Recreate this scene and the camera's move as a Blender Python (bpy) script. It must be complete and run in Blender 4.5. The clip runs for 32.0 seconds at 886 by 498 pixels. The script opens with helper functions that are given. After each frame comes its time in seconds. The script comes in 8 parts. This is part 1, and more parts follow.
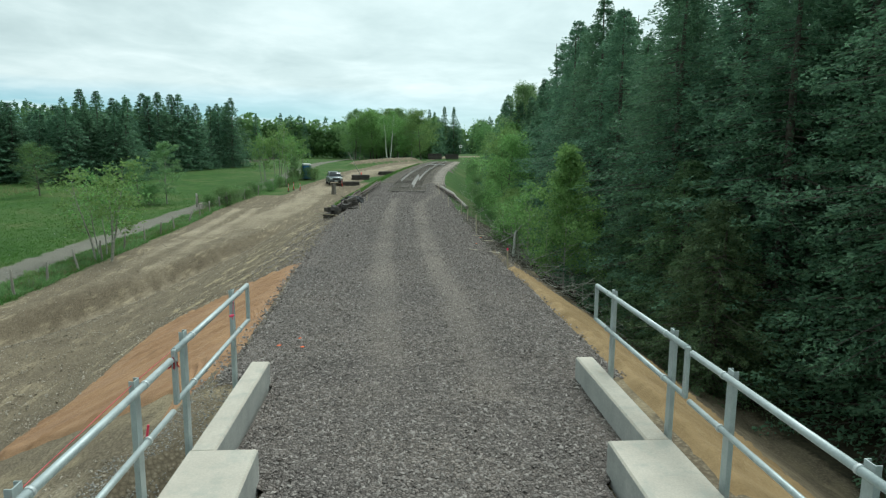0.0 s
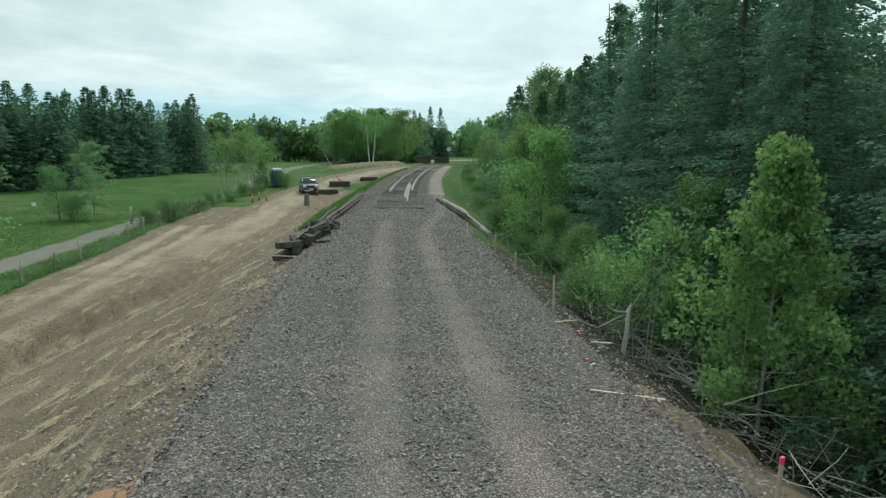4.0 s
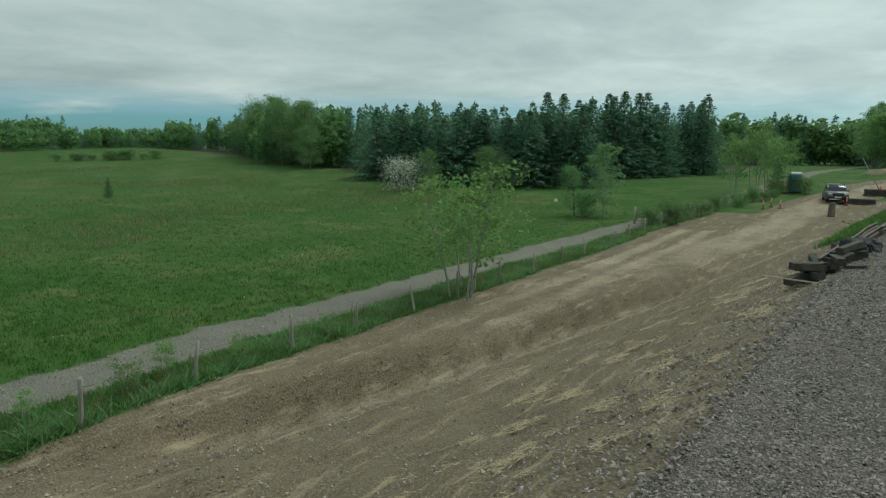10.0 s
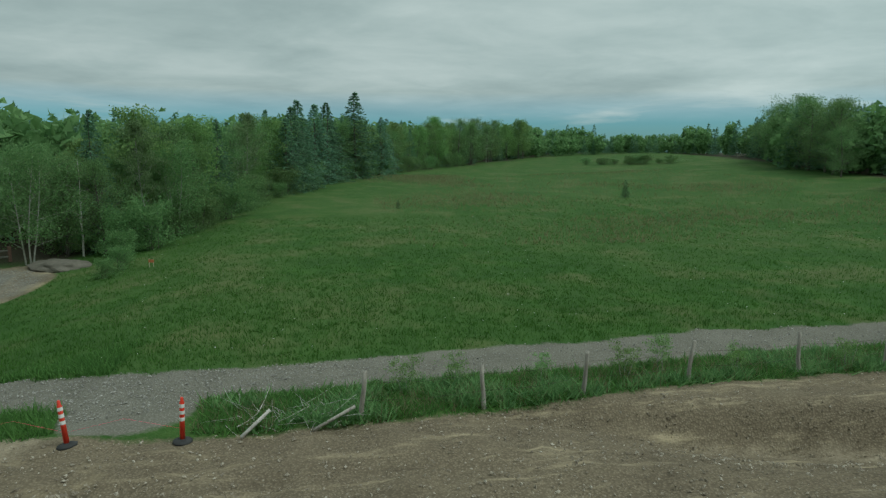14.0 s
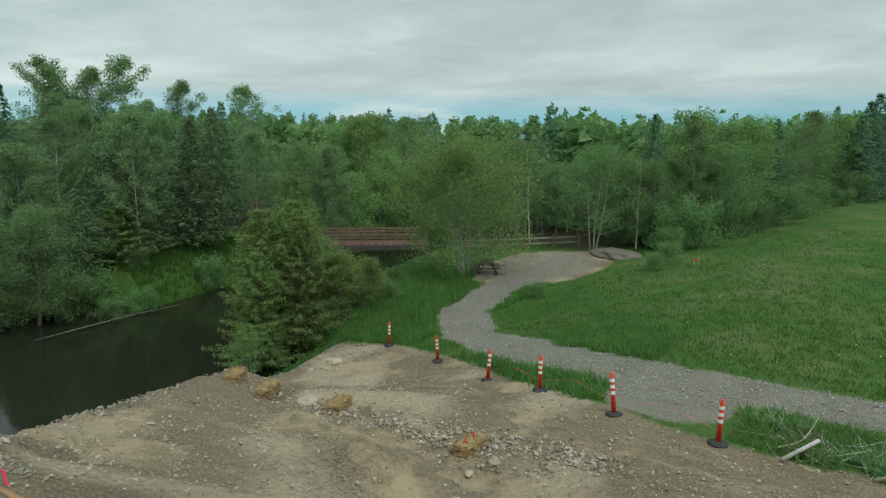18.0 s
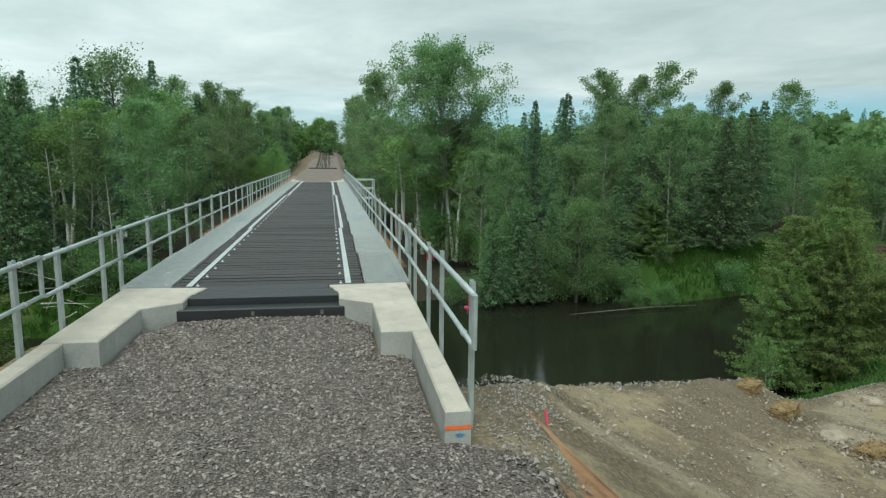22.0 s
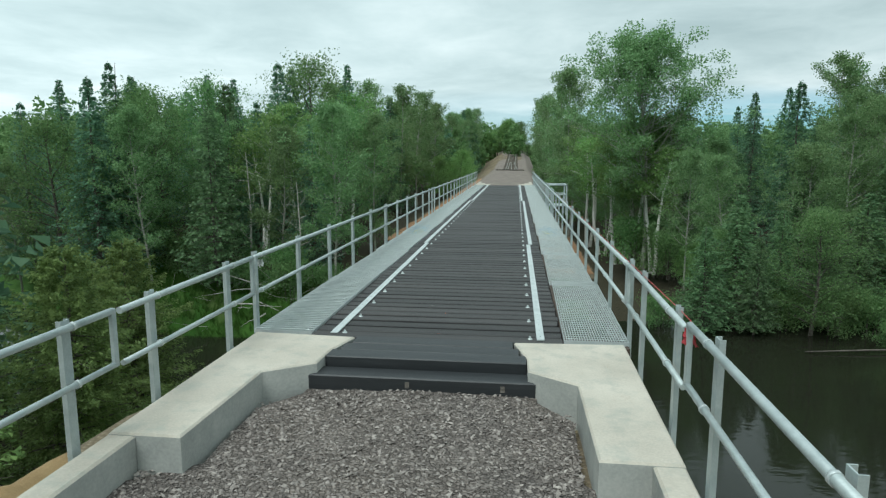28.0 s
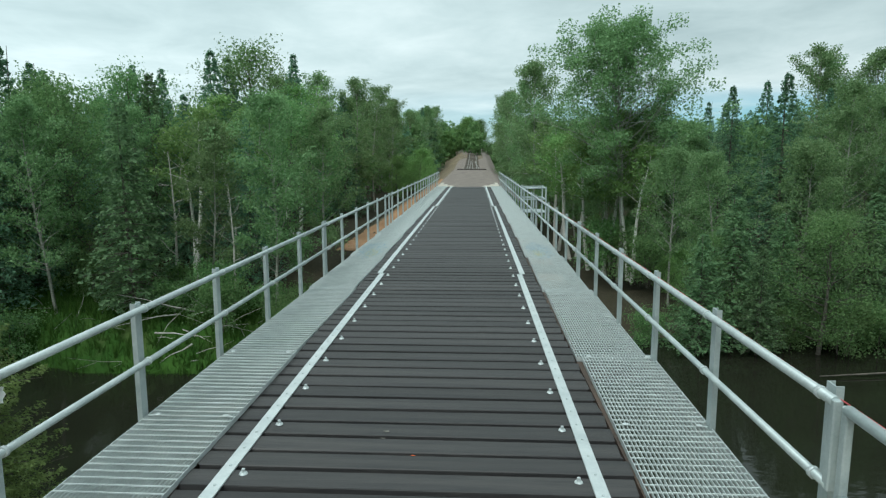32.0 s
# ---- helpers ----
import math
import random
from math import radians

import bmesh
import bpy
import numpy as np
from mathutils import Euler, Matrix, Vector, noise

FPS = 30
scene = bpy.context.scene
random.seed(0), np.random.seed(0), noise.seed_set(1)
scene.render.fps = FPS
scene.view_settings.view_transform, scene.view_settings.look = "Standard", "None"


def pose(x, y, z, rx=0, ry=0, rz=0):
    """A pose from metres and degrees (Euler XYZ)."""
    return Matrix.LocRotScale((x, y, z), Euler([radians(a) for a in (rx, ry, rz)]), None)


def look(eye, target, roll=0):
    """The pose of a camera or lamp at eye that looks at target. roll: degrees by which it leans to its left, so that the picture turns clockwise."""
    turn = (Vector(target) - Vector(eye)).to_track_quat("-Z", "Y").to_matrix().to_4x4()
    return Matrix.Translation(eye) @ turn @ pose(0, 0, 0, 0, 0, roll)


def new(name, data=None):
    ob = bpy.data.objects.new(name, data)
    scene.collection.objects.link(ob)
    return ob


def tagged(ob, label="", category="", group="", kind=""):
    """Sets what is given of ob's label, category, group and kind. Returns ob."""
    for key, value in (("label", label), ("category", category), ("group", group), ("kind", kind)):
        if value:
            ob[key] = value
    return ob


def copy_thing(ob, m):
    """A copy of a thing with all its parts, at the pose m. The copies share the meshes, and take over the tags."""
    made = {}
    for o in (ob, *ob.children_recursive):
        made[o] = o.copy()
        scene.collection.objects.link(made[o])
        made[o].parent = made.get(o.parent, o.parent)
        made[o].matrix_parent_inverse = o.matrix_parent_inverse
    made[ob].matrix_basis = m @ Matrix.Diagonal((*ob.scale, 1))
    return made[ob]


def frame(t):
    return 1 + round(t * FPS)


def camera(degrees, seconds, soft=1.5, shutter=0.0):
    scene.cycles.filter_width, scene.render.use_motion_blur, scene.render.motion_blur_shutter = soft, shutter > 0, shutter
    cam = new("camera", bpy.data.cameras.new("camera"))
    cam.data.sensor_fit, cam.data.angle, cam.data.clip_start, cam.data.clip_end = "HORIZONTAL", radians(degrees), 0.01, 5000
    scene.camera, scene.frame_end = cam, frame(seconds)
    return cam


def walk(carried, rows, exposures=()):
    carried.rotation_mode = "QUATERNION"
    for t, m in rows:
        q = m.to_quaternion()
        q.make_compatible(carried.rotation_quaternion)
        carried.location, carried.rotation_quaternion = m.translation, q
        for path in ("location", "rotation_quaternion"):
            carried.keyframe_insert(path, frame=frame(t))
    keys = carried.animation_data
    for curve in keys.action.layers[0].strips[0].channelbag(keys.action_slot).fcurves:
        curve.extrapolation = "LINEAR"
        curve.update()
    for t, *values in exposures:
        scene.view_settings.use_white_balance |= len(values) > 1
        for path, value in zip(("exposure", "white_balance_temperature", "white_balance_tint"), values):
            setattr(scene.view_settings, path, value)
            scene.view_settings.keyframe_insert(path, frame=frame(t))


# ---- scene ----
cam = camera(69.0, 32.0, 1.3)
PATH = [
    (0.0, (-0.367, -2.902, 2.900), (-0.024, 2.027, 2.134), 0.45),
    (0.5, (-0.287, -1.218, 2.897), (0.046, 3.711, 2.129), 0.44),
    (1.0, (-0.267, 0.612, 2.882), (0.075, 5.541, 2.116), 0.40),
    (1.5, (-0.294, 2.413, 2.873), (0.053, 7.342, 2.109), 0.39),
    (2.0, (-0.376, 4.155, 2.836), (-0.023, 9.084, 2.078), 0.40),
    (2.5, (-0.482, 5.802, 2.806), (-0.125, 10.732, 2.054), 0.42),
    (3.0, (-0.600, 7.317, 2.789), (-0.220, 12.246, 2.044), 0.49),
    (3.5, (-0.715, 8.635, 2.794), (-0.283, 13.560, 2.052), 0.47),
    (4.5, (-0.922, 10.759, 2.778), (-0.415, 15.678, 2.041), 0.52),
    (5.5, (-1.061, 12.010, 2.758), (-0.662, 16.940, 2.029), 0.70),
    (6.0, (-1.073, 12.018, 2.756), (-0.901, 16.961, 2.028), 0.70),
    (6.5, (-1.103, 12.015, 2.761), (-1.224, 16.960, 2.029), 0.72),
    (7.0, (-1.142, 12.014, 2.761), (-1.599, 16.938, 2.024), 0.72),
    (7.5, (-1.178, 12.001, 2.777), (-1.984, 16.880, 2.037), 0.60),
    (8.0, (-1.218, 11.990, 2.778), (-2.369, 16.799, 2.036), 0.52),
    (8.5, (-1.256, 11.988, 2.758), (-2.803, 16.684, 2.014), 0.47),
    (9.0, (-1.285, 11.982, 2.739), (-3.182, 16.548, 1.993), 0.43),
    (9.5, (-1.314, 11.976, 2.717), (-3.679, 16.318, 1.968), 0.41),
    (10.0, (-1.336, 11.952, 2.698), (-4.326, 15.889, 1.947), 0.41),
    (10.5, (-1.338, 11.926, 2.673), (-4.805, 15.451, 1.926), 0.38),
    (11.0, (-1.330, 11.916, 2.650), (-5.150, 15.056, 1.909), 0.35),
    (11.5, (-1.323, 11.911, 2.625), (-5.408, 14.698, 1.887), 0.36),
    (12.0, (-1.314, 11.894, 2.608), (-5.608, 14.348, 1.873), 0.32),
    (12.5, (-1.311, 11.869, 2.590), (-5.779, 13.991, 1.857), 0.28),
    (13.0, (-1.316, 11.852, 2.577), (-5.943, 13.600, 1.844), 0.29),
    (13.5, (-1.322, 11.839, 2.566), (-6.088, 13.161, 1.833), 0.28),
    (14.0, (-1.329, 11.827, 2.555), (-6.204, 12.661, 1.820), 0.34),
    (14.5, (-1.332, 11.801, 2.550), (-6.266, 12.136, 1.815), 0.34),
    (15.5, (-1.356, 11.620, 2.522), (-6.263, 11.012, 1.780), 0.35),
    (16.5, (-1.377, 11.439, 2.493), (-6.076, 9.900, 1.746), 0.45),
    (17.0, (-1.370, 11.431, 2.481), (-5.879, 9.403, 1.735), 0.45),
    (17.5, (-1.353, 11.442, 2.474), (-5.622, 8.949, 1.728), 0.41),
    (18.0, (-1.324, 11.440, 2.461), (-5.317, 8.525, 1.717), 0.42),
    (18.5, (-1.305, 11.417, 2.447), (-4.986, 8.116, 1.704), 0.42),
    (19.0, (-1.289, 11.399, 2.433), (-4.631, 7.755, 1.689), 0.44),
    (19.5, (-1.269, 11.388, 2.430), (-4.242, 7.437, 1.684), 0.42),
    (20.0, (-1.241, 11.386, 2.417), (-3.836, 7.178, 1.671), 0.40),
    (20.5, (-1.231, 11.397, 2.404), (-3.413, 6.960, 1.658), 0.39),
    (21.0, (-1.212, 11.395, 2.392), (-2.947, 6.766, 1.642), 0.49),
    (21.5, (-1.204, 11.382, 2.382), (-2.479, 6.607, 1.624), 0.62),
    (22.0, (-1.197, 11.388, 2.369), (-1.999, 6.511, 1.611), 0.58),
    (22.5, (-1.174, 11.394, 2.356), (-1.486, 6.462, 1.597), 0.60),
    (23.0, (-1.158, 11.395, 2.338), (-1.040, 6.455, 1.574), 0.60),
    (23.5, (-1.153, 11.399, 2.347), (-0.908, 6.465, 1.576), 0.55),
    (24.0, (-1.151, 11.344, 2.353), (-0.896, 6.411, 1.580), 0.53),
    (24.5, (-1.195, 11.114, 2.355), (-0.916, 6.181, 1.583), 0.49),
    (25.5, (-1.242, 10.432, 2.365), (-0.863, 5.505, 1.604), 0.21),
    (26.5, (-1.239, 9.559, 2.374), (-0.724, 4.643, 1.619), -0.03),
    (27.0, (-1.207, 9.039, 2.373), (-0.613, 4.132, 1.621), -0.05),
    (27.5, (-1.158, 8.487, 2.380), (-0.549, 3.582, 1.627), -0.00),
    (28.0, (-1.113, 7.971, 2.403), (-0.501, 3.067, 1.644), 0.03),
    (28.5, (-1.030, 7.449, 2.383), (-0.422, 2.543, 1.628), -0.01),
    (29.0, (-0.947, 6.917, 2.368), (-0.340, 2.012, 1.617), -0.05),
    (29.5, (-0.859, 6.337, 2.368), (-0.260, 1.430, 1.615), -0.11),
    (30.0, (-0.775, 5.733, 2.365), (-0.209, 0.823, 1.610), -0.13),
    (30.5, (-0.693, 5.119, 2.362), (-0.171, 0.204, 1.603), -0.16),
    (31.0, (-0.610, 4.509, 2.363), (-0.150, -0.411, 1.599), -0.20),
    (31.5, (-0.562, 3.902, 2.355), (-0.179, -1.024, 1.588), -0.25),
    (32.0, (-0.516, 3.289, 2.348), (-0.215, -1.643, 1.582), -0.23),
]
EXPOSURES = [(0.0, 0.58, 6000, 0), (6.0, 0.50, 6050, 0), (8.0, 0.35, 6250, 0), (9.5, 0.14, 6200, -3), (11.5, -0.04, 6000, -5), (14.5, 0.03, 6000, -5), (17.0, 0.34, 6150, 0), (20.5, 0.50, 6250, 0), (23.5, 0.54, 6000, 0), (32.0, 0.55, 5900, 0)]
walk(cam, [(t, look(eye, target, roll)) for t, eye, target, roll in PATH], EXPOSURES)

# ---- sky and sun: an overcast early-summer day ----
SUN_ELEVATION, SUN_AZIMUTH = radians(56), radians(25)


def build_sky():
    world = bpy.data.worlds.new("overcast_sky")
    scene.world = world
    world.use_nodes = True
    nt = world.node_tree
    nt.nodes.clear()
    N, L = nt.nodes.new, nt.links.new
    out = N("ShaderNodeOutputWorld")
    sky = N("ShaderNodeTexSky")
    sky.sky_type, sky.sun_disc = "NISHITA", False
    sky.sun_elevation, sky.sun_rotation = SUN_ELEVATION, SUN_AZIMUTH
    clear = N("ShaderNodeBackground")
    clear.inputs["Strength"].default_value = 0.085
    cool = N("ShaderNodeMix")
    cool.data_type, cool.blend_type = "RGBA", "MULTIPLY"
    cool.inputs["Factor"].default_value = 1.0
    cool.inputs[7].default_value = (0.42, 0.78, 1.0, 1)
    L(sky.outputs[0], cool.inputs[6])
    L(cool.outputs[2], clear.inputs["Color"])
    tc = N("ShaderNodeTexCoord")
    sep = N("ShaderNodeSeparateXYZ")
    L(tc.outputs["Generated"], sep.inputs[0])

    def math_node(op, a, b=None, clamp=False):
        n = N("ShaderNodeMath")
        n.operation, n.use_clamp = op, clamp
        for i, v in enumerate((a, b)):
            if v is None:
                continue
            if isinstance(v, (int, float)):
                n.inputs[i].default_value = v
            else:
                L(v, n.inputs[i])
        return n.outputs[0]

    lift = math_node("ADD", math_node("MAXIMUM", sep.outputs["Z"], 0.0), 0.10)
    flat = N("ShaderNodeCombineXYZ")
    L(math_node("DIVIDE", sep.outputs["X"], lift), flat.inputs["X"])
    L(math_node("DIVIDE", sep.outputs["Y"], lift), flat.inputs["Y"])

    def cloud_noise(scale, detail, rough, stretch):
        mp = N("ShaderNodeMapping")
        mp.inputs["Scale"].default_value = stretch
        L(flat.outputs[0], mp.inputs["Vector"])
        n = N("ShaderNodeTexNoise")
        n.inputs["Scale"].default_value, n.inputs["Detail"].default_value = scale, detail
        n.inputs["Roughness"].default_value = rough
        n.inputs["Distortion"].default_value = 0.4
        L(mp.outputs[0], n.inputs["Vector"])
        return n.outputs["Fac"]

    big = cloud_noise(0.55, 6, 0.55, (1, 1, 1))
    fine = cloud_noise(1.9, 5, 0.6, (1, 0.8, 1))
    mixv = math_node("ADD", math_node("MULTIPLY", big, 0.68), math_node("MULTIPLY", fine, 0.32))
    ramp = N("ShaderNodeValToRGB")
    ramp.color_ramp.elements[0].position, ramp.color_ramp.elements[0].color = 0.34, (0.47, 0.545, 0.545, 1)
    ramp.color_ramp.elements[1].position, ramp.color_ramp.elements[1].color = 0.66, (0.80, 0.845, 0.83, 1)
    mid = ramp.color_ramp.elements.new(0.5)
    mid.color = (0.62, 0.69, 0.682, 1)
    L(mixv, ramp.inputs[0])
    deck = N("ShaderNodeBackground")
    # the cloud is thinner, and so brighter, towards the north-east
    L(math_node("ADD", 0.83, math_node("ADD", math_node("MULTIPLY", sep.outputs["X"], 0.18), math_node("MULTIPLY", sep.outputs["Y"], 0.06))), deck.inputs["Strength"])
    L(ramp.outputs[0], deck.inputs["Color"])
    # the deck breaks up into blue only low over the western horizon
    low = math_node("SUBTRACT", 1.0, math_node("MULTIPLY", math_node("SUBTRACT", sep.outputs["Z"], 0.045), 22.0), True)
    west = math_node("MULTIPLY", math_node("SUBTRACT", 0.35, sep.outputs["X"]), 1.2, True)
    gap = math_node("MULTIPLY", math_node("MULTIPLY", low, west), math_node("MULTIPLY", math_node("SUBTRACT", 0.72, big), 6.0, True), True)
    mix = N("ShaderNodeMixShader")
    L(math_node("MULTIPLY", gap, 0.95), mix.inputs[0])
    L(deck.outputs[0], mix.inputs[1])
    L(clear.outputs[0], mix.inputs[2])
    L(mix.outputs[0], out.inputs[0])


build_sky()
sun = new("sun", bpy.data.lights.new("sun", "SUN"))
sun.data.energy, sun.data.angle, sun.data.color = 1.5, radians(25), (1.0, 0.97, 0.92)
sun.matrix_world = look((0, 0, 60), (-60 * math.cos(SUN_ELEVATION) * math.sin(SUN_AZIMUTH), -60 * math.cos(SUN_ELEVATION) * math.cos(SUN_AZIMUTH), 60 - 60 * math.sin(SUN_ELEVATION)))


# ---- materials ----
def node_kit(name):
    m = bpy.data.materials.new(name)
    m.use_nodes = True
    nt = m.node_tree
    return m, nt, nt.nodes["Principled BSDF"], nt.nodes.new, nt.links.new


def noise_node(nt, scale, detail=4, rough=0.55, coords="Object", stretch=None):
    tc = nt.nodes.new("ShaderNodeTexCoord")
    n = nt.nodes.new("ShaderNodeTexNoise")
    n.inputs["Scale"].default_value, n.inputs["Detail"].default_value, n.inputs["Roughness"].default_value = scale, detail, rough
    src = tc.outputs[coords]
    if stretch:
        mp = nt.nodes.new("ShaderNodeMapping")
        mp.inputs["Scale"].default_value = stretch
        nt.links.new(src, mp.inputs["Vector"])
        src = mp.outputs[0]
    nt.links.new(src, n.inputs["Vector"])
    return n.outputs["Fac"]


def ramp_node(nt, fac, stops):
    r = nt.nodes.new("ShaderNodeValToRGB")
    els = r.color_ramp.elements
    for i, (p, c) in enumerate(stops):
        e = els[i] if i < 2 else els.new(p)
        e.position, e.color = p, (*c, 1)
    nt.links.new(fac, r.inputs[0])
    return r.outputs[0]


def mix_node(nt, fac, a, b, kind="MIX"):
    m = nt.nodes.new("ShaderNodeMix")
    m.data_type, m.blend_type = "RGBA", kind
    for sock, v in ((m.inputs["Factor"], fac), (m.inputs[6], a), (m.inputs[7], b)):
        if isinstance(v, (int, float)):
            sock.default_value = v
        elif isinstance(v, tuple):
            sock.default_value = (*v, 1)
        else:
            nt.links.new(v, sock)
    return m.outputs[2]


def calc(nt, op, a, b=0.0, clamp=False):
    n = nt.nodes.new("ShaderNodeMath")
    n.operation, n.use_clamp = op, clamp
    for i, v in enumerate((a, b)):
        if isinstance(v, (int, float)):
            n.inputs[i].default_value = v
        else:
            nt.links.new(v, n.inputs[i])
    return n.outputs[0]


def bump_node(nt, height, strength, distance=0.02):
    b = nt.nodes.new("ShaderNodeBump")
    b.inputs["Strength"].default_value, b.inputs["Distance"].default_value = strength, distance
    nt.links.new(height, b.inputs["Height"])
    return b.outputs[0]


def mat(name, dark, light, rough=0.8, coarse=1.5, fine=30.0, bump=0.25, metal=0.0, stretch=None, vary=0.0, rough_var=0.1, depth=0.02):
    """A surface of two colours, mottled at two scales, with fine relief. vary: how much single pieces differ."""
    m, nt, bsdf, N, L = node_kit(name)
    a = noise_node(nt, coarse, 4, 0.6, stretch=stretch)
    b = noise_node(nt, fine, 5, 0.65, stretch=stretch)
    both = calc(nt, "ADD", calc(nt, "MULTIPLY", a, 0.6), calc(nt, "MULTIPLY", b, 0.4))
    col = ramp_node(nt, both, [(0.36, dark), (0.64, light)])
    if vary:
        info = N("ShaderNodeObjectInfo")
        val = calc(nt, "ADD", calc(nt, "MULTIPLY", info.outputs["Random"], vary), 1 - vary / 2)
        hsv = N("ShaderNodeHueSaturation")
        L(val, hsv.inputs["Value"])
        L(col, hsv.inputs["Color"])
        col = hsv.outputs[0]
    L(col, bsdf.inputs["Base Color"])
    L(calc(nt, "ADD", calc(nt, "MULTIPLY", b, rough_var * 2), rough - rough_var, True), bsdf.inputs["Roughness"])
    bsdf.inputs["Metallic"].default_value = metal
    if bump:
        L(bump_node(nt, b, bump, depth), bsdf.inputs["Normal"])
    return m


def leaf_mat(name, dark, light, glow=0.35, rough=0.6):
    """Leaves: each one a little different, thin enough to let light through."""
    m, nt, bsdf, N, L = node_kit(name)
    geo = N("ShaderNodeNewGeometry")
    info = N("ShaderNodeObjectInfo")
    clump = noise_node(nt, 0.9, 2)
    fac = calc(nt, "ADD", calc(nt, "MULTIPLY", geo.outputs["Random Per Island"], 0.6), calc(nt, "MULTIPLY", clump, 0.5), True)
    col = ramp_node(nt, fac, [(0.15, dark), (0.9, light)])
    hsv = N("ShaderNodeHueSaturation")
    L(calc(nt, "ADD", calc(nt, "MULTIPLY", info.outputs["Random"], 0.36), 0.82), hsv.inputs["Value"])
    L(calc(nt, "ADD", calc(nt, "MULTIPLY", info.outputs["Random"], 0.03), 0.485), hsv.inputs["Hue"])
    L(col, hsv.inputs["Color"])
    L(hsv.outputs[0], bsdf.inputs["Base Color"])
    bsdf.inputs["Roughness"].default_value = rough
    bsdf.inputs["Specular IOR Level"].default_value = 0.25
    tr = N("ShaderNodeBsdfTranslucent")
    L(hsv.outputs[0], tr.inputs["Color"])
    mx = N("ShaderNodeMixShader")
    mx.inputs[0].default_value = glow
    L(bsdf.outputs[0], mx.inputs[1])
    L(tr.outputs[0], mx.inputs[2])
    L(mx.outputs[0], nt.nodes["Material Output"].inputs["Surface"])
    return m


def concrete_material():
    """Trowelled concrete: cream-grey, with damp blotches and rusty scuffs."""
    m, nt, bsdf, N, L = node_kit("pale_concrete")
    fine = noise_node(nt, 45, 5, 0.65)
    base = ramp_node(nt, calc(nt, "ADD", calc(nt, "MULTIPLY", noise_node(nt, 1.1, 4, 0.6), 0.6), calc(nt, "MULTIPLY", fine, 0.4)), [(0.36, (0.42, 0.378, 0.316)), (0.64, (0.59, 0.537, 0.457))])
    blotch = ramp_node(nt, noise_node(nt, 3.2, 6, 0.7), [(0.50, (0, 0, 0)), (0.66, (0.55, 0.55, 0.55))])
    col = mix_node(nt, blotch, base, (0.33, 0.34, 0.30))
    scuff = ramp_node(nt, noise_node(nt, 5.0, 7, 0.75, stretch=(1, 0.4, 1)), [(0.60, (0, 0, 0)), (0.72, (0.6, 0.6, 0.6))])
    L(mix_node(nt, scuff, col, (0.42, 0.33, 0.245)), bsdf.inputs["Base Color"])
    bsdf.inputs["Roughness"].default_value = 0.85
    L(bump_node(nt, fine, 0.15, 0.006), bsdf.inputs["Normal"])
    return m


CONCRETE = concrete_material()
# darker grey copy for upright faces: their side shade is put into the colour
CONCRETE_SHADED = mat("side_shaded_grey_concrete", (0.31, 0.315, 0.295), (0.47, 0.465, 0.43), 0.85, 2.2, 35, 0.2, depth=0.006)
CONCRETE_DAMP = mat("weathered_concrete", (0.30, 0.31, 0.29), (0.45, 0.45, 0.41), 0.85, 1.4, 30, 0.2, depth=0.008)
TIMBER = mat("creosoted_timber", (0.022, 0.021, 0.022), (0.055, 0.050, 0.047), 0.62, 2.0, 18, 0.5, stretch=(0.35, 6, 6), vary=0.45, depth=0.006)
TIMBER_NEW = mat("fresh_black_timber", (0.014, 0.016, 0.018), (0.032, 0.034, 0.036), 0.5, 2.0, 22, 0.4, stretch=(0.3, 6, 6), vary=0.25, depth=0.005)
TIMBER_OLD = mat("old_dark_sleepers", (0.025, 0.022, 0.02), (0.09, 0.078, 0.065), 0.85, 3.0, 30, 0.6, stretch=(0.5, 5, 5), vary=0.6)
TIMBER_GREY = mat("bleached_sleepers", (0.13, 0.115, 0.10), (0.28, 0.25, 0.215), 0.9, 3.0, 30, 0.6, stretch=(0.5, 5, 5), vary=0.5)
GALV = mat("galvanised_steel", (0.36, 0.41, 0.41), (0.52, 0.57, 0.56), 0.5, 5, 60, 0.08, metal=0.35, depth=0.003)
GRATE_STEEL = mat("pale_grating_steel", (0.50, 0.54, 0.53), (0.68, 0.72, 0.70), 0.5, 5, 60, 0.05, metal=0.25, depth=0.003)
GALV_BRIGHT = mat("bright_galvanised_bar", (0.48, 0.52, 0.52), (0.66, 0.69, 0.68), 0.45, 4, 50, 0.06, metal=0.35, depth=0.003)
STEEL_DARK = mat("brown_weathering_steel", (0.05, 0.035, 0.028), (0.11, 0.075, 0.055), 0.75, 2, 30, 0.2)
RAIL_STEEL = mat("worn_rail_steel", (0.17, 0.155, 0.14), (0.36, 0.335, 0.30), 0.55, 3, 30, 0.15, metal=0.3)
RUST = mat("rusty_rail", (0.075, 0.055, 0.045), (0.18, 0.138, 0.112), 0.8, 3, 30, 0.3)
WOOD_GREY = mat("weathered_fence_wood", (0.17, 0.155, 0.13), (0.37, 0.345, 0.30), 0.9, 4, 30, 0.5, stretch=(5, 5, 0.6), vary=0.4)
WOOD_PALE = mat("pale_lath_wood", (0.42, 0.36, 0.26), (0.62, 0.55, 0.42), 0.8, 4, 40, 0.3, vary=0.2)
WOOD_RED = mat("red_brown_planks", (0.115, 0.065, 0.05), (0.20, 0.115, 0.085), 0.85, 3, 30, 0.4, stretch=(0.5, 6, 6), vary=0.5)
BARK = mat("grey_brown_bark", (0.055, 0.048, 0.04), (0.17, 0.15, 0.125), 0.9, 5, 30, 0.6)
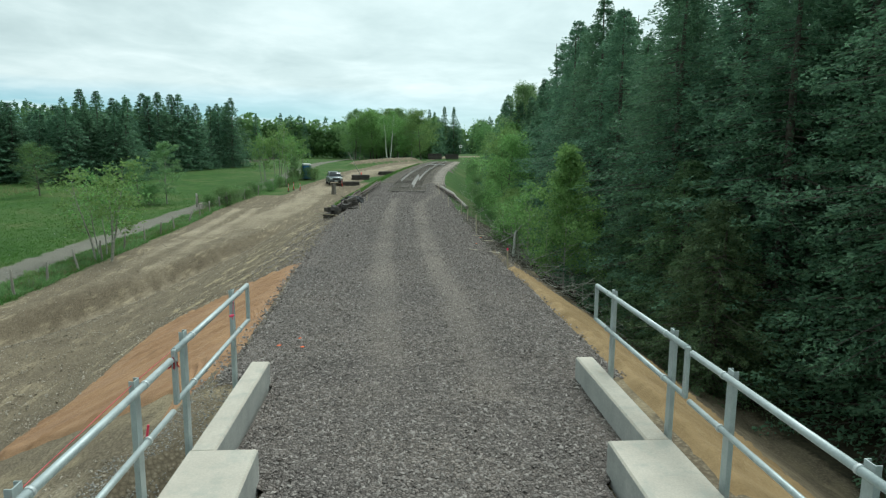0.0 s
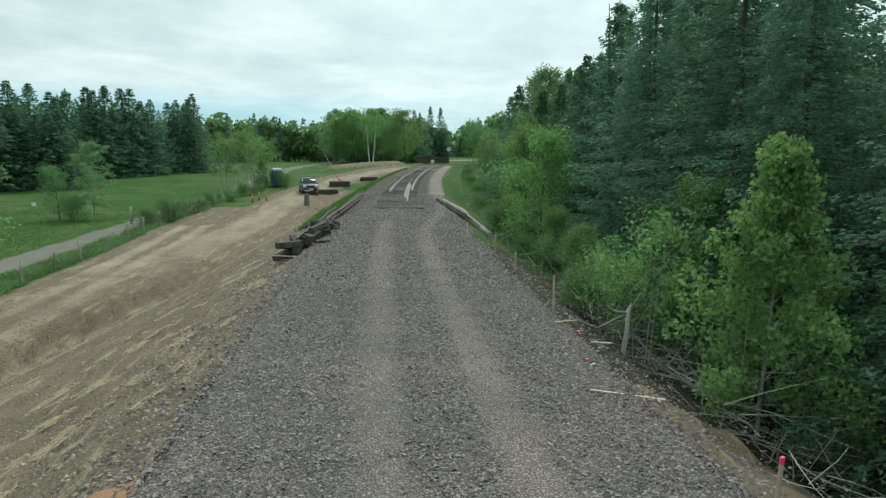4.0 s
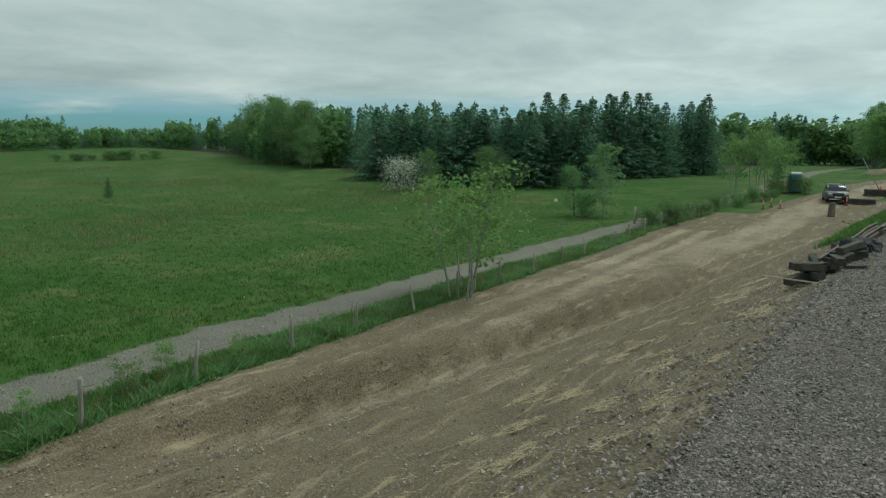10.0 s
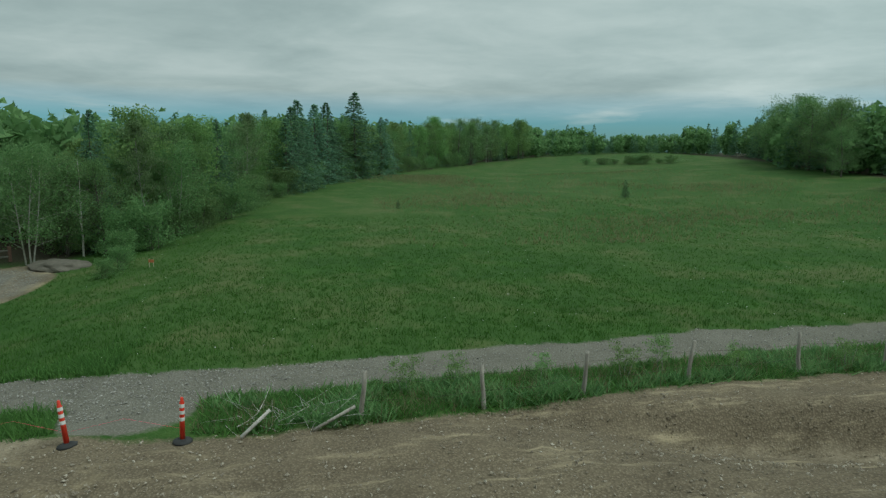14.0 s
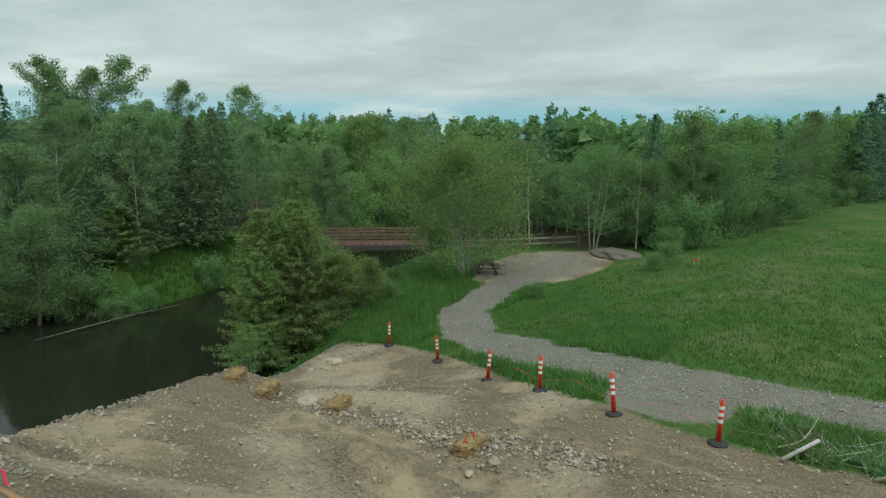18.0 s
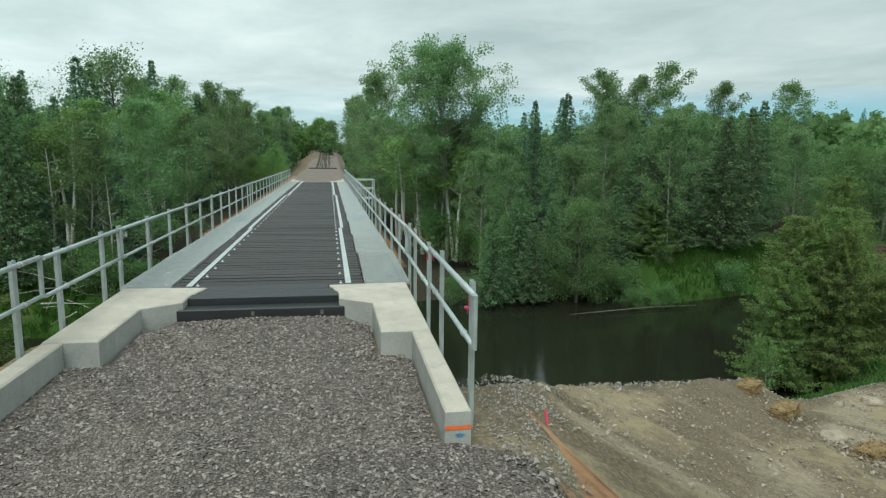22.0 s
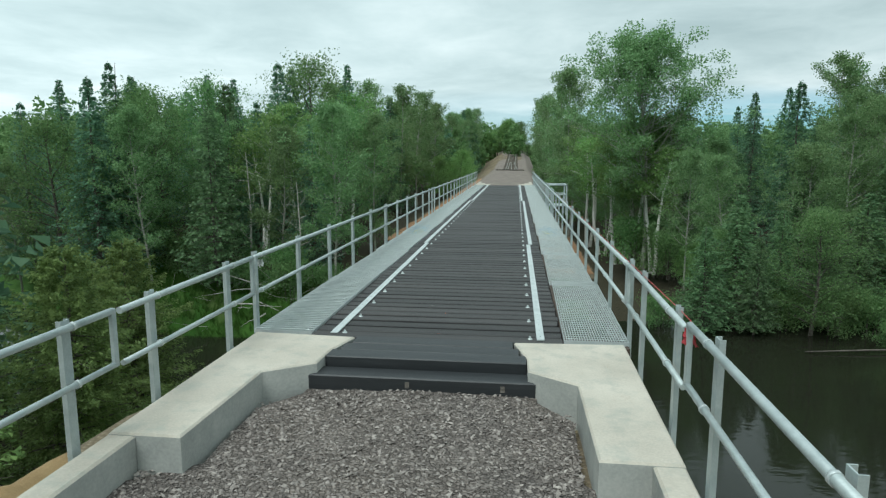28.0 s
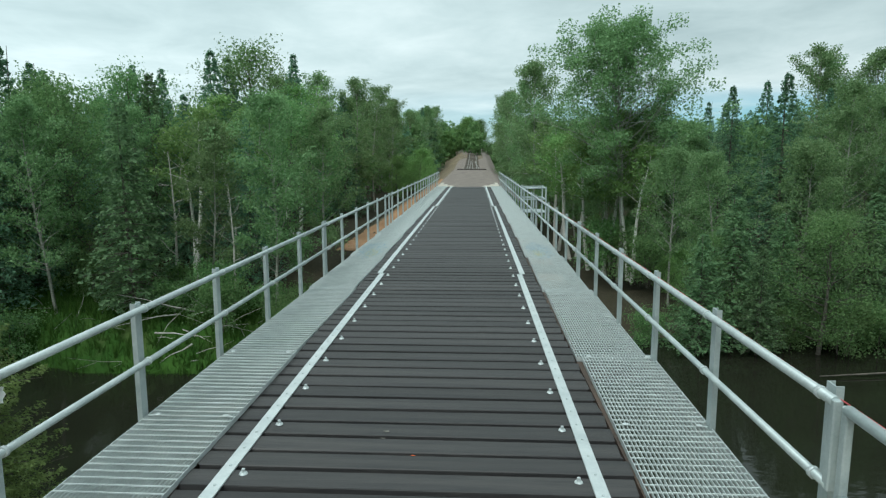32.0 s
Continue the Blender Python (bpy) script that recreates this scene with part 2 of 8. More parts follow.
BARK_WHITE = mat("white_birch_bark", (0.38, 0.37, 0.34), (0.72, 0.70, 0.65), 0.8, 5, 26, 0.3, stretch=(1, 1, 5))
BARK_PALE = mat("pale_aspen_bark", (0.17, 0.17, 0.14), (0.42, 0.41, 0.36), 0.85, 4, 24, 0.3, stretch=(1, 1, 3))
BARK_DEAD = mat("bleached_dead_wood", (0.30, 0.28, 0.25), (0.55, 0.52, 0.48), 0.85, 5, 30, 0.3)
STONE = mat("field_stone", (0.24, 0.20, 0.15), (0.43, 0.37, 0.28), 0.9, 6, 40, 0.5, vary=0.3)
STRAW = mat("straw", (0.21, 0.14, 0.06), (0.43, 0.31, 0.15), 0.9, 8, 60, 0.8)
ORANGE = mat("orange_plastic", (0.60, 0.035, 0.018), (0.78, 0.06, 0.028), 0.45, 6, 50, 0.05)
REFLECT = mat("white_reflective_band", (0.72, 0.72, 0.70), (0.84, 0.84, 0.82), 0.4, 9, 50, 0.05)
RUBBER = mat("black_rubber", (0.018, 0.018, 0.018), (0.04, 0.04, 0.04), 0.8, 6, 50, 0.2)
PAINT_ORANGE = mat("orange_marking_paint", (0.80, 0.11, 0.02), (0.95, 0.20, 0.05), 0.7, 9, 60, 0.1)
PAINT_BLUE = mat("blue_marking_paint", (0.05, 0.20, 0.36), (0.12, 0.30, 0.46), 0.7, 9, 60, 0.1)
RED_TAPE = mat("red_plastic_tape", (0.42, 0.03, 0.04), (0.62, 0.10, 0.11), 0.5, 9, 60, 0.1)
PINK = mat("pink_flagging", (0.80, 0.05, 0.12), (0.92, 0.12, 0.22), 0.6, 9, 50, 0.1)
CAR_PAINT = mat("blue_grey_car_paint", (0.17, 0.20, 0.21), (0.24, 0.27, 0.28), 0.3, 1, 80, 0.0, metal=0.5)
CAR_DARK = mat("dark_trim", (0.012, 0.012, 0.013), (0.03, 0.03, 0.03), 0.5, 4, 40, 0.05)
CAR_GLASS = mat("tinted_glass", (0.02, 0.025, 0.028), (0.035, 0.04, 0.042), 0.06, 2, 10, 0.0, rough_var=0.02)
LAMP_GLASS = mat("headlight_glass", (0.6, 0.62, 0.62), (0.75, 0.77, 0.77), 0.15, 4, 30, 0.0)
BLUE_PLASTIC = mat("blue_cabin_plastic", (0.03, 0.13, 0.30), (0.06, 0.19, 0.38), 0.5, 2, 30, 0.05)
WHITE_PAINT = mat("white_painted_board", (0.70, 0.70, 0.68), (0.82, 0.82, 0.80), 0.6, 4, 40, 0.1)

SPRUCE = leaf_mat("spruce_needles", (0.080, 0.165, 0.105), (0.205, 0.355, 0.205), 0.50)
SPRUCE_LIGHT = leaf_mat("fir_needles", (0.085, 0.15, 0.075), (0.21, 0.32, 0.15), 0.45)
CEDAR = leaf_mat("cedar_scales", (0.115, 0.185, 0.06), (0.285, 0.385, 0.13), 0.50)
LEAF = leaf_mat("aspen_leaves", (0.11, 0.20, 0.075), (0.28, 0.41, 0.19), 0.50)
LEAF_YOUNG = leaf_mat("fresh_maple_leaves", (0.115, 0.225, 0.066), (0.29, 0.45, 0.155), 0.50)
LEAF_DULL = leaf_mat("alder_leaves", (0.09, 0.18, 0.06), (0.235, 0.37, 0.145), 0.50)
BLOSSOM = leaf_mat("white_blossom", (0.10, 0.16, 0.06), (0.78, 0.79, 0.70), 0.4)
GRASS = leaf_mat("meadow_grass", (0.042, 0.112, 0.019), (0.105, 0.225, 0.042), 0.5)
GRASS_ROUGH = leaf_mat("rough_verge_grass", (0.06, 0.135, 0.032), (0.16, 0.29, 0.075), 0.5)
SEEDHEAD = leaf_mat("pinkish_seedheads", (0.13, 0.14, 0.06), (0.30, 0.25, 0.15), 0.4)
GRASS_DRY = leaf_mat("dry_grass", (0.16, 0.16, 0.07), (0.34, 0.32, 0.17), 0.4)


# ---- building tools ----
def fast_mesh(name, verts, faces, material=None, smooth=False):
    """A mesh from numpy arrays; faces is an (n, 3) or (n, 4) array of vertex numbers."""
    verts, faces = np.asarray(verts, np.float32), np.asarray(faces, np.int32)
    me = bpy.data.meshes.new(name)
    n, k = faces.shape
    me.vertices.add(len(verts))
    me.vertices.foreach_set("co", verts.ravel())
    me.loops.add(n * k)
    me.loops.foreach_set("vertex_index", faces.ravel())
    me.polygons.add(n)
    me.polygons.foreach_set("loop_start", np.arange(n, dtype=np.int32) * k)
    me.polygons.foreach_set("use_smooth", np.full(n, smooth))
    me.update(calc_edges=True)
    if material:
        me.materials.append(material)
    return me


def part(name, source, material=None, parent=None, label="", at=None):
    """Links a bmesh or a mesh as one object, under its thing or part if one is given."""
    if isinstance(source, bmesh.types.BMesh):
        me = bpy.data.meshes.new(name)
        source.to_mesh(me)
        source.free()
    else:
        me = source
    if material and not me.materials:
        me.materials.append(material)
    ob = new(name, me)
    if parent is not None:
        ob.parent = parent
    if at is not None:
        ob.matrix_basis = at
    if label:
        ob["label"] = label
    return ob


def thing(name, label, category, group="", kind="", at=None):
    ob = tagged(new(name), label, category, group, kind)
    if at is not None:
        ob.matrix_basis = at
    return ob


def add_box(bm, x0, x1, y0, y1, z0, z1, bevel=0.0):
    m = Matrix.Translation(((x0 + x1) / 2, (y0 + y1) / 2, (z0 + z1) / 2)) @ Matrix.Diagonal((x1 - x0, y1 - y0, z1 - z0, 1))
    made = bmesh.ops.create_cube(bm, size=1.0, matrix=m)
    if bevel:
        edges = list({e for v in made["verts"] for e in v.link_edges})
        bmesh.ops.bevel(bm, geom=edges, offset=bevel, segments=1, affect="EDGES", profile=0.5)
    return bm


def box(x0, x1, y0, y1, z0, z1, bevel=0.0):
    return add_box(bmesh.new(), x0, x1, y0, y1, z0, z1, bevel)


def add_tube(bm, path, radius, sides=8, caps=True):
    """A tube along a list of points; radius may be one number or one for each point."""
    pts = [Vector(p) for p in path]
    rings = []
    for i, p in enumerate(pts):
        d = (pts[min(i + 1, len(pts) - 1)] - pts[max(i - 1, 0)]).normalized()
        a = d.orthogonal().normalized() if i == 0 else (rings_axis - d * rings_axis.dot(d)).normalized()
        rings_axis = a
        b = d.cross(a)
        r = radius if isinstance(radius, (int, float)) else radius[i]
        rings.append([bm.verts.new(p + (a * math.cos(k * math.tau / sides) + b * math.sin(k * math.tau / sides)) * r) for k in range(sides)])
    for r0, r1 in zip(rings, rings[1:]):
        for k in range(sides):
            f = bm.faces.new((r0[k], r0[(k + 1) % sides], r1[(k + 1) % sides], r1[k]))
            f.smooth = True
    if caps:
        bm.faces.new(rings[0][::-1])
        bm.faces.new(rings[-1])
    return bm


def tube(path, radius, sides=8, caps=True):
    return add_tube(bmesh.new(), path, radius, sides, caps)


def add_prism(bm, outline, z0, z1):
    """An upright prism over a plan outline that runs anticlockwise."""
    low = [bm.verts.new((x, y, z0)) for x, y in outline]
    top = [bm.verts.new((x, y, z1)) for x, y in outline]
    bm.faces.new(low[::-1])
    bm.faces.new(top)
    n = len(outline)
    for i in range(n):
        bm.faces.new((low[i], low[(i + 1) % n], top[(i + 1) % n], top[i]))
    return bm


def rough_stone(seed, size, squash=0.65, detail=1):
    rnd = random.Random(seed)
    bm = bmesh.new()
    bmesh.ops.create_icosphere(bm, subdivisions=detail, radius=1)
    off = Vector((rnd.uniform(-50, 50), rnd.uniform(-50, 50), 0))
    for v in bm.verts:
        k = 0.85 + 0.30 * noise.noise(v.co * 1.1 + off)
        v.co = Vector((v.co.x * size * k, v.co.y * size * k * 0.8, v.co.z * size * k * squash))
    return bm
# ---- lie of the land ----
WATER_Z = -6.8


def sstep(a, b, v):
    k = min(1.0, max(0.0, (v - a) / (b - a)))
    return k * k * (3 - 2 * k)


def track_x(y):
    """The track bends gently east as it leaves the bridge northwards."""
    return 0.00097 * y * y if y > 0 else 0.0


def river_off(x, y):
    """Signed distance from the river's middle line, positive on the north bank."""
    mid = -16.5 + 1.2 * math.sin(x * 0.08)
    if x < -16:
        mid += (x + 16) * 0.3
        return (y - mid) * 0.958
    if x > 16:
        mid -= (x - 16) * 0.35
    return y - mid


def fence_x(y):
    return -14.6 - 0.75 * sstep(12, 22, y) + 5.5 * sstep(58, 95, y)


RIM = [(-21, -5.4, -2.9), (-20, -5.15, -4.2), (-16, -3.95, -4.2), (-12, -2.7, -3.3), (-10, -1.9, -2.9), (-8, -0.9, -2.5), (-6, 0.3, -2.0), (-4.3, 2.4, -1.2), (-3.2, 3.7, -0.7), (-2.4, 4.2, -0.5)]


def rim_at(x):
    """The platform's edge over the river: its y and its height."""
    for (a, ay, az), (b, by, bz) in zip(RIM, RIM[1:]):
        if a <= x <= b:
            k = (x - a) / (b - a)
            return ay + (by - ay) * k, az + (bz - az) * k
    return RIM[-1][1:]


def meadow_edge(x):
    """The y at which the meadow ends at the southern woods."""
    k = max(0.0, -x - 100)
    return 0.2 - (max(x, -100) + 50.7) * 0.21 + 0.42 * k + 0.0025 * k * k


def ditch_x(y):
    """The ditch between the dirt road and the scraped slope."""
    return -12.5 + 0.228 * (y - 24.4)


BERM = [(-3.5, 116.0), (-0.5, 120.5), (5.0, 128.5), (8.0, 133.5)]


def line_distance(x, y, line):
    best = 1e9
    for (ax, ay), (bx, by) in zip(line, line[1:]):
        dx, dy = bx - ax, by - ay
        k = min(1.0, max(0.0, ((x - ax) * dx + (y - ay) * dy) / (dx * dx + dy * dy)))
        best = min(best, math.hypot(x - ax - k * dx, y - ay - k * dy))
    return best


def land(x, y):
    """Height of the natural ground, without the embankment."""
    z = -3.25 + 3.0 * sstep(45, 130, y)
    k = sstep(-17, -10, x) * sstep(4, -2, x)
    z -= (2.0 - 0.4 * k) * sstep(9 - 7 * k, -6 - 4 * k, y) * sstep(40, 10, abs(x + 10))
    z -= 1.4 * sstep(9, -6, y) * (1 - sstep(40, 10, abs(x + 10)))
    if x < 0:
        far = max(0.0, -x - 55)
        z += 0.022 * far * sstep(-60, 10, y) * sstep(420, 120, far)
        z += 12.0 * sstep(90, 300, -x) * sstep(-10, -110, y)
    if y < -40:
        z += (12.0 - 8.0 * sstep(90, 20, abs(x))) * sstep(150, 420, -y)
    if y > 100:
        z += 0.4 * sstep(104, 130, y) * sstep(-12, 2, x) * sstep(60, 30, x) * sstep(200, 160, y)
    if 105 < y < 150 and -12 < x < 20:
        z += 1.0 * math.exp(-(line_distance(x, y, BERM) / 1.5) ** 2)
    if y < -22:
        z += 1.6 * sstep(-22, -36, y)
    if y < -150 and abs(x) < 40:
        z += 1.6 * sstep(-165, -205, y) * sstep(40, 12, abs(x))
    return z


def ground_z(x, y):
    z = land(x, y)
    u = x - track_x(y)
    # dirt bench with a ditch beside the embankment
    if y > -4:
        d = x - ditch_x(y)
        z -= 0.95 * math.exp(-(d / (0.42 if d < 0 else 1.8)) ** 2) * sstep(14, 22, y) * sstep(60, 46, y)
    d = river_off(x, y)
    w = 5.6 if x > -20 else 4.2
    bank = 2.4 + 1.8 * sstep(-19, -14, x) * sstep(2, -2, x) * (1 if d > 0 else 0)
    if abs(d) < w + bank:
        k = sstep(w + bank, w - 0.6, abs(d))
        z = z * (1 - k) + (WATER_Z - 1.0) * k
    # railway embankment, with a cone down to the river at each abutment
    crown = -0.42
    over = max(0.0, abs(u) - (4.9 if u < 0 and y < -30 else 3.05))
    if y > -18:
        over = math.hypot(over, max(0.0, 1.6 - y) * 1.25)
    else:
        over = math.hypot(over, max(0.0, y + 47.8) * 1.25)
    e = crown - over / (1.55 + 0.55 * sstep(0, -1, u) * sstep(0, 6, y))
    k = e - z
    if k > 0.6:
        z = e
    elif k > -0.6:
        z += (k + 0.6) ** 2 / 2.4
    # made-up platform west of the wing wall, its edge falling to the river
    if -21 < x < -2.5 and y < 9:
        ry, rz = rim_at(x)
        z += max(0.0, rz - 1.5 * sstep(3.5, 9.0, y) - z) * sstep(-13, -11, x)
        if y < ry:
            z = max(min(z, rz - (ry - y) * 0.62), WATER_Z - 1.0)
    return z


# ---- the ground: one sheet to the horizon ----
PATH_LINE = [(-6.5, 190), (-9.5, 150), (-12.2, 110), (-14.0, 88), (-16.6, 70), (-18.1, 54), (-18.5, 38), (-18.35, 22), (-17.8, 11), (-18.0, 6.3), (-20.1, 1.5), (-22.9, -2.5), (-26.3, -5.3), (-31, -6.3), (-36, -6.6), (-42, -7.0)]


def dirt_west(y):
    """Western edge of the bare earth."""
    if y > 9:
        return fence_x(y) + 0.2
    return -14.4 - 6.2 * sstep(9, -5, y)


ROAD_LINE = [(-14.2, 22), (-13.2, 32), (-11.6, 42), (-8.6, 60), (-6.6, 82), (-2.2, 100), (4.0, 116), (14.0, 132), (30, 142), (60, 150)]


def cover(x, y):
    """How much of the ground at a place is bare earth, gravel, woodland floor, packed wheel track: four numbers."""
    u = x - track_x(y)
    dirt = gravel = wood = worn = 0.0
    if -9 < y < 72 and u < 0:
        a, b = x - dirt_west(y), y + 7.6
        h = max(0.0, 4.0 - abs(a - b)) / 4.0
        e = min(min(a, b) - h * h, 1.5)
        if y > 44:
            e = min(e, -7.4 + 1.5 * sstep(58, 44, y) - u)
        dirt = max(dirt, sstep(-0.6, 0.6, e))
    if y > 22:
        d = line_distance(x, y, ROAD_LINE)
        if y > 40:
            dirt = max(dirt, sstep(3.6, 2.4, d) if y < 95 else sstep(4.8, 3.2, d))
        worn = max(worn, (0.56 + 0.3 * noise.noise(Vector((x * 0.9, y * 0.25, 6.0)))) * sstep(2.4, 1.2, d) * sstep(22, 60, y))
    if 40 < y < 92:
        dirt = max(dirt, sstep(-11.5, -10.0, u) * sstep(-5.2, -6.0, u) * sstep(92, 80, y))
    if 105 < y < 150 and -12 < x < 20:
        dirt = max(dirt, 0.9 * sstep(2.0, 0.8, line_distance(x, y, BERM)))
    if 0 < y <= 60:
        wheel = min(abs(x - (dirt_west(y) + 1.7)), abs(x - (dirt_west(y) + 3.3)))
        worn = max(worn, (0.5 + 0.35 * sstep(24, 44, y)) * sstep(0.7, 0.2, wheel) * sstep(14, 36, y) * (0.75 + 0.5 * noise.noise(Vector((x * 0.6, y * 0.3, 1.0)))))
        worn = max(worn, 0.5 * sstep(0.55, 0.1, abs(x - ditch_x(y) - 0.2)) * sstep(16, 24, y))
    if y < 12 and x < -4:
        worn = max(worn, sstep(-0.12, 0.4, noise.noise(Vector((x * 0.35, y * 0.5, 2.0)))) * 0.75 * sstep(12, 4, y))
    if abs(u) < 9 and (-1 < y < 18 or -215 < y < -46):
        dirt = max(dirt, sstep(8.6, 7.4, abs(u)))
    if x < 0 and y < 60 or x < 0:
        d = line_distance(x, y, PATH_LINE)
        wide = 1.0 + 0.15 * sstep(14, 22, y) + 0.1 * sstep(12, 2, y) + 0.45 * noise.noise(Vector((x * 0.35, y * 0.35, 4.0))) + 0.25 * noise.noise(Vector((x * 1.3, y * 1.3, 9.0)))
        gravel = max(gravel, sstep(wide + 0.5, wide - 0.4, d))
        lot = ((x + 39) / 6.5) ** 2 + ((y + 7.2) / 3.6) ** 2
        lot += 0.35 * noise.noise(Vector((x * 0.4, y * 0.5, 3.0)))
        gravel = max(gravel, sstep(1.35, 0.8, lot) * 0.5)
        dirt = max(dirt, sstep(1.35, 0.8, lot))
        if y < 9:
            gravel = max(gravel, sstep(2.4, 1.4, math.hypot(x + 16.7, (y - 7.4) * 1.2)))
    d = river_off(x, y)
    if x < -3.2 and x > -17 and 5.0 < d < 9.5:
        gravel = max(gravel, sstep(9.4, 8.0, d))
    if u > 2.3 and y > -12:
        k = sstep(30, 40, y)
        wood = sstep(2.5 + 5.5 * k, 3.1 + 6.0 * k, u)
    if d < -4.0 and abs(u) > 6:
        wood = max(wood, sstep(-8.0, -11.0, d))
    if x < 0 and d > 0:
        edge = meadow_edge(x) - 4.2
        wood = max(wood, sstep(2.0, -3.0, y - edge) * sstep(-40, -52, x))
    if y > 70 and x < -26:
        wood = max(wood, sstep(3, 8, y - (83 + max(0.0, -x - 60) * 0.32 + max(0.0, x + 42) * 2.2)))
    if y < -120:
        wood *= 0.6
    return dirt, gravel, wood, worn


def ground_mesh():
    def steps(spans):
        out = []
        for a, b, s in spans:
            n = max(1, round((b - a) / s))
            out += [a + (b - a) * i / n for i in range(n)]
        return out + [spans[-1][1]]

    xs = steps([(-1500, -420, 180), (-420, -140, 20), (-140, -60, 5), (-60, -24, 1.2), (-24, 9, 0.33), (9, 30, 1.2), (30, 120, 9), (120, 1500, 230)])
    ys = steps([(-1500, -420, 180), (-420, -120, 20), (-120, -60, 4), (-60, -26, 1.1), (-26, -9, 0.6), (-9, 48, 0.33), (48, 110, 1.0), (110, 150, 1.6), (150, 200, 5), (200, 420, 20), (420, 1500, 180)])
    nx, ny = len(xs), len(ys)
    verts = np.zeros((nx * ny, 3), np.float32)
    marks = np.zeros((nx * ny, 4), np.float32)
    i = 0
    for y in ys:
        for x in xs:
            z = ground_z(x, y)
            c = cover(x, y) if abs(x) < 330 and -330 < y < 330 else (0, 0, 0.2, 0)
            if -60 < x < 40 and -60 < y < 110:
                rough = 0.035 + 0.075 * c[0] * (1 - 0.6 * c[3]) + 0.05 * c[2]
                u = x - track_x(y)
                if y > 0 or y < -46:
                    rough *= sstep(2.7, 3.6, abs(u))
                covered = -7.9 < u < -2.7 and 3.5 < y < 16.5 or 2.6 < u < 6.9 and -1.5 < y < 15.0 or 2.6 < abs(u) < 8.4 and y < -46
                if covered:
                    rough *= 0.25
                z += rough * noise.fractal(Vector((x * 1.1, y * 1.1, 3.0)), 0.8, 2.0, 4)
                if c[0] > 0.3 and abs(u) > 3.3 and not covered:
                    if -8 < u < -3:
                        z += 0.09 * noise.noise(Vector((u * 1.3 + y * 1.1, y * 0.25 - u * 0.2, 9.0)))
                    else:
                        z += 0.07 * noise.noise(Vector((u * 1.1, y * 0.12, 5.0)))
            else:
                z += 0.25 * noise.noise(Vector((x * 0.03, y * 0.03, 1.0)))
            verts[i] = x, y, z
            marks[i] = c
            i += 1
    a = np.arange(nx * ny).reshape(ny, nx)
    faces = np.stack([a[:-1, :-1], a[:-1, 1:], a[1:, 1:], a[1:, :-1]], -1).reshape(-1, 4)
    me = fast_mesh("ground", verts, faces, smooth=True)
    for k, name in enumerate(("dirt", "gravel", "wood", "worn")):
        me.attributes.new(name, "FLOAT", "POINT").data.foreach_set("value", np.ascontiguousarray(marks[:, k]))
    return me


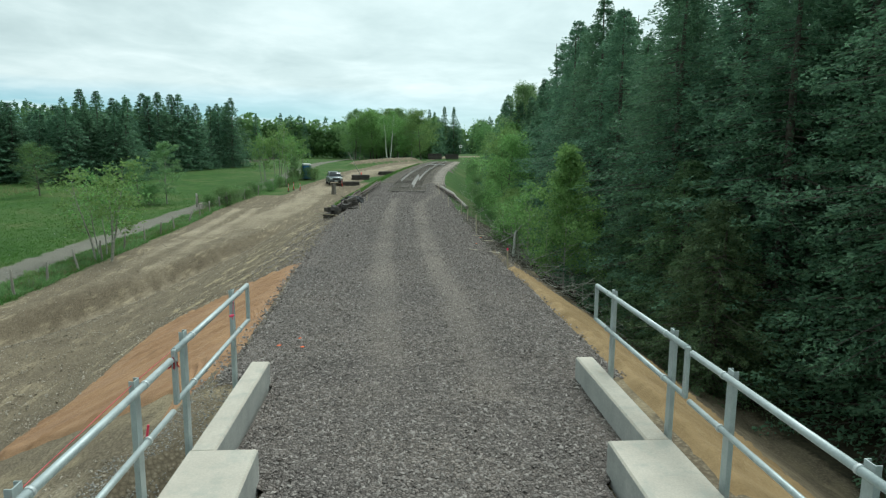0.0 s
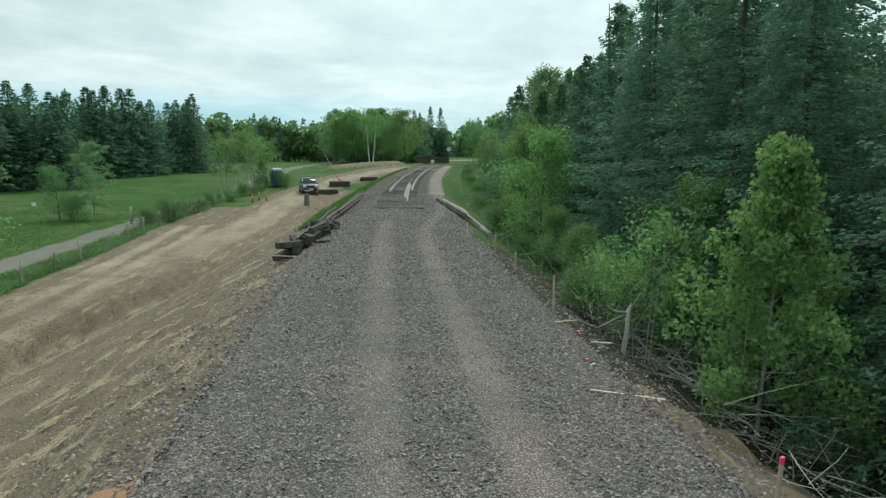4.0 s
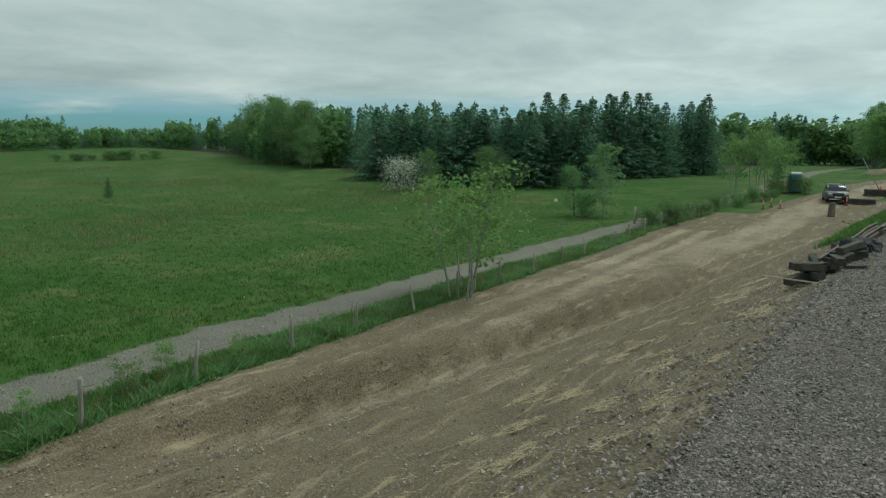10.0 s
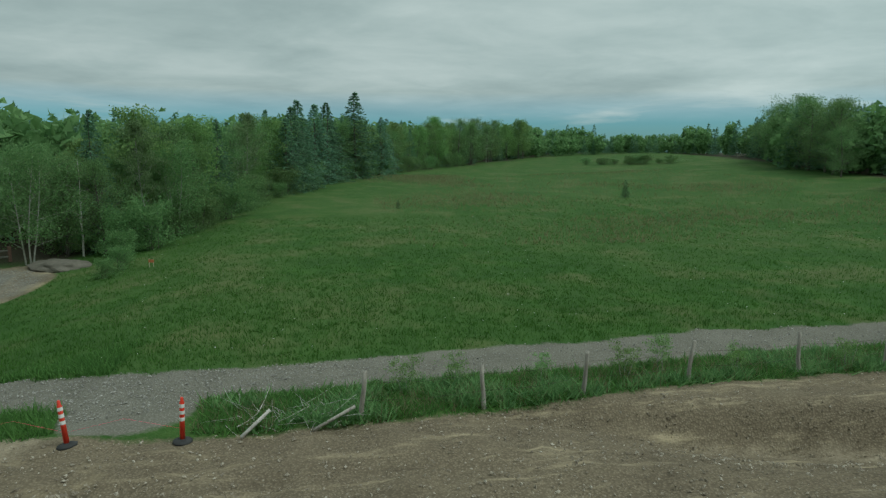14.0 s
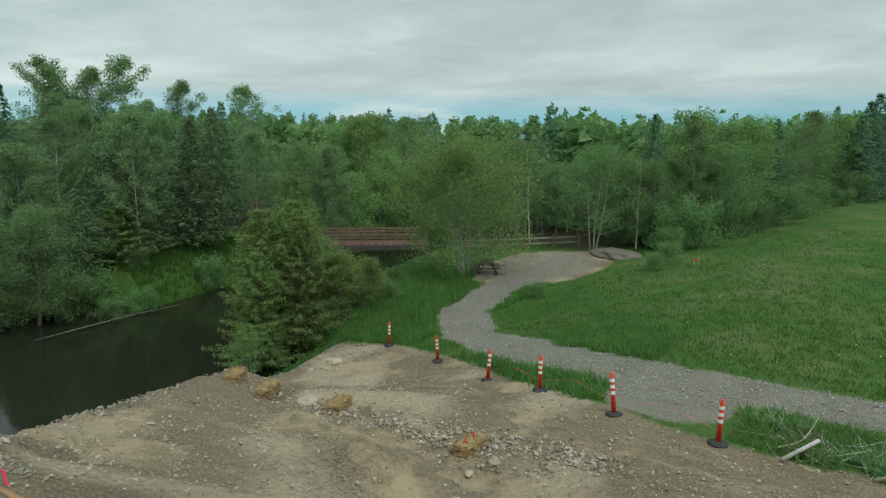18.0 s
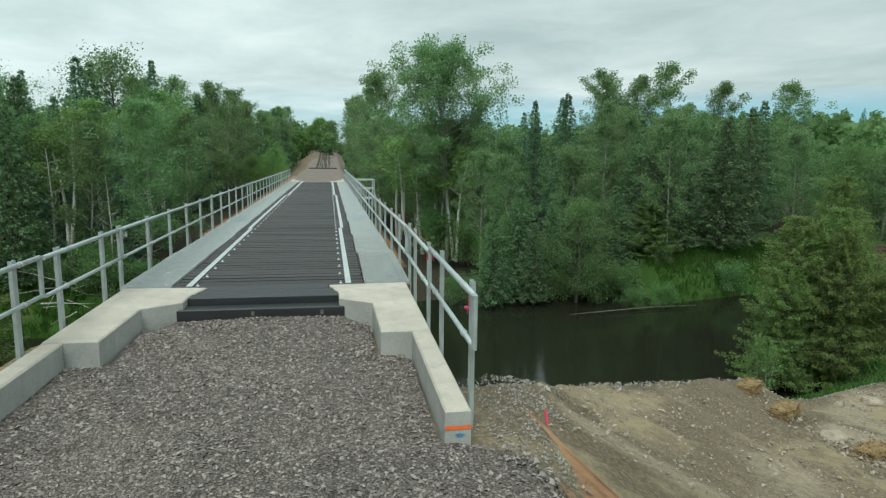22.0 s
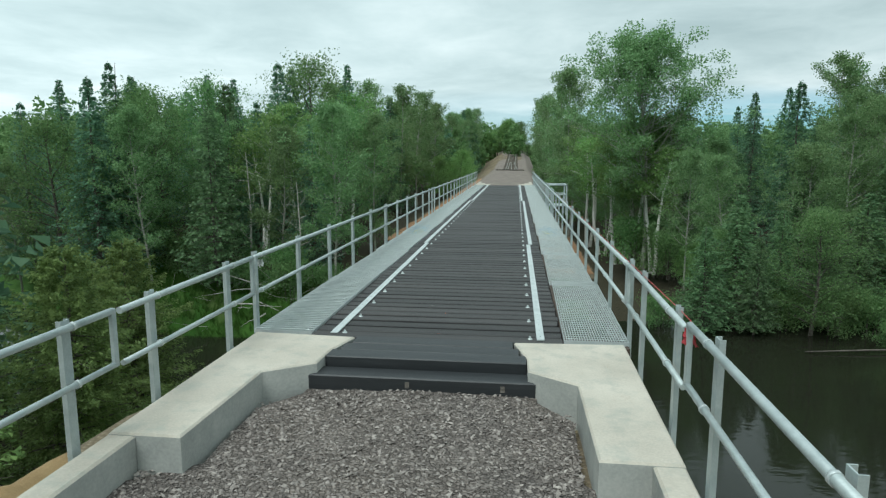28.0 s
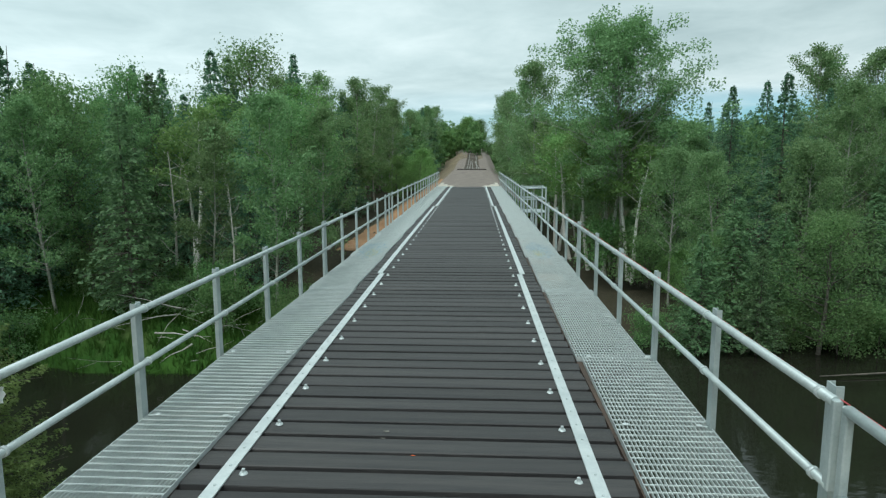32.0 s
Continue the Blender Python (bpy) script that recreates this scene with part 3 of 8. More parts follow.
def ground_material():
    m, nt, bsdf, N, L = node_kit("meadow_earth_and_gravel")

    def attr(name):
        n = N("ShaderNodeAttribute")
        n.attribute_name = name
        return n.outputs["Fac"]

    big = noise_node(nt, 0.06, 5, 0.6)
    mid = noise_node(nt, 0.7, 5, 0.6)
    fine = noise_node(nt, 7, 6, 0.7)
    pebble = N("ShaderNodeTexVoronoi")
    pebble.inputs["Scale"].default_value = 19
    tc = N("ShaderNodeTexCoord")
    L(tc.outputs["Object"], pebble.inputs["Vector"])
    grass_a = ramp_node(nt, mid, [(0.3, (0.026, 0.072, 0.011)), (0.7, (0.054, 0.122, 0.020))])
    grass_b = ramp_node(nt, fine, [(0.3, (0.038, 0.088, 0.016)), (0.75, (0.080, 0.133, 0.033))])
    grass = mix_node(nt, ramp_node(nt, big, [(0.40, (0, 0, 0)), (0.60, (0.9, 0.9, 0.9))]), grass_a, grass_b)
    patch = noise_node(nt, 0.22, 5, 0.65)
    grass = mix_node(nt, ramp_node(nt, patch, [(0.50, (0, 0, 0)), (0.66, (0.6, 0.6, 0.6))]), grass, (0.125, 0.135, 0.055))
    grass = mix_node(nt, ramp_node(nt, patch, [(0.34, (0.6, 0.6, 0.6)), (0.48, (0, 0, 0))]), grass, (0.034, 0.080, 0.015))
    wood = ramp_node(nt, fine, [(0.3, (0.026, 0.024, 0.015)), (0.75, (0.080, 0.068, 0.042))])
    speck = ramp_node(nt, pebble.outputs["Distance"], [(0.0, (0.40, 0.345, 0.265)), (0.28, (0.23, 0.187, 0.128)), (0.6, (0.115, 0.091, 0.062))])
    earth = mix_node(nt, 0.55, ramp_node(nt, mid, [(0.3, (0.122, 0.095, 0.063)), (0.7, (0.215, 0.172, 0.114))]), speck)
    earth = mix_node(nt, ramp_node(nt, fine, [(0.5, (0, 0, 0)), (0.8, (0.5, 0.5, 0.5))]), earth, (0.20, 0.163, 0.113))
    mp = N("ShaderNodeMapping")
    mp.inputs["Rotation"].default_value = (0, 0, radians(38))
    mp.inputs["Scale"].default_value = (1.0, 0.16, 1)
    L(tc.outputs["Object"], mp.inputs["Vector"])
    scrape = N("ShaderNodeTexNoise")
    scrape.inputs["Scale"].default_value, scrape.inputs["Detail"].default_value, scrape.inputs["Roughness"].default_value = 2.6, 7, 0.7
    L(mp.outputs[0], scrape.inputs["Vector"])
    place = N("ShaderNodeSeparateXYZ")
    L(tc.outputs["Object"], place.inputs[0])
    slope = ramp_node(nt, calc(nt, "MULTIPLY", calc(nt, "SUBTRACT", place.outputs[1], 5.0), 0.2), [(0.0, (0.12, 0.12, 0.12)), (1.0, (1, 1, 1))])
    scraped = mix_node(nt, ramp_node(nt, scrape.outputs["Fac"], [(0.54, (0, 0, 0)), (0.70, (0.75, 0.75, 0.75))]), earth, (0.42, 0.345, 0.225))
    scraped = mix_node(nt, ramp_node(nt, scrape.outputs["Fac"], [(0.28, (0.6, 0.6, 0.6)), (0.44, (0, 0, 0))]), scraped, (0.085, 0.066, 0.045))
    sandy = mix_node(nt, ramp_node(nt, noise_node(nt, 0.45, 6, 0.7), [(0.50, (0, 0, 0)), (0.62, (0.8, 0.8, 0.8))]), earth, (0.37, 0.30, 0.185))
    earth = mix_node(nt, slope, sandy, scraped)
    packed = ramp_node(nt, fine, [(0.3, (0.27, 0.22, 0.15)), (0.7, (0.40, 0.335, 0.24))])
    gravel = mix_node(nt, 0.55, ramp_node(nt, mid, [(0.3, (0.150, 0.140, 0.113)), (0.7, (0.24, 0.226, 0.186))]), ramp_node(nt, pebble.outputs["Distance"], [(0.0, (0.37, 0.35, 0.295)), (0.5, (0.125, 0.116, 0.094))]))

    def edge(value, soft=0.14):
        wob = calc(nt, "ADD", value, calc(nt, "ADD", calc(nt, "MULTIPLY", calc(nt, "SUBTRACT", fine, 0.5), 0.7), calc(nt, "MULTIPLY", calc(nt, "SUBTRACT", mid, 0.5), 0.5)))
        return ramp_node(nt, wob, [(0.5 - soft, (0, 0, 0)), (0.5 + soft, (1, 1, 1))])

    col = mix_node(nt, edge(attr("wood"), 0.25), grass, wood)
    d = edge(attr("dirt"))
    col = mix_node(nt, d, col, mix_node(nt, edge(attr("worn"), 0.3), earth, packed))
    g = edge(attr("gravel"))
    col = mix_node(nt, g, col, gravel)
    L(col, bsdf.inputs["Base Color"])
    bsdf.inputs["Roughness"].default_value = 0.95
    bsdf.inputs["Specular IOR Level"].default_value = 0.2
    h = calc(nt, "ADD", calc(nt, "ADD", calc(nt, "MULTIPLY", fine, 0.6), calc(nt, "MULTIPLY", scrape.outputs["Fac"], 0.7)), calc(nt, "MULTIPLY", pebble.outputs["Distance"], -0.5))
    L(bump_node(nt, h, 0.7, 0.05), bsdf.inputs["Normal"])
    return m


ground = tagged(part("ground", ground_mesh(), ground_material()), "meadow, bare brown earth and grey gravel paths beside a railway embankment", "ground", kind="structure")


def water_material():
    m, nt, bsdf, N, L = node_kit("dark_river_water")
    bsdf.inputs["Base Color"].default_value = (0.016, 0.017, 0.011, 1)
    bsdf.inputs["Roughness"].default_value = 0.05
    bsdf.inputs["IOR"].default_value = 1.33
    L(bump_node(nt, noise_node(nt, 1.6, 3, 0.5, stretch=(1, 2.2, 1)), 0.12, 0.05), bsdf.inputs["Normal"])
    return m


def water_mesh():
    xs = [x for x in range(-90, 91, 6)]
    verts, faces = [], []
    for x in xs:
        mid = next(y * 0.25 for y in range(-400, 100) if river_off(x, y * 0.25) >= 0)
        verts += [(x, mid - 11, WATER_Z), (x, mid + 11, WATER_Z)]
    for i in range(len(xs) - 1):
        faces.append((2 * i, 2 * i + 2, 2 * i + 3, 2 * i + 1))
    return fast_mesh("river", verts, faces)


tagged(part("river_water", water_mesh(), water_material()), "slow dark brown river between wooded banks", "river", kind="structure")


# ---- ballast bed ----
BALLAST_PROFILE = [(-4.6, -1.6), (-3.3, -0.66), (-2.9, -0.37), (-2.0, -0.33), (-1.0, -0.345), (-0.5, -0.33), (0.0, -0.32), (0.5, -0.33), (1.0, -0.345), (2.0, -0.33), (2.8, -0.37), (3.4, -0.70), (4.1, -1.15)]


def ballast_z(u, y):
    """Height of the crushed stone at u metres east of the track's middle."""
    z = -1.2
    for (a, az), (b, bz) in zip(BALLAST_PROFILE, BALLAST_PROFILE[1:]):
        if a <= u <= b:
            z = az + (bz - az) * (u - a) / (b - a)
    if 0 < y < 3:
        z += 0.05 * sstep(2.6, 1.2, y) * sstep(2.0, 1.2, abs(u))
    return z + 0.022 * noise.noise(Vector((u * 1.6, y * 1.6, 2.0))) + 0.02 * noise.noise(Vector((u * 0.5, y * 0.35, 7.0)))


def ballast_mesh(y0, y1, step):
    """Crushed stone shaped over the track line, its toe buried in the embankment."""
    us = list(np.arange(-4.6, 4.11, 0.22)) + [4.1]
    ys = list(np.arange(y0, y1 + step * 0.5, step))
    verts, wear = [], []
    for y in ys:
        for u in us:
            if 0 < y < 5.9:
                lim = 2.13 if y > 3.1 else 1.66 if y > 1.3 else 1.3
                u = max(-lim, min(lim, u))
            verts.append((track_x(y) + u, y, ballast_z(u, y)))
            aside = 1.45 * sstep(32, 46, y)
            w = max(sstep(0.42, 0.1, abs(u + 0.62)) * sstep(44, 38, y), sstep(0.42, 0.1, abs(u - 0.88 - aside)), sstep(0.75, 0.4, abs(u - 2.35)) * sstep(42, 50, y))
            wear.append(w * sstep(4, 14, y) * 0.9)
    n, k = len(ys), len(us)
    a = np.arange(n * k).reshape(n, k)
    faces = np.stack([a[:-1, :-1], a[:-1, 1:], a[1:, 1:], a[1:, :-1]], -1).reshape(-1, 4)
    me = fast_mesh("ballast_bed", verts, faces, smooth=True)
    me.attributes.new("wear", "FLOAT", "POINT").data.foreach_set("value", np.array(wear, np.float32))
    return me


def ballast_material(name, dark=(0.135, 0.117, 0.105), light=(0.315, 0.278, 0.25), dust=0.45):
    m, nt, bsdf, N, L = node_kit(name)
    tc = N("ShaderNodeTexCoord")
    v = N("ShaderNodeTexVoronoi")
    v.inputs["Scale"].default_value = 25
    v.inputs["Randomness"].default_value = 1.0
    L(tc.outputs["Object"], v.inputs["Vector"])
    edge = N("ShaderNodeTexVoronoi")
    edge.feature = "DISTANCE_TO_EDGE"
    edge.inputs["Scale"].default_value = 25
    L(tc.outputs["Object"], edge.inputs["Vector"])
    grey = N("ShaderNodeSeparateColor")
    L(v.outputs["Color"], grey.inputs[0])
    stone = ramp_node(nt, grey.outputs[0], [(0.0, dark), (1.0, light)])
    att = N("ShaderNodeAttribute")
    att.attribute_name = "wear"
    dusty = mix_node(nt, calc(nt, "MULTIPLY", att.outputs["Fac"], dust), stone, (0.43, 0.385, 0.335))
    patch = ramp_node(nt, noise_node(nt, 0.5, 4), [(0.35, (0.80, 0.79, 0.80)), (0.65, (1.08, 1.05, 1.02))])
    col = mix_node(nt, 1.0, dusty, patch, "MULTIPLY")
    # cell edges multiplied darker: crevice shade between stones put into the colour
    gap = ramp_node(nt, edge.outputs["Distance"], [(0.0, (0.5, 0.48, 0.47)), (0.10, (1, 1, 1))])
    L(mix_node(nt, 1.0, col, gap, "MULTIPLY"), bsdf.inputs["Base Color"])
    bsdf.inputs["Roughness"].default_value = 0.92
    bsdf.inputs["Specular IOR Level"].default_value = 0.25
    h = calc(nt, "ADD", calc(nt, "MINIMUM", edge.outputs["Distance"], 0.22), calc(nt, "MULTIPLY", grey.outputs[1], 0.2))
    L(bump_node(nt, h, 1.0, 0.075), bsdf.inputs["Normal"])
    return m


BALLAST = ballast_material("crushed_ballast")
BALLAST_BROWN = mat("brown_old_ballast", (0.14, 0.113, 0.098), (0.28, 0.232, 0.20), 0.95, 1.2, 28, 0.8)
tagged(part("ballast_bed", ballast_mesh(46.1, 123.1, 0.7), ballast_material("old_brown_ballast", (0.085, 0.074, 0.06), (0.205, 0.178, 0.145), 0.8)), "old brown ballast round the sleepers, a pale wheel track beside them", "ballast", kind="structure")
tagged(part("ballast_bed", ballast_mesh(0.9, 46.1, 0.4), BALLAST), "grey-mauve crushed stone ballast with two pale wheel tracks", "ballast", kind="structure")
tagged(part("ballast_bed", ballast_mesh(-190, -46.8, 1.0), BALLAST_BROWN), "brownish crushed stone ballast beyond the bridge", "ballast", kind="structure")


# ---- erosion blankets on the slopes by the abutments ----
def blanket_mesh(side, y0, y1, reach, lean=0.0, step=0.09):
    """A wrinkled blanket from the crown's edge down the slope; lean: how far its near end slants along the slope."""
    verts, n = [], 52
    ys = list(np.arange(y0, y1 + step * 0.5, step))
    for j, y in enumerate(ys):
        k = j / (len(ys) - 1)
        for i in range(n + 1):
            u = side * ((3.2 - 0.3 * sstep(5.5, 8.0, y) if side < 0 and y0 > 0 else 2.78) + reach * i / n)
            yy = y + lean * (1 - k) * (sstep(0.03, 0.12, i / n) * 0.55 + 0.45 * i / n) + 0.12 * noise.noise(Vector((i * 0.4, 5.0 + k * 30, side)))
            x = track_x(yy) + u
            w = yy * 0.8 + abs(u) * 0.6
            fold = 0.02 * noise.noise(Vector((yy * 0.7, u * 0.8, 4))) + 0.55 * max(0.0, 0.13 - abs(noise.noise(Vector((w * 1.7, (abs(u) - yy * 0.9) * 0.22, 8))))) 
            rag = sstep(0.0, 0.12, min(i / n, 1 - i / n, k * 4, (1 - k) * 6))
            verts.append((x, yy, ground_z(x, yy) - 0.03 + (0.10 + fold) * rag))
    a = np.arange(len(verts)).reshape(len(ys), n + 1)
    f = np.stack([a[:-1, :-1], a[:-1, 1:], a[1:, 1:], a[1:, :-1]], -1).reshape(-1, 4)
    return fast_mesh("erosion_blanket", verts, f if side > 0 else f[:, ::-1], smooth=True)


COIR_OCHRE = mat("yellow_ochre_coir_netting", (0.23, 0.15, 0.065), (0.37, 0.255, 0.125), 0.95, 0.9, 38, 0.7, stretch=(1, 2.2, 1))
COIR = mat("orange_brown_coir_netting", (0.25, 0.135, 0.07), (0.40, 0.235, 0.122), 0.95, 0.9, 38, 0.7, stretch=(1, 2.2, 1))
for side, y0, y1, reach, lean, words in ((-1, 4.3, 16.0, 4.5, 3.6, "orange-brown coir erosion blanket, wrinkled, on the earth slope"), (1, 2.6, 14.6, 2.7, 0.0, "yellow-ochre coir erosion blanket under the trees"), (-1, -72, -48.4, 5.4, 0.0, "orange-brown coir blanket on the far embankment"), (1, -68, -48.4, 5.0, 0.0, "orange-brown coir blanket on the far embankment")):
    tagged(part("erosion_blanket", blanket_mesh(side, y0, y1, reach, lean), COIR_OCHRE if side > 0 and y0 > 0 else COIR), words, "erosion blanket", group="erosion blankets")


def draped_mesh(x0, x1, y0, y1, step=0.16):
    """A wrinkled cloth laid over the ground, down to just above the water."""
    xs, ys = np.arange(x0, x1 + step / 2, step), np.arange(y0, y1 + step / 2, step)
    verts, keep = [], []
    for y in ys:
        for x in xs:
            g = ground_z(x, y)
            wet = WATER_Z + 0.9 + 0.35 * noise.noise(Vector((x * 0.5, y * 0.5, 1.0)))
            keep.append(g > wet)
            verts.append((x, y, g + 0.05 + 0.05 * noise.noise(Vector((x * 1.4, y * 1.4, 5.0))) + 0.02 * noise.noise(Vector((x * 5, y * 5, 2.0)))))
    a = np.arange(len(verts)).reshape(len(ys), len(xs))
    f = np.stack([a[:-1, :-1], a[:-1, 1:], a[1:, 1:], a[1:, :-1]], -1).reshape(-1, 4)
    f = f[np.array(keep)[f].all(1)]
    used = np.unique(f)
    return fast_mesh("erosion_blanket", np.array(verts)[used], np.searchsorted(used, f), smooth=True)


for x0, x1 in ((-9.3, -2.9), (2.9, 8.2)):
    tagged(part("erosion_blanket", draped_mesh(x0, x1, -48.2, -36.0), COIR), "orange-brown coir erosion blanket on the earth before the far abutment", "erosion blanket", group="erosion blankets")


# ---- the railway bridge ----
DECK_END = -46.4
TIE_STEP = 0.2985


def abutment(side, south=False):
    """Concrete seat with a stepped plan, a narrower wing wall and a breast wall under it. side: 1 east, -1 west."""
    root = thing("abutment_wing", "pale concrete bridge shoulder and wing wall" + ("" if south else ", orange and blue paint"), "abutment", group="abutment wings")
    s = side
    plan = [(2.40, -0.03), (2.40, 3.12), (1.74, 3.12), (1.71, 1.46), (1.20, 1.10), (1.19, 0.66), (1.03, 0.05)]
    wing = [(2.40, 3.125), (2.40, 5.80), (2.15, 5.80), (2.15, 3.125)]
    flip = lambda p: [((x * s), (DECK_END - y if south else y)) for x, y in (p if (s > 0) != south else p[::-1])]
    bm = add_prism(bmesh.new(), flip(plan), -1.3, 0.0)
    bm.normal_update()
    bmesh.ops.bevel(bm, geom=[e for e in bm.edges if all(v.co.z > -0.01 for v in e.verts)], offset=0.018, segments=1, affect="EDGES")
    # tops keep the cream concrete, sides take the copy with painted-in shade
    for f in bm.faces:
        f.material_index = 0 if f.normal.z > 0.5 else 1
    part("shoulder", bm, CONCRETE, root).data.materials.append(CONCRETE_SHADED)
    bm = add_prism(bmesh.new(), flip(wing), -1.5, -0.012)
    bmesh.ops.bevel(bm, geom=[e for e in bm.edges if all(v.co.z > -0.1 for v in e.verts)], offset=0.02, segments=1, affect="EDGES")
    # the wing wall's sides take the darker copy too, its shade painted in
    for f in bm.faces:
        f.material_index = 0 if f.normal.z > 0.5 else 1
    part("wing_wall", bm, CONCRETE, root).data.materials.append(CONCRETE_SHADED)
    if not south:
        x0, x1 = sorted((2.15 * s, 2.40 * s))
        bm = bmesh.new()
        rnd = random.Random(7 + s)
        n = 9
        top = [bm.verts.new((x0 + (x1 - x0) * (0.02 + 0.96 * i / n), 5.806, -0.165 + rnd.uniform(-0.006, 0.006))) for i in range(n + 1)]
        low = [bm.verts.new((v.co.x, 5.806, -0.205 + rnd.uniform(-0.009, 0.009))) for v in top]
        for i in range(n):
            bm.faces.new((top[i], top[i + 1], low[i + 1], low[i]))
        part("paint_stripe", bm, PAINT_ORANGE, root, "sprayed orange level stripe")
        bm = bmesh.new()
        cx = (x0 + x1) / 2 - 0.02
        ring = [bm.verts.new((cx + 0.045 * math.cos(a) * rnd.uniform(0.7, 1.2), 5.806, -0.26 + 0.02 * math.sin(a) * rnd.uniform(0.7, 1.3))) for a in np.arange(0, math.tau, 0.5)]
        bm.faces.new(ring)
        part("paint_dab", bm, PAINT_BLUE, root, "blue paint dab")
    return root


for south in (False, True):
    for side in (1, -1):
        abutment(side, south)


def breast_wall(y, depth):
    root = thing("abutment_breast_wall", "weathered concrete breast wall carrying the girders", "abutment", group="breast walls")
    part("stem", box(-2.38, 2.38, min(y, y + depth), max(y, y + depth), -7.2, -1.32, 0.03), CONCRETE_DAMP, root)
    part("bearing_shelf", box(-2.3, 2.3, min(y, y + depth * 0.6), max(y, y + depth * 0.6), -1.319, -1.0, 0.02), CONCRETE_DAMP, root)
    return root


breast_wall(-0.03, 1.1)
breast_wall(DECK_END + 0.03, -1.1)


def steel_span():
    root = thing("bridge_girders", "brown weathering-steel deck girders with cross frames", "girder bridge")
    for x in (-0.95, 0.95):
        bm = bmesh.new()
        add_box(bm, x - 0.011, x + 0.011, DECK_END - 0.4, 0.4, -1.0, -0.3)
        part("web", bm, STEEL_DARK, root)
        part("top_flange", box(x - 0.18, x + 0.18, DECK_END - 0.4, 0.4, -0.298, -0.262), STEEL_DARK, root)
        part("bottom_flange", box(x - 0.2, x + 0.2, DECK_END - 0.4, 0.4, -1.04, -1.002), STEEL_DARK, root)
    y = -0.5
    while y > DECK_END:
        bm = tube([(-0.93, y, -0.95), (0.93, y, -0.36)], 0.03, 5)
        add_tube(bm, [(-0.93, y, -0.36), (0.93, y, -0.95)], 0.03, 5)
        part("cross_frame", bm, STEEL_DARK, root)
        for side in (1, -1):
            part("bracket", box(min(1.0 * side, 2.5 * side), max(1.0 * side, 2.5 * side), y - 0.05, y + 0.05, -0.30, -0.10), STEEL_DARK, root)
        y -= 3.5
    return root


steel_span()


# timber deck: bridge ties, hold-down bars and bolts
deck = thing("timber_deck", "dark creosoted timber bridge ties laid with narrow gaps", "bridge deck")
rnd = random.Random(11)
TIE_MESHES = []
for k in range(6):
    bm = box(-1.65, 1.65, -0.119, 0.119, -0.258, -0.026, 0.007)
    for v in bm.verts:
        v.co += Vector((rnd.uniform(-0.015, 0.015) if abs(v.co.x) > 1 else 0, rnd.uniform(-0.004, 0.004), rnd.uniform(-0.004, 0.004)))
    me = bpy.data.meshes.new("tie")
    bm.to_mesh(me)
    bm.free()
    me.materials.append(TIMBER)
    TIE_MESHES.append(me)
n_ties = int(-DECK_END / TIE_STEP)
for k in range(n_ties):
    part("tie", rnd.choice(TIE_MESHES), None, deck, at=pose(rnd.uniform(-0.012, 0.012), -0.15 - k * TIE_STEP, rnd.uniform(-0.004, 0.004), 0, 0, rnd.choice((0, 180))))
# approach timbers between the concrete shoulders
approach = thing("approach_timbers", "stepped black timber sleepers between the concrete shoulders", "timber step")
for y0, y1, z0, z1, x in ((-0.025, 0.255, -0.30, -0.01, 1.02), (0.262, 0.535, -0.30, -0.016, 1.10), (0.542, 0.82, -0.30, -0.012, 1.19)):
    part("timber", box(-x, x, y0, y1, z0, z1, 0.012), TIMBER_NEW, approach)
low_timber = part("timber", box(-1.44, 1.44, 0.86, 1.16, -0.44, -0.125, 0.014), TIMBER_NEW, approach)
for x in (-0.95, 0.12):
    part("end_scuff", box(x, x + 0.05, 1.1605, 1.162, -0.24, -0.17), TIMBER_GREY, low_timber, "pale scuff")

BOLT_HEAD = bmesh.new()
bmesh.ops.create_cone(BOLT_HEAD, cap_ends=True, segments=10, radius1=0.034, radius2=0.026, depth=0.012)
bmesh.ops.create_cone(BOLT_HEAD, cap_ends=True, segments=6, radius1=0.016, radius2=0.014, depth=0.03, matrix=Matrix.Translation((0, 0, 0.018)))
bolt_me = bpy.data.meshes.new("bolt")
BOLT_HEAD.to_mesh(bolt_me)
BOLT_HEAD.free()
bolt_me.materials.append(GALV_BRIGHT)
STUD = bmesh.new()
bmesh.ops.create_cone(STUD, cap_ends=True, segments=6, radius1=0.013, radius2=0.010, depth=0.012)
stud_me = bpy.data.meshes.new("stud")
STUD.to_mesh(stud_me)
STUD.free()
stud_me.materials.append(GALV_BRIGHT)

joints = [-0.12, -9.35, -26.9, DECK_END + 0.1]
for side in (1, -1):
    for j, (a, b) in enumerate(zip(joints, joints[1:])):
        shift = (0.0, 0.055, -0.04)[j] * side
        bar = tagged(part("hold_down_bar", box(side * 1.37 + shift - 0.05, side * 1.37 + shift + 0.05, b + 0.03, a - 0.03, -0.022, -0.010), GALV_BRIGHT), "pale galvanised flat bar bolted along the bridge ties", "steel bar", group="hold-down bars")
        y = a - 0.18
        while y > max(b, -12):
            part("stud", stud_me, None, bar, at=pose(side * 1.37 + shift, y, -0.006))
            y -= TIE_STEP
    k = 0
    while -0.2 - k * 3 * TIE_STEP > DECK_END:
        part("hook_bolt", bolt_me, None, deck, "galvanised bolt and washer" if k == 0 else "", at=pose(side * 1.235, -0.205 - k * 3 * TIE_STEP, -0.018, 0, 0, 17 * k))
        k += 1


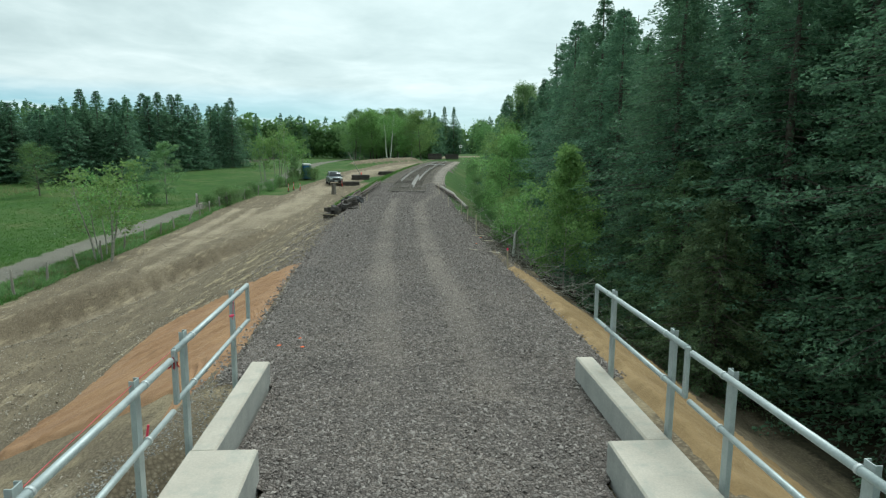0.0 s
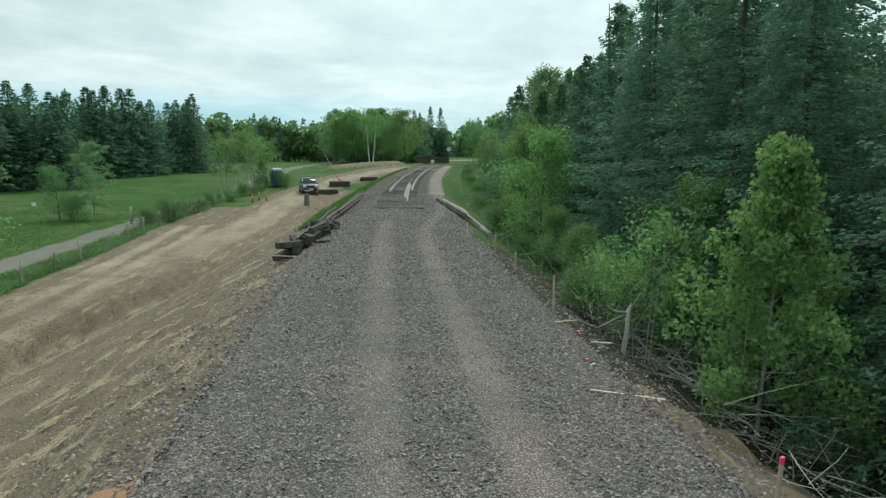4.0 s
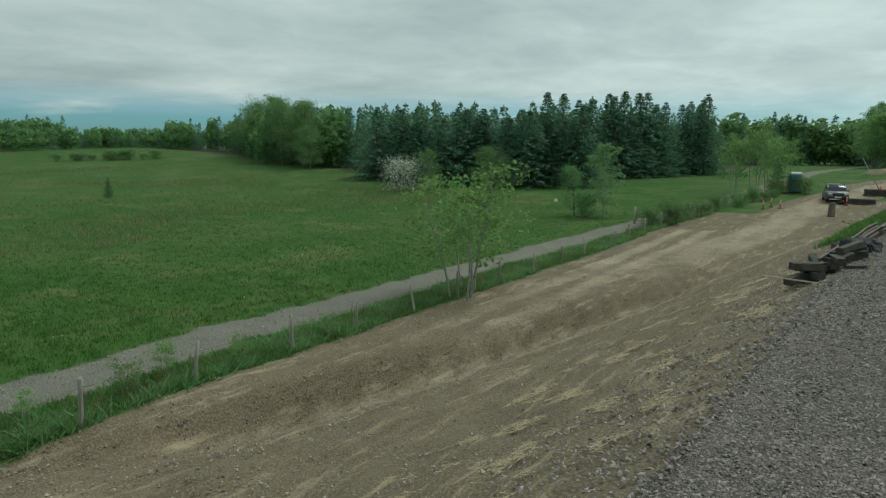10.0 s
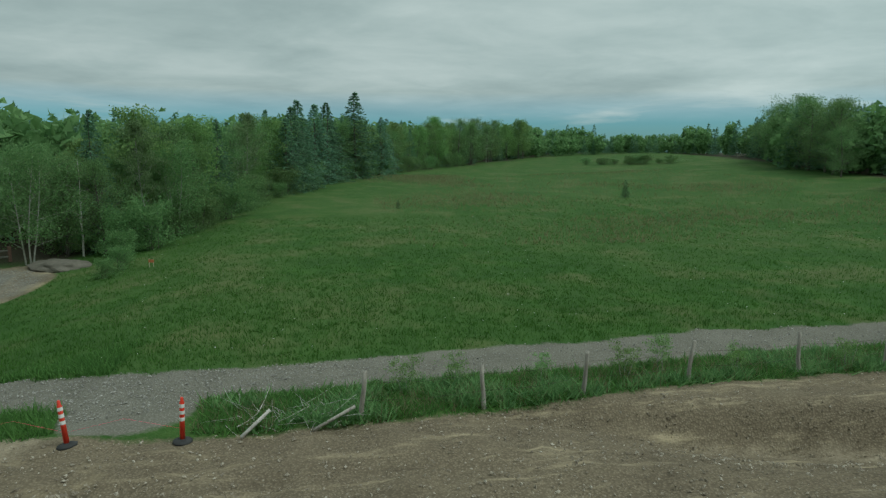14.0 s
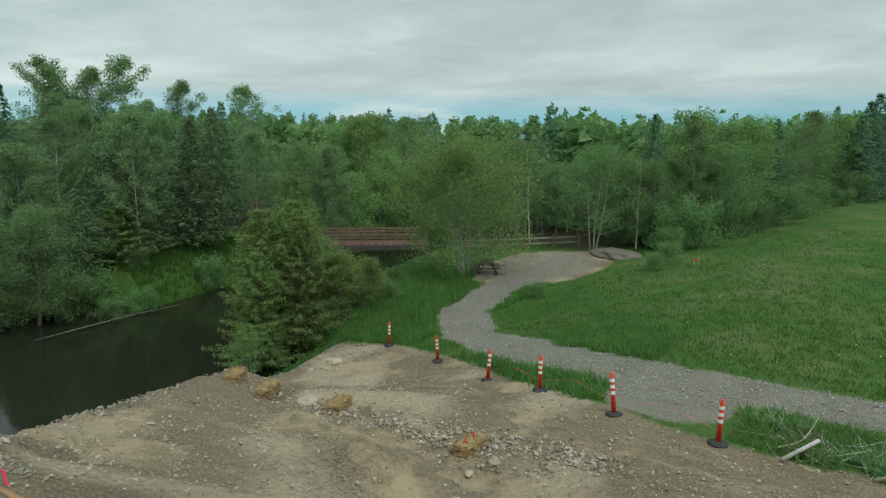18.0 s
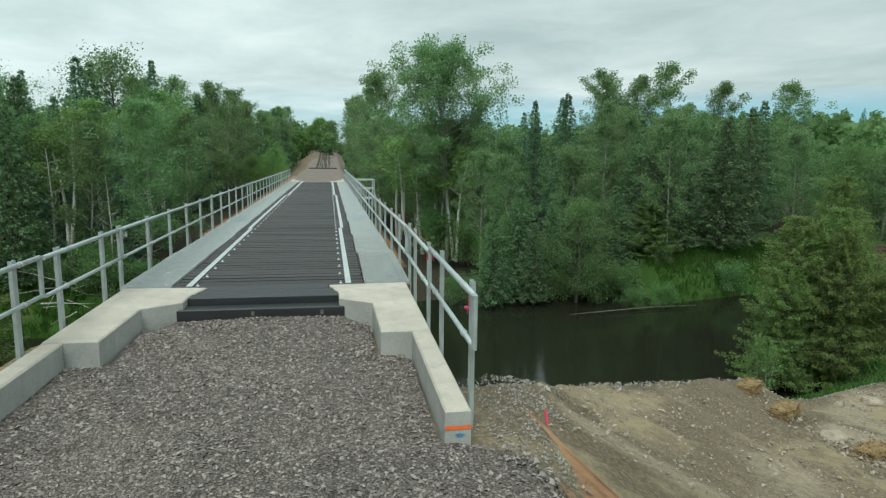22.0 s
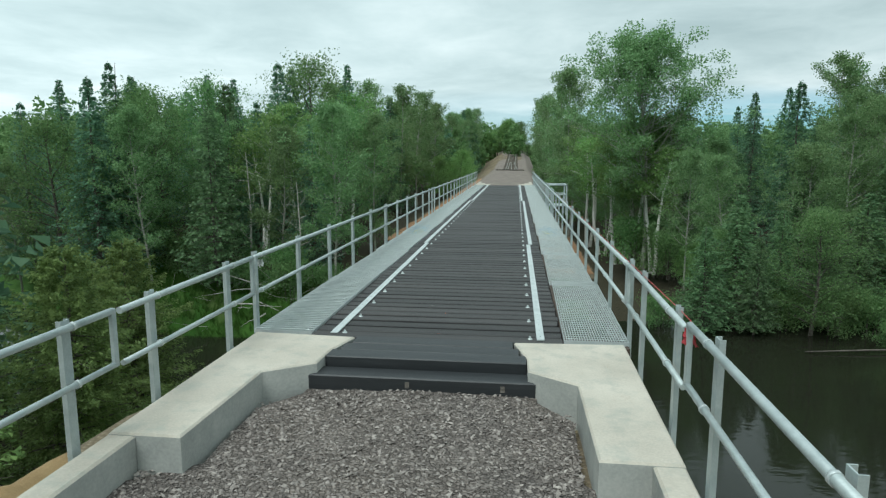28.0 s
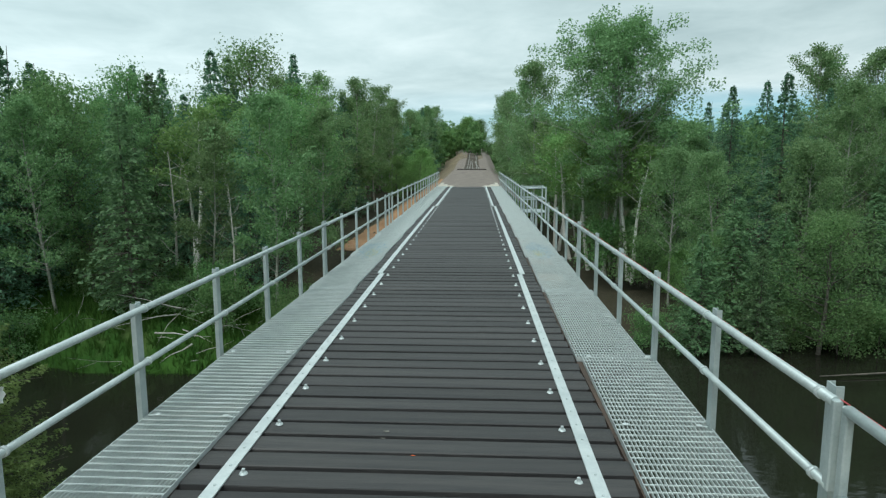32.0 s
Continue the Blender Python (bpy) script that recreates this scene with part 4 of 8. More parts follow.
# walkway gratings
def grating_mesh(x0, x1, y0, y1, pitch_y=0.10, pitch_x=0.034):
    """Bearing bars along the walk, thin cross rods and a rim."""
    bars = []
    n = round((x1 - x0) / pitch_x)
    for i in range(n + 1):
        x = x0 + (x1 - x0) * i / n
        bars.append((x - 0.0022, x + 0.0022, y0, y1, -0.032, -0.003))
    n = round((y1 - y0) / pitch_y)
    for i in range(n + 1):
        y = y0 + (y1 - y0) * i / n
        bars.append((x0, x1, y - 0.004, y + 0.004, -0.010, 0.0))
    cube = np.array([(a, b, c) for a in (0, 1) for b in (0, 1) for c in (0, 1)])
    quads = np.array([(0, 1, 3, 2), (4, 6, 7, 5), (0, 4, 5, 1), (2, 3, 7, 6), (0, 2, 6, 4), (1, 5, 7, 3)])
    B = np.array(bars)
    lo, hi = B[:, (0, 2, 4)], B[:, (1, 3, 5)]
    V = (lo[:, None, :] + cube[None] * (hi - lo)[:, None, :]).reshape(-1, 3)
    F = (quads[None] + 8 * np.arange(len(bars))[:, None, None]).reshape(-1, 4)
    return fast_mesh("bars", V, F)


PANEL = 3.855
grate_me = grating_mesh(-0.40, 0.40, -PANEL + 0.012, -0.012)
grate_me.materials.append(GRATE_STEEL)
rim = bmesh.new()
for a in (-0.405, 0.40):
    add_box(rim, a, a + 0.005, -PANEL + 0.006, -0.006, -0.045, 0.001)
for b in (-PANEL + 0.006, -0.012):
    add_box(rim, -0.40, 0.40, b, b + 0.006, -0.05, 0.001)
rim_me = bpy.data.meshes.new("rim")
rim.to_mesh(rim_me)
rim.free()
rim_me.materials.append(GALV_BRIGHT)
clip_me = bpy.data.meshes.new("clip")
bm = box(-0.025, 0.025, -0.02, 0.02, -0.002, 0.008, 0.003)
bm.to_mesh(clip_me)
bm.free()
clip_me.materials.append(GALV_BRIGHT)
first = None
for side in (1, -1):
    for k in range(12):
        m = pose(side * 2.07, -0.12 - k * PANEL, 0.0)
        if first is None:
            first = thing("walkway_grating", "galvanised steel bar grating panel of the bridge walkway", "grating", group="walkway gratings", at=m)
            part("bar_grid", grate_me, None, first)
            part("rim", rim_me, None, first)
            for cx, cy in ((-0.33, -0.07), (0.33, -0.07), (-0.31, -PANEL / 2), (0.31, -PANEL / 2), (-0.33, -PANEL + 0.09), (0.33, -PANEL + 0.09)):
                part("clip", clip_me, None, first, at=pose(cx, cy, 0.001))
        else:
            copy_thing(first, m)
    for x in (side * 1.70, side * 2.44):
        tagged(part("walkway_stringer", box(x - 0.03, x + 0.03, DECK_END + 0.02, -0.02, -0.2, -0.055), STEEL_DARK), "steel angle carrying the walkway grating", "steel stringer", group="walkway stringers")


# railings
def post_mesh(low):
    """A folded channel post with a rounded top."""
    bm = bmesh.new()
    w, d, t = 0.05, 0.045, 0.008
    outline = [(-d, -w), (0, -w), (0, w), (-d, w), (-d, w - t), (-t, w - t), (-t, -w + t), (-d, -w + t)]
    add_prism(bm, outline, low, 1.065)
    for v in bm.verts:
        if v.co.z > 1.05 and abs(v.co.y) > 0.035:
            v.co.z -= 0.018
    me = bpy.data.meshes.new("post")
    bm.to_mesh(me)
    bm.free()
    me.materials.append(GALV)
    return me


POST_WALL, POST_DECK = post_mesh(-0.62), post_mesh(-0.42)
collar = tube([(0, -0.014, 0), (0, 0.014, 0)], 0.037, 10)
COLLAR_ME = bpy.data.meshes.new("u_bolt")
collar.to_mesh(COLLAR_ME)
collar.free()
COLLAR_ME.materials.append(GALV_BRIGHT)


def railing(side, y0, y1, posts, ends, words, wall=False, lift=0.0):
    """One railing panel; ends: whether each end closes with an upright loop."""
    root = thing("railing_panel", words, "railing", group="bridge railing panels")
    x = side * 2.455
    xr = side * 2.415
    for z, r, name in ((1.0, 0.031, "top_rail"), (0.52, 0.027, "mid_rail")):
        part(name, tube([(xr, y0, z + lift), (xr, y1, z + lift)], r, 10), GALV, root)
    for y, closed in zip((y0, y1), ends):
        if closed:
            part("end_upright", box(xr - 0.022, xr + 0.022, y - 0.03, y + 0.03, 0.495 + lift, 1.02 + lift, 0.008), GALV, root)
    for y in posts:
        p = part("post", POST_WALL if wall else POST_DECK, None, root, at=pose(x + side * 0.02, y, lift, 0, 0, 0 if side < 0 else 180))
        for z in (1.0, 0.52):
            part("u_bolt", COLLAR_ME, None, root, at=pose(xr, y, z + lift))
    return root


DECK_POSTS = [-0.27 - 1.775 * k for k in range(27)]
for side in (1, -1):
    railing(side, 2.92, 5.80, (5.30, 3.42), (True, True), "galvanised pipe railing panel beside the wing wall", True, 0.06 if side < 0 else 0.02)
    railing(side, 0.0, 2.82, (2.22, 0.57), (True, False), "galvanised pipe railing panel beside the concrete shoulder", True)
    railing(side, -9.05, -0.12, DECK_POSTS[:6], (False, True), "galvanised pipe railing panel on the bridge deck")
    railing(side, -18.8, -9.15, [-9.25] + DECK_POSTS[6:11], (False, False), "galvanised pipe railing panel on the bridge deck")
    railing(side, -28.7, -18.9, [-18.98] + DECK_POSTS[11:17], (False, False), "galvanised pipe railing panel on the bridge deck")
    railing(side, -38.5, -28.8, [-28.88] + DECK_POSTS[17:22], (False, False), "galvanised pipe railing panel on the bridge deck")
    railing(side, DECK_END - 2.6, -38.6, [-38.68] + DECK_POSTS[22:26] + [DECK_END - 0.4, DECK_END - 2.2], (True, False), "galvanised pipe railing panel at the far end of the bridge")

# refuge platform on the west side
refuge = thing("refuge_platform", "small railed galvanised refuge platform hung off the bridge", "platform")
part("floor", box(-3.5, -2.5, -25.4, -23.9, -0.06, -0.02), GALV, refuge)
for x, y in ((-3.48, -25.38), (-3.48, -23.92), (-2.55, -25.38), (-2.55, -23.92)):
    part("post", box(x - 0.03, x + 0.03, y - 0.03, y + 0.03, -0.5, 1.02), GALV, refuge)
for z in (0.97, 0.5):
    part("rail", tube([(-2.5, -25.38, z), (-3.48, -25.38, z), (-3.48, -23.92, z), (-2.5, -23.92, z)], 0.03, 8), GALV, refuge)
for y in (-25.2, -24.1):
    part("brace", tube([(-3.4, y, -0.06), (-2.2, y, -0.85)], 0.04, 6), STEEL_DARK, refuge)

# ribbons, flagging and line on the railing
tagged(part("red_line", tube([(-2.50, 3.42, 1.0), (-2.50, 2.3, 1.015), (-2.50, -9.0, 0.99), (-2.49, -18.9, 0.985)], 0.0035, 5), RED_TAPE), "thin red line strung along the railing posts", "cord")


def ribbon(x, y, z, size, seed, material, words):
    rnd = random.Random(seed)
    bm = bmesh.new()
    for k in range(5):
        a = Vector((x + rnd.uniform(-0.02, 0.02), y + rnd.uniform(-0.03, 0.03), z + rnd.uniform(-0.01, 0.02)))
        d = Vector((rnd.uniform(-0.3, 0.3), rnd.uniform(-0.5, 0.5), rnd.uniform(-1, -0.5))).normalized()
        w = Vector((rnd.uniform(-1, 1), rnd.uniform(-1, 1), 0.2)).normalized() * size * 0.18
        prev = None
        for i in range(5):
            p = a + d * size * i / 4 + Vector((rnd.uniform(-0.012, 0.012), rnd.uniform(-0.012, 0.012), 0))
            pair = (bm.verts.new(p - w), bm.verts.new(p + w))
            if prev:
                bm.faces.new((prev[0], prev[1], pair[1], pair[0]))
            prev = pair
    bmesh.ops.solidify(bm, geom=bm.faces[:], thickness=0.003)
    return tagged(part("ribbon", bm, material), words, "ribbon")


ribbon(-2.42, 2.88, 1.0, 0.13, 3, RED_TAPE, "crumpled red and white caution ribbon tied to the railing")
ribbon(2.40, -0.27, 0.93, 0.10, 5, WHITE_PAINT, "small white tag on a railing post")
tagged(part("flagging_knot", rough_stone(41, 0.05, 0.5), PINK, at=pose(-2.47, 5.17, 0.80, 0, 0, 80)), "bright pink flagging knot hanging at a railing post", "flagging")
tagged(part("flagging_string", tube([(-2.47, 5.2, 0.74), (-2.47, 5.24, 0.88), (-2.47, 5.28, 1.0)], 0.004, 5), PINK), "pink string holding the flagging to the post", "cord")


# spray marks on the gratings and small marks on the deck
def splat(x, y, z, size, seed, material, words, squash=0.5):
    rnd = random.Random(seed)
    bm = bmesh.new()
    ring = [bm.verts.new((x + math.cos(a) * size * rnd.uniform(0.6, 1.1), y + math.sin(a) * size * squash * rnd.uniform(0.6, 1.1), z)) for a in np.arange(0, math.tau, 0.55)]
    bm.faces.new(ring)
    bmesh.ops.solidify(bm, geom=bm.faces[:], thickness=0.002)
    return tagged(part("paint_mark", bm, material), words, "paint mark")


splat(0.0, -1.46, -0.022, 0.02, 1, PAINT_ORANGE, "small orange paint dot on a bridge tie")
splat(-0.02, -0.30, -0.022, 0.015, 2, PAINT_ORANGE, "small orange paint dot on a bridge tie")
splat(0.27, -1.9, -0.022, 0.035, 4, WOOD_GREY, "pale scuff on a bridge tie")
splat(0.28, -1.76, -0.022, 0.025, 6, WOOD_GREY, "pale scuff on a bridge tie")


def sprayed(x, y, rx, ry, share, seed, material, words):
    """Paint clinging to the tops of the grating's rods inside a ragged ellipse."""
    rnd = random.Random(seed)
    bm = bmesh.new()
    for i in range(int(-ry / 0.05), int(ry / 0.05)):
        for k in range(int(-rx / 0.034), int(rx / 0.034)):
            px, py = k * 0.034, i * 0.05
            if (px / rx) ** 2 + (py / ry) ** 2 < rnd.uniform(0.3, 1.0) and rnd.random() < share:
                add_box(bm, x + px - 0.006, x + px + 0.006, y + py - 0.022, y + py + 0.022, -0.0005, 0.0025)
    return tagged(part("paint_mark", bm, material), words, "paint mark", kind="stuff")


PAINT_YELLOW = mat("yellow_marking_paint", (0.52, 0.46, 0.10), (0.66, 0.60, 0.18), 0.7, 9, 60, 0.1)
PAINT_PALE_BLUE = mat("pale_blue_marking_paint", (0.20, 0.38, 0.52), (0.32, 0.50, 0.62), 0.7, 9, 60, 0.1)
for side in (1, -1):
    sprayed(side * 2.07, -12.6, 0.36, 1.6, 0.4, 31 + side, PAINT_PALE_BLUE, "faint blue spray paint over the walkway grating")
    sprayed(side * 2.0, -12.0, 0.2, 0.7, 0.4, 41 + side, PAINT_YELLOW, "faded yellow spray paint patch on the walkway grating")


# ---- loose track north of the bridge ----
def tie_mesh(name, length, width, height, material, seed):
    rnd = random.Random(seed)
    bm = box(-length / 2, length / 2, -width / 2, width / 2, 0, height, 0.012)
    for v in bm.verts:
        v.co += Vector((rnd.uniform(-0.02, 0.02), rnd.uniform(-0.008, 0.008), rnd.uniform(-0.006, 0.006)))
    me = bpy.data.meshes.new(name)
    bm.to_mesh(me)
    bm.free()
    me.materials.append(material)
    return me


OLD_TIES = [tie_mesh("sleeper", 2.5, 0.22, 0.17, TIMBER_OLD, k) for k in range(4)]
TIMBER_BROWN = mat("brown_bedded_sleepers", (0.075, 0.064, 0.052), (0.17, 0.148, 0.12), 0.9, 3.0, 30, 0.6, stretch=(0.5, 5, 5), vary=0.5)
BEDDED_TIES = [tie_mesh("sleeper", 2.5, 0.25, 0.16, TIMBER_BROWN, 10 + k) for k in range(4)]

rnd = random.Random(21)
panel = thing("sleeper_row", "brown timber sleepers bedded in ballast along the old track", "sleepers")
y = 44.9
while y < 104:
    slope = math.degrees(math.atan(2 * 0.00097 * y))
    part("sleeper", rnd.choice(BEDDED_TIES), None, panel, at=pose(track_x(y) - 0.3 + rnd.uniform(-0.05, 0.05), y, -0.475 + 0.012 * rnd.random(), 0, 0, -slope + rnd.uniform(-1.5, 1.5)))
    y += 0.56
tagged(part("sleeper", rnd.choice(OLD_TIES), None, at=pose(1.95, 44.35, -0.465, 0, 0, -4)), "single dark sleeper lying across the track end", "sleeper")


def rail_along(points, material, words, group="loose rails"):
    """A flat-bottomed rail swept along points."""
    prof = [(-0.065, 0.0), (0.065, 0.0), (0.065, 0.012), (0.012, 0.03), (0.012, 0.10), (0.034, 0.112), (0.034, 0.145), (-0.034, 0.145), (-0.034, 0.112), (-0.012, 0.10), (-0.012, 0.03), (-0.065, 0.012)]
    bm = bmesh.new()
    pts = [Vector(p) for p in points]
    rings = []
    for i, p in enumerate(pts):
        d = (pts[min(i + 1, len(pts) - 1)] - pts[max(i - 1, 0)]).normalized()
        side = d.cross(Vector((0, 0, 1))).normalized()
        up = side.cross(d)
        rings.append([bm.verts.new(p + side * a + up * b) for a, b in prof])
    n = len(prof)
    for r0, r1 in zip(rings, rings[1:]):
        for k in range(n):
            bm.faces.new((r0[k], r0[(k + 1) % n], r1[(k + 1) % n], r1[k]))
    bm.faces.new(rings[0][::-1])
    bm.faces.new(rings[-1])
    bmesh.ops.recalc_face_normals(bm, faces=bm.faces[:])
    return tagged(part("steel_rail", bm, material), words, "rail", group=group)


def on_track(y, u, lift):
    return (track_x(y) + u, y, lift)


rail_along([on_track(y, -1.08, -0.295) for y in np.arange(56, 112, 2.0)], RAIL_STEEL, "pale worn steel rail curving away on old sleepers", "track rails")
rail_along([on_track(y, 0.48, -0.295) for y in np.arange(57, 112, 2.0)], RAIL_STEEL, "pale worn steel rail curving away on old sleepers", "track rails")
rail_along([on_track(y, 0.30 - (y - 48) * 0.004, -0.293) for y in np.arange(48, 66, 3.0)], RAIL_STEEL, "loose worn steel rail laid between the track rails")
rail_along([on_track(y, 0.12 - (y - 50.5) * 0.004, -0.293) for y in np.arange(50.5, 65.6, 3.0)], RAIL_STEEL, "loose worn steel rail laid between the track rails")
tagged(part("white_board", box(-1.5, 1.5, -0.1, 0.1, 0, 0.05, 0.01), WHITE_PAINT, at=pose(track_x(97), 97, -0.285, 0, 0, -11)), "pale board lying across the rails", "board")


def lay(x0, y0, x1, y1, lift, steps=8):
    out = []
    for i in range(steps + 1):
        x, y = x0 + (x1 - x0) * i / steps, y0 + (y1 - y0) * i / steps
        out.append((x, y, max(ground_z(x, y), -0.42 if abs(x - track_x(y)) < 3.2 else -9) + lift))
    return out


for k, (u0, y0, u1, y1) in enumerate(((-3.3, 34.5, -2.75, 54.0), (-3.05, 35.5, -2.9, 52.5), (-2.85, 40.0, -2.55, 50.0), (-3.5, 31.5, -3.1, 41.0))):
    rail_along(lay(track_x(y0) + u0, y0, track_x(y1) + u1, y1, 0.16 + 0.06 * k), RUST, "rusty old rail dumped along the ballast edge", "dumped rails")
for u0, y0, u1, y1 in ((3.55, 37.2, 2.1, 49.0), (3.15, 39.5, 2.35, 47.5)):
    rail_along(lay(track_x(y0) + u0, y0, track_x(y1) + u1, y1, 0.14), RUST, "rusty old rail lying on the ballast shoulder", "dumped rails")
pts = lay(track_x(35.5) + 3.75, 35.5, track_x(47.5) + 2.55, 47.5, 0.22)
bm = tube(pts, 0.11, 7)
tagged(part("long_timber", bm, WOOD_GREY), "long weathered grey timber beside the rails on the shoulder", "timber")

# dumped heap of old sleepers on the west shoulder
rnd = random.Random(5)
for k in range(22):
    f = k / 22
    y = 30.3 + 5.2 * f + rnd.uniform(-0.3, 0.3)
    x = -2.72 + 0.95 * f + rnd.uniform(-0.3, 0.3)
    base = max(ground_z(x, y), -0.8)
    turn = rnd.choice((rnd.uniform(55, 85), rnd.uniform(45, 70), rnd.uniform(95, 120)))
    m = pose(x, y, base + 0.05 + 0.5 * rnd.random() * (1 - abs(2 * f - 0.9)), rnd.uniform(-10, 10), rnd.uniform(-12, 12), turn) @ Matrix.Diagonal((rnd.uniform(0.4, 0.62), 1, 1.15, 1))
    part_ob = part("old_sleeper", rnd.choice(OLD_TIES), None, at=m)
    tagged(part_ob, "old dark creosoted sleeper in a tumbled heap", "sleeper", group="dumped sleepers")
for k, (x, y, r) in enumerate(((-1.95, 34.6, 0.5), (-1.6, 35.6, 0.42))):
    bm = bmesh.new()
    bmesh.ops.create_icosphere(bm, subdivisions=4, radius=1)
    for v in bm.verts:
        crease = 1 + 0.35 * noise.noise(v.co * 1.7 + Vector((k * 5, 0, 0))) + 0.12 * noise.noise(v.co * 5)
        v.co = Vector((v.co.x * r * crease, v.co.y * r * 1.2 * crease, max(-0.3, v.co.z) * r * 0.9 * crease))
    tagged(part("black_sheeting", bm, RUBBER, at=pose(x, y, -0.34, 0, 0, 30 * k)), "crumpled black plastic sheeting beside the heap of sleepers", "plastic sheeting", group="black sheeting")
tagged(part("broken_plank", box(-0.9, 0.9, -0.07, 0.07, 0, 0.035, 0.005), WOOD_PALE, at=pose(-2.75, 29.2, -0.42, -6, 8, 38)), "pale broken plank lying before the sleeper heap", "plank")
tagged(part("old_sleeper", OLD_TIES[1], None, at=Matrix.Translation((-1.7, 31.6, -0.34)) @ pose(0, 0, 0, 0, 0, 35) @ Matrix.Diagonal((0.22, 0.6, 0.4, 1))), "short dark sleeper piece on the ballast", "sleeper")


def tie_stack(x, y, turn, courses, across, label):
    root = thing("sleeper_stack", label, "sleeper stack", group="sleeper stacks", at=pose(x, y, ground_z(x, y) - 0.02, 0, 0, turn))
    rnd = random.Random(int(x * 7 + y))
    for c in range(courses):
        for a in range(across):
            part("sleeper", rnd.choice(OLD_TIES), None, root, at=pose(rnd.uniform(-0.08, 0.08), (a - (across - 1) / 2) * 0.25, c * 0.18, 0, 0, rnd.uniform(-3, 3)))
    return root


tie_stack(-3.6, 82.3, 8, 3, 4, "neat low stack of dark sleepers beside the dirt road")
tie_stack(-2.3, 90.0, 12, 4, 4, "stack of dark sleepers beside the dirt road")
tie_stack(11.2, 119.5, 5, 6, 5, "tall stack of dark sleepers by the crossing")
tie_stack(14.6, 121.0, -6, 5, 6, "wide stack of dark sleepers by the crossing")
tie_stack(1.5, 98.0, 30, 3, 3, "small stack of sleepers in the grass by the road")

# far side of the bridge: end of the old track
for k, (x, y, turn) in enumerate(((-1.0, -95.5, 4), (1.0, -96.0, -3), (-4.6, -96.5, 8), (-6.6, -97.5, -4))):
    tagged(part("old_sleeper", OLD_TIES[k], None, at=pose(x, y, -0.34 if abs(x) < 3 else ground_z(x, y), 0, 0, turn)), "dark sleeper lying across the end of the old track", "sleeper", group="far sleepers")
south_row = thing("sleeper_row", "old sleepers of the track running into the woods", "sleepers")
y = -98.0
while y > -170:
    part("sleeper", rnd.choice(BEDDED_TIES), None, south_row, at=pose(rnd.uniform(-0.05, 0.05), y, -0.45 + 0.02 * rnd.random(), 0, 0, rnd.uniform(-2, 2)))
    y -= 0.75
for x0, x1 in ((-0.75, -0.75), (0.75, 0.75), (-0.2, 0.1), (0.4, 0.3), (-1.2, -0.5)):
    rail_along([(x0 + (x1 - x0) * i / 6, -97.5 - i * (11 if abs(x0) == 0.75 else 5), -0.285) for i in range(7)], RAIL_STEEL, "worn steel rail beyond the bridge", "far rails")

# survey stakes and laths along the eastern shoulder
for k, (y, u, h, lean) in enumerate(((22.0, 2.95, 0.75, 2), (26.2, 3.0, 0.55, -3), (29.2, 2.95, 0.7, 3), (33.0, 2.5, 0.62, -2), (38.5, 2.45, 0.6, 4), (42.5, 2.3, 0.6, -3), (47.0, 2.25, 0.6, 2), (30.8, -2.2, 0.5, -4), (36.5, -2.3, 0.55, 3), (25.5, -2.6, 0.35, 5), (14.5, 2.9, 0.6, -5))):
    x = track_x(y) + u
    st = tagged(part("survey_stake", box(-0.022, 0.022, -0.012, 0.012, -0.25, h, 0.003), WOOD_PALE, at=pose(x, y, -0.42, lean, -lean, 20 * k)), "thin pale wooden survey stake in the ballast shoulder", "stake", group="survey stakes")
    if k == 10:
        part("tip", box(-0.024, 0.024, -0.014, 0.014, h - 0.07, h + 0.002, 0.003), PINK, st, "red-painted tip")
for x, y, length, turn, tilt in ((3.35, 21.0, 0.55, 25, 4), (2.95, 17.3, 1.0, -12, 6), (3.5, 19.6, 0.35, -20, 0), (3.35, 33.2, 0.4, 60, 0), (2.9, 18.5, 0.25, 40, 0)):
    tagged(part("lath", box(-length / 2, length / 2, -0.02, 0.02, 0, 0.018, 0.003), WOOD_PALE, at=pose(x, y, -0.37, 0, tilt, turn)), "pale lath dropped on the ballast", "lath", group="dropped laths")
for x, y, s in ((3.3, 20.2, 0.05), (2.9, 18.7, 0.045), (-2.3, 7.5, 0.05), (-1.9, 7.4, 0.05), (-2.0, 7.9, 0.04)):
    bm = rough_stone(int(y * 10), s, 0.25)
    tagged(part("painted_stone", bm, PAINT_ORANGE, at=pose(x, y, -0.325, 0, 0, 30)), "ballast stone with orange-pink survey paint", "stone", group="painted stones")


# ---- fence, markers and things west of the track ----
def fence_post(seed, h):
    rnd = random.Random(seed)
    pts, rad = [], []
    for i in range(5):
        k = i / 4
        pts.append((rnd.uniform(-0.02, 0.02), rnd.uniform(-0.02, 0.02), -0.4 + (h + 0.4) * k))
        rad.append(0.062 - 0.012 * k + rnd.uniform(-0.006, 0.006))
    bm = tube(pts, rad, 8)
    for v in bm.verts:
        if v.co.z > h - 0.02:
            v.co.z += rnd.uniform(-0.03, 0.05)
    return bm


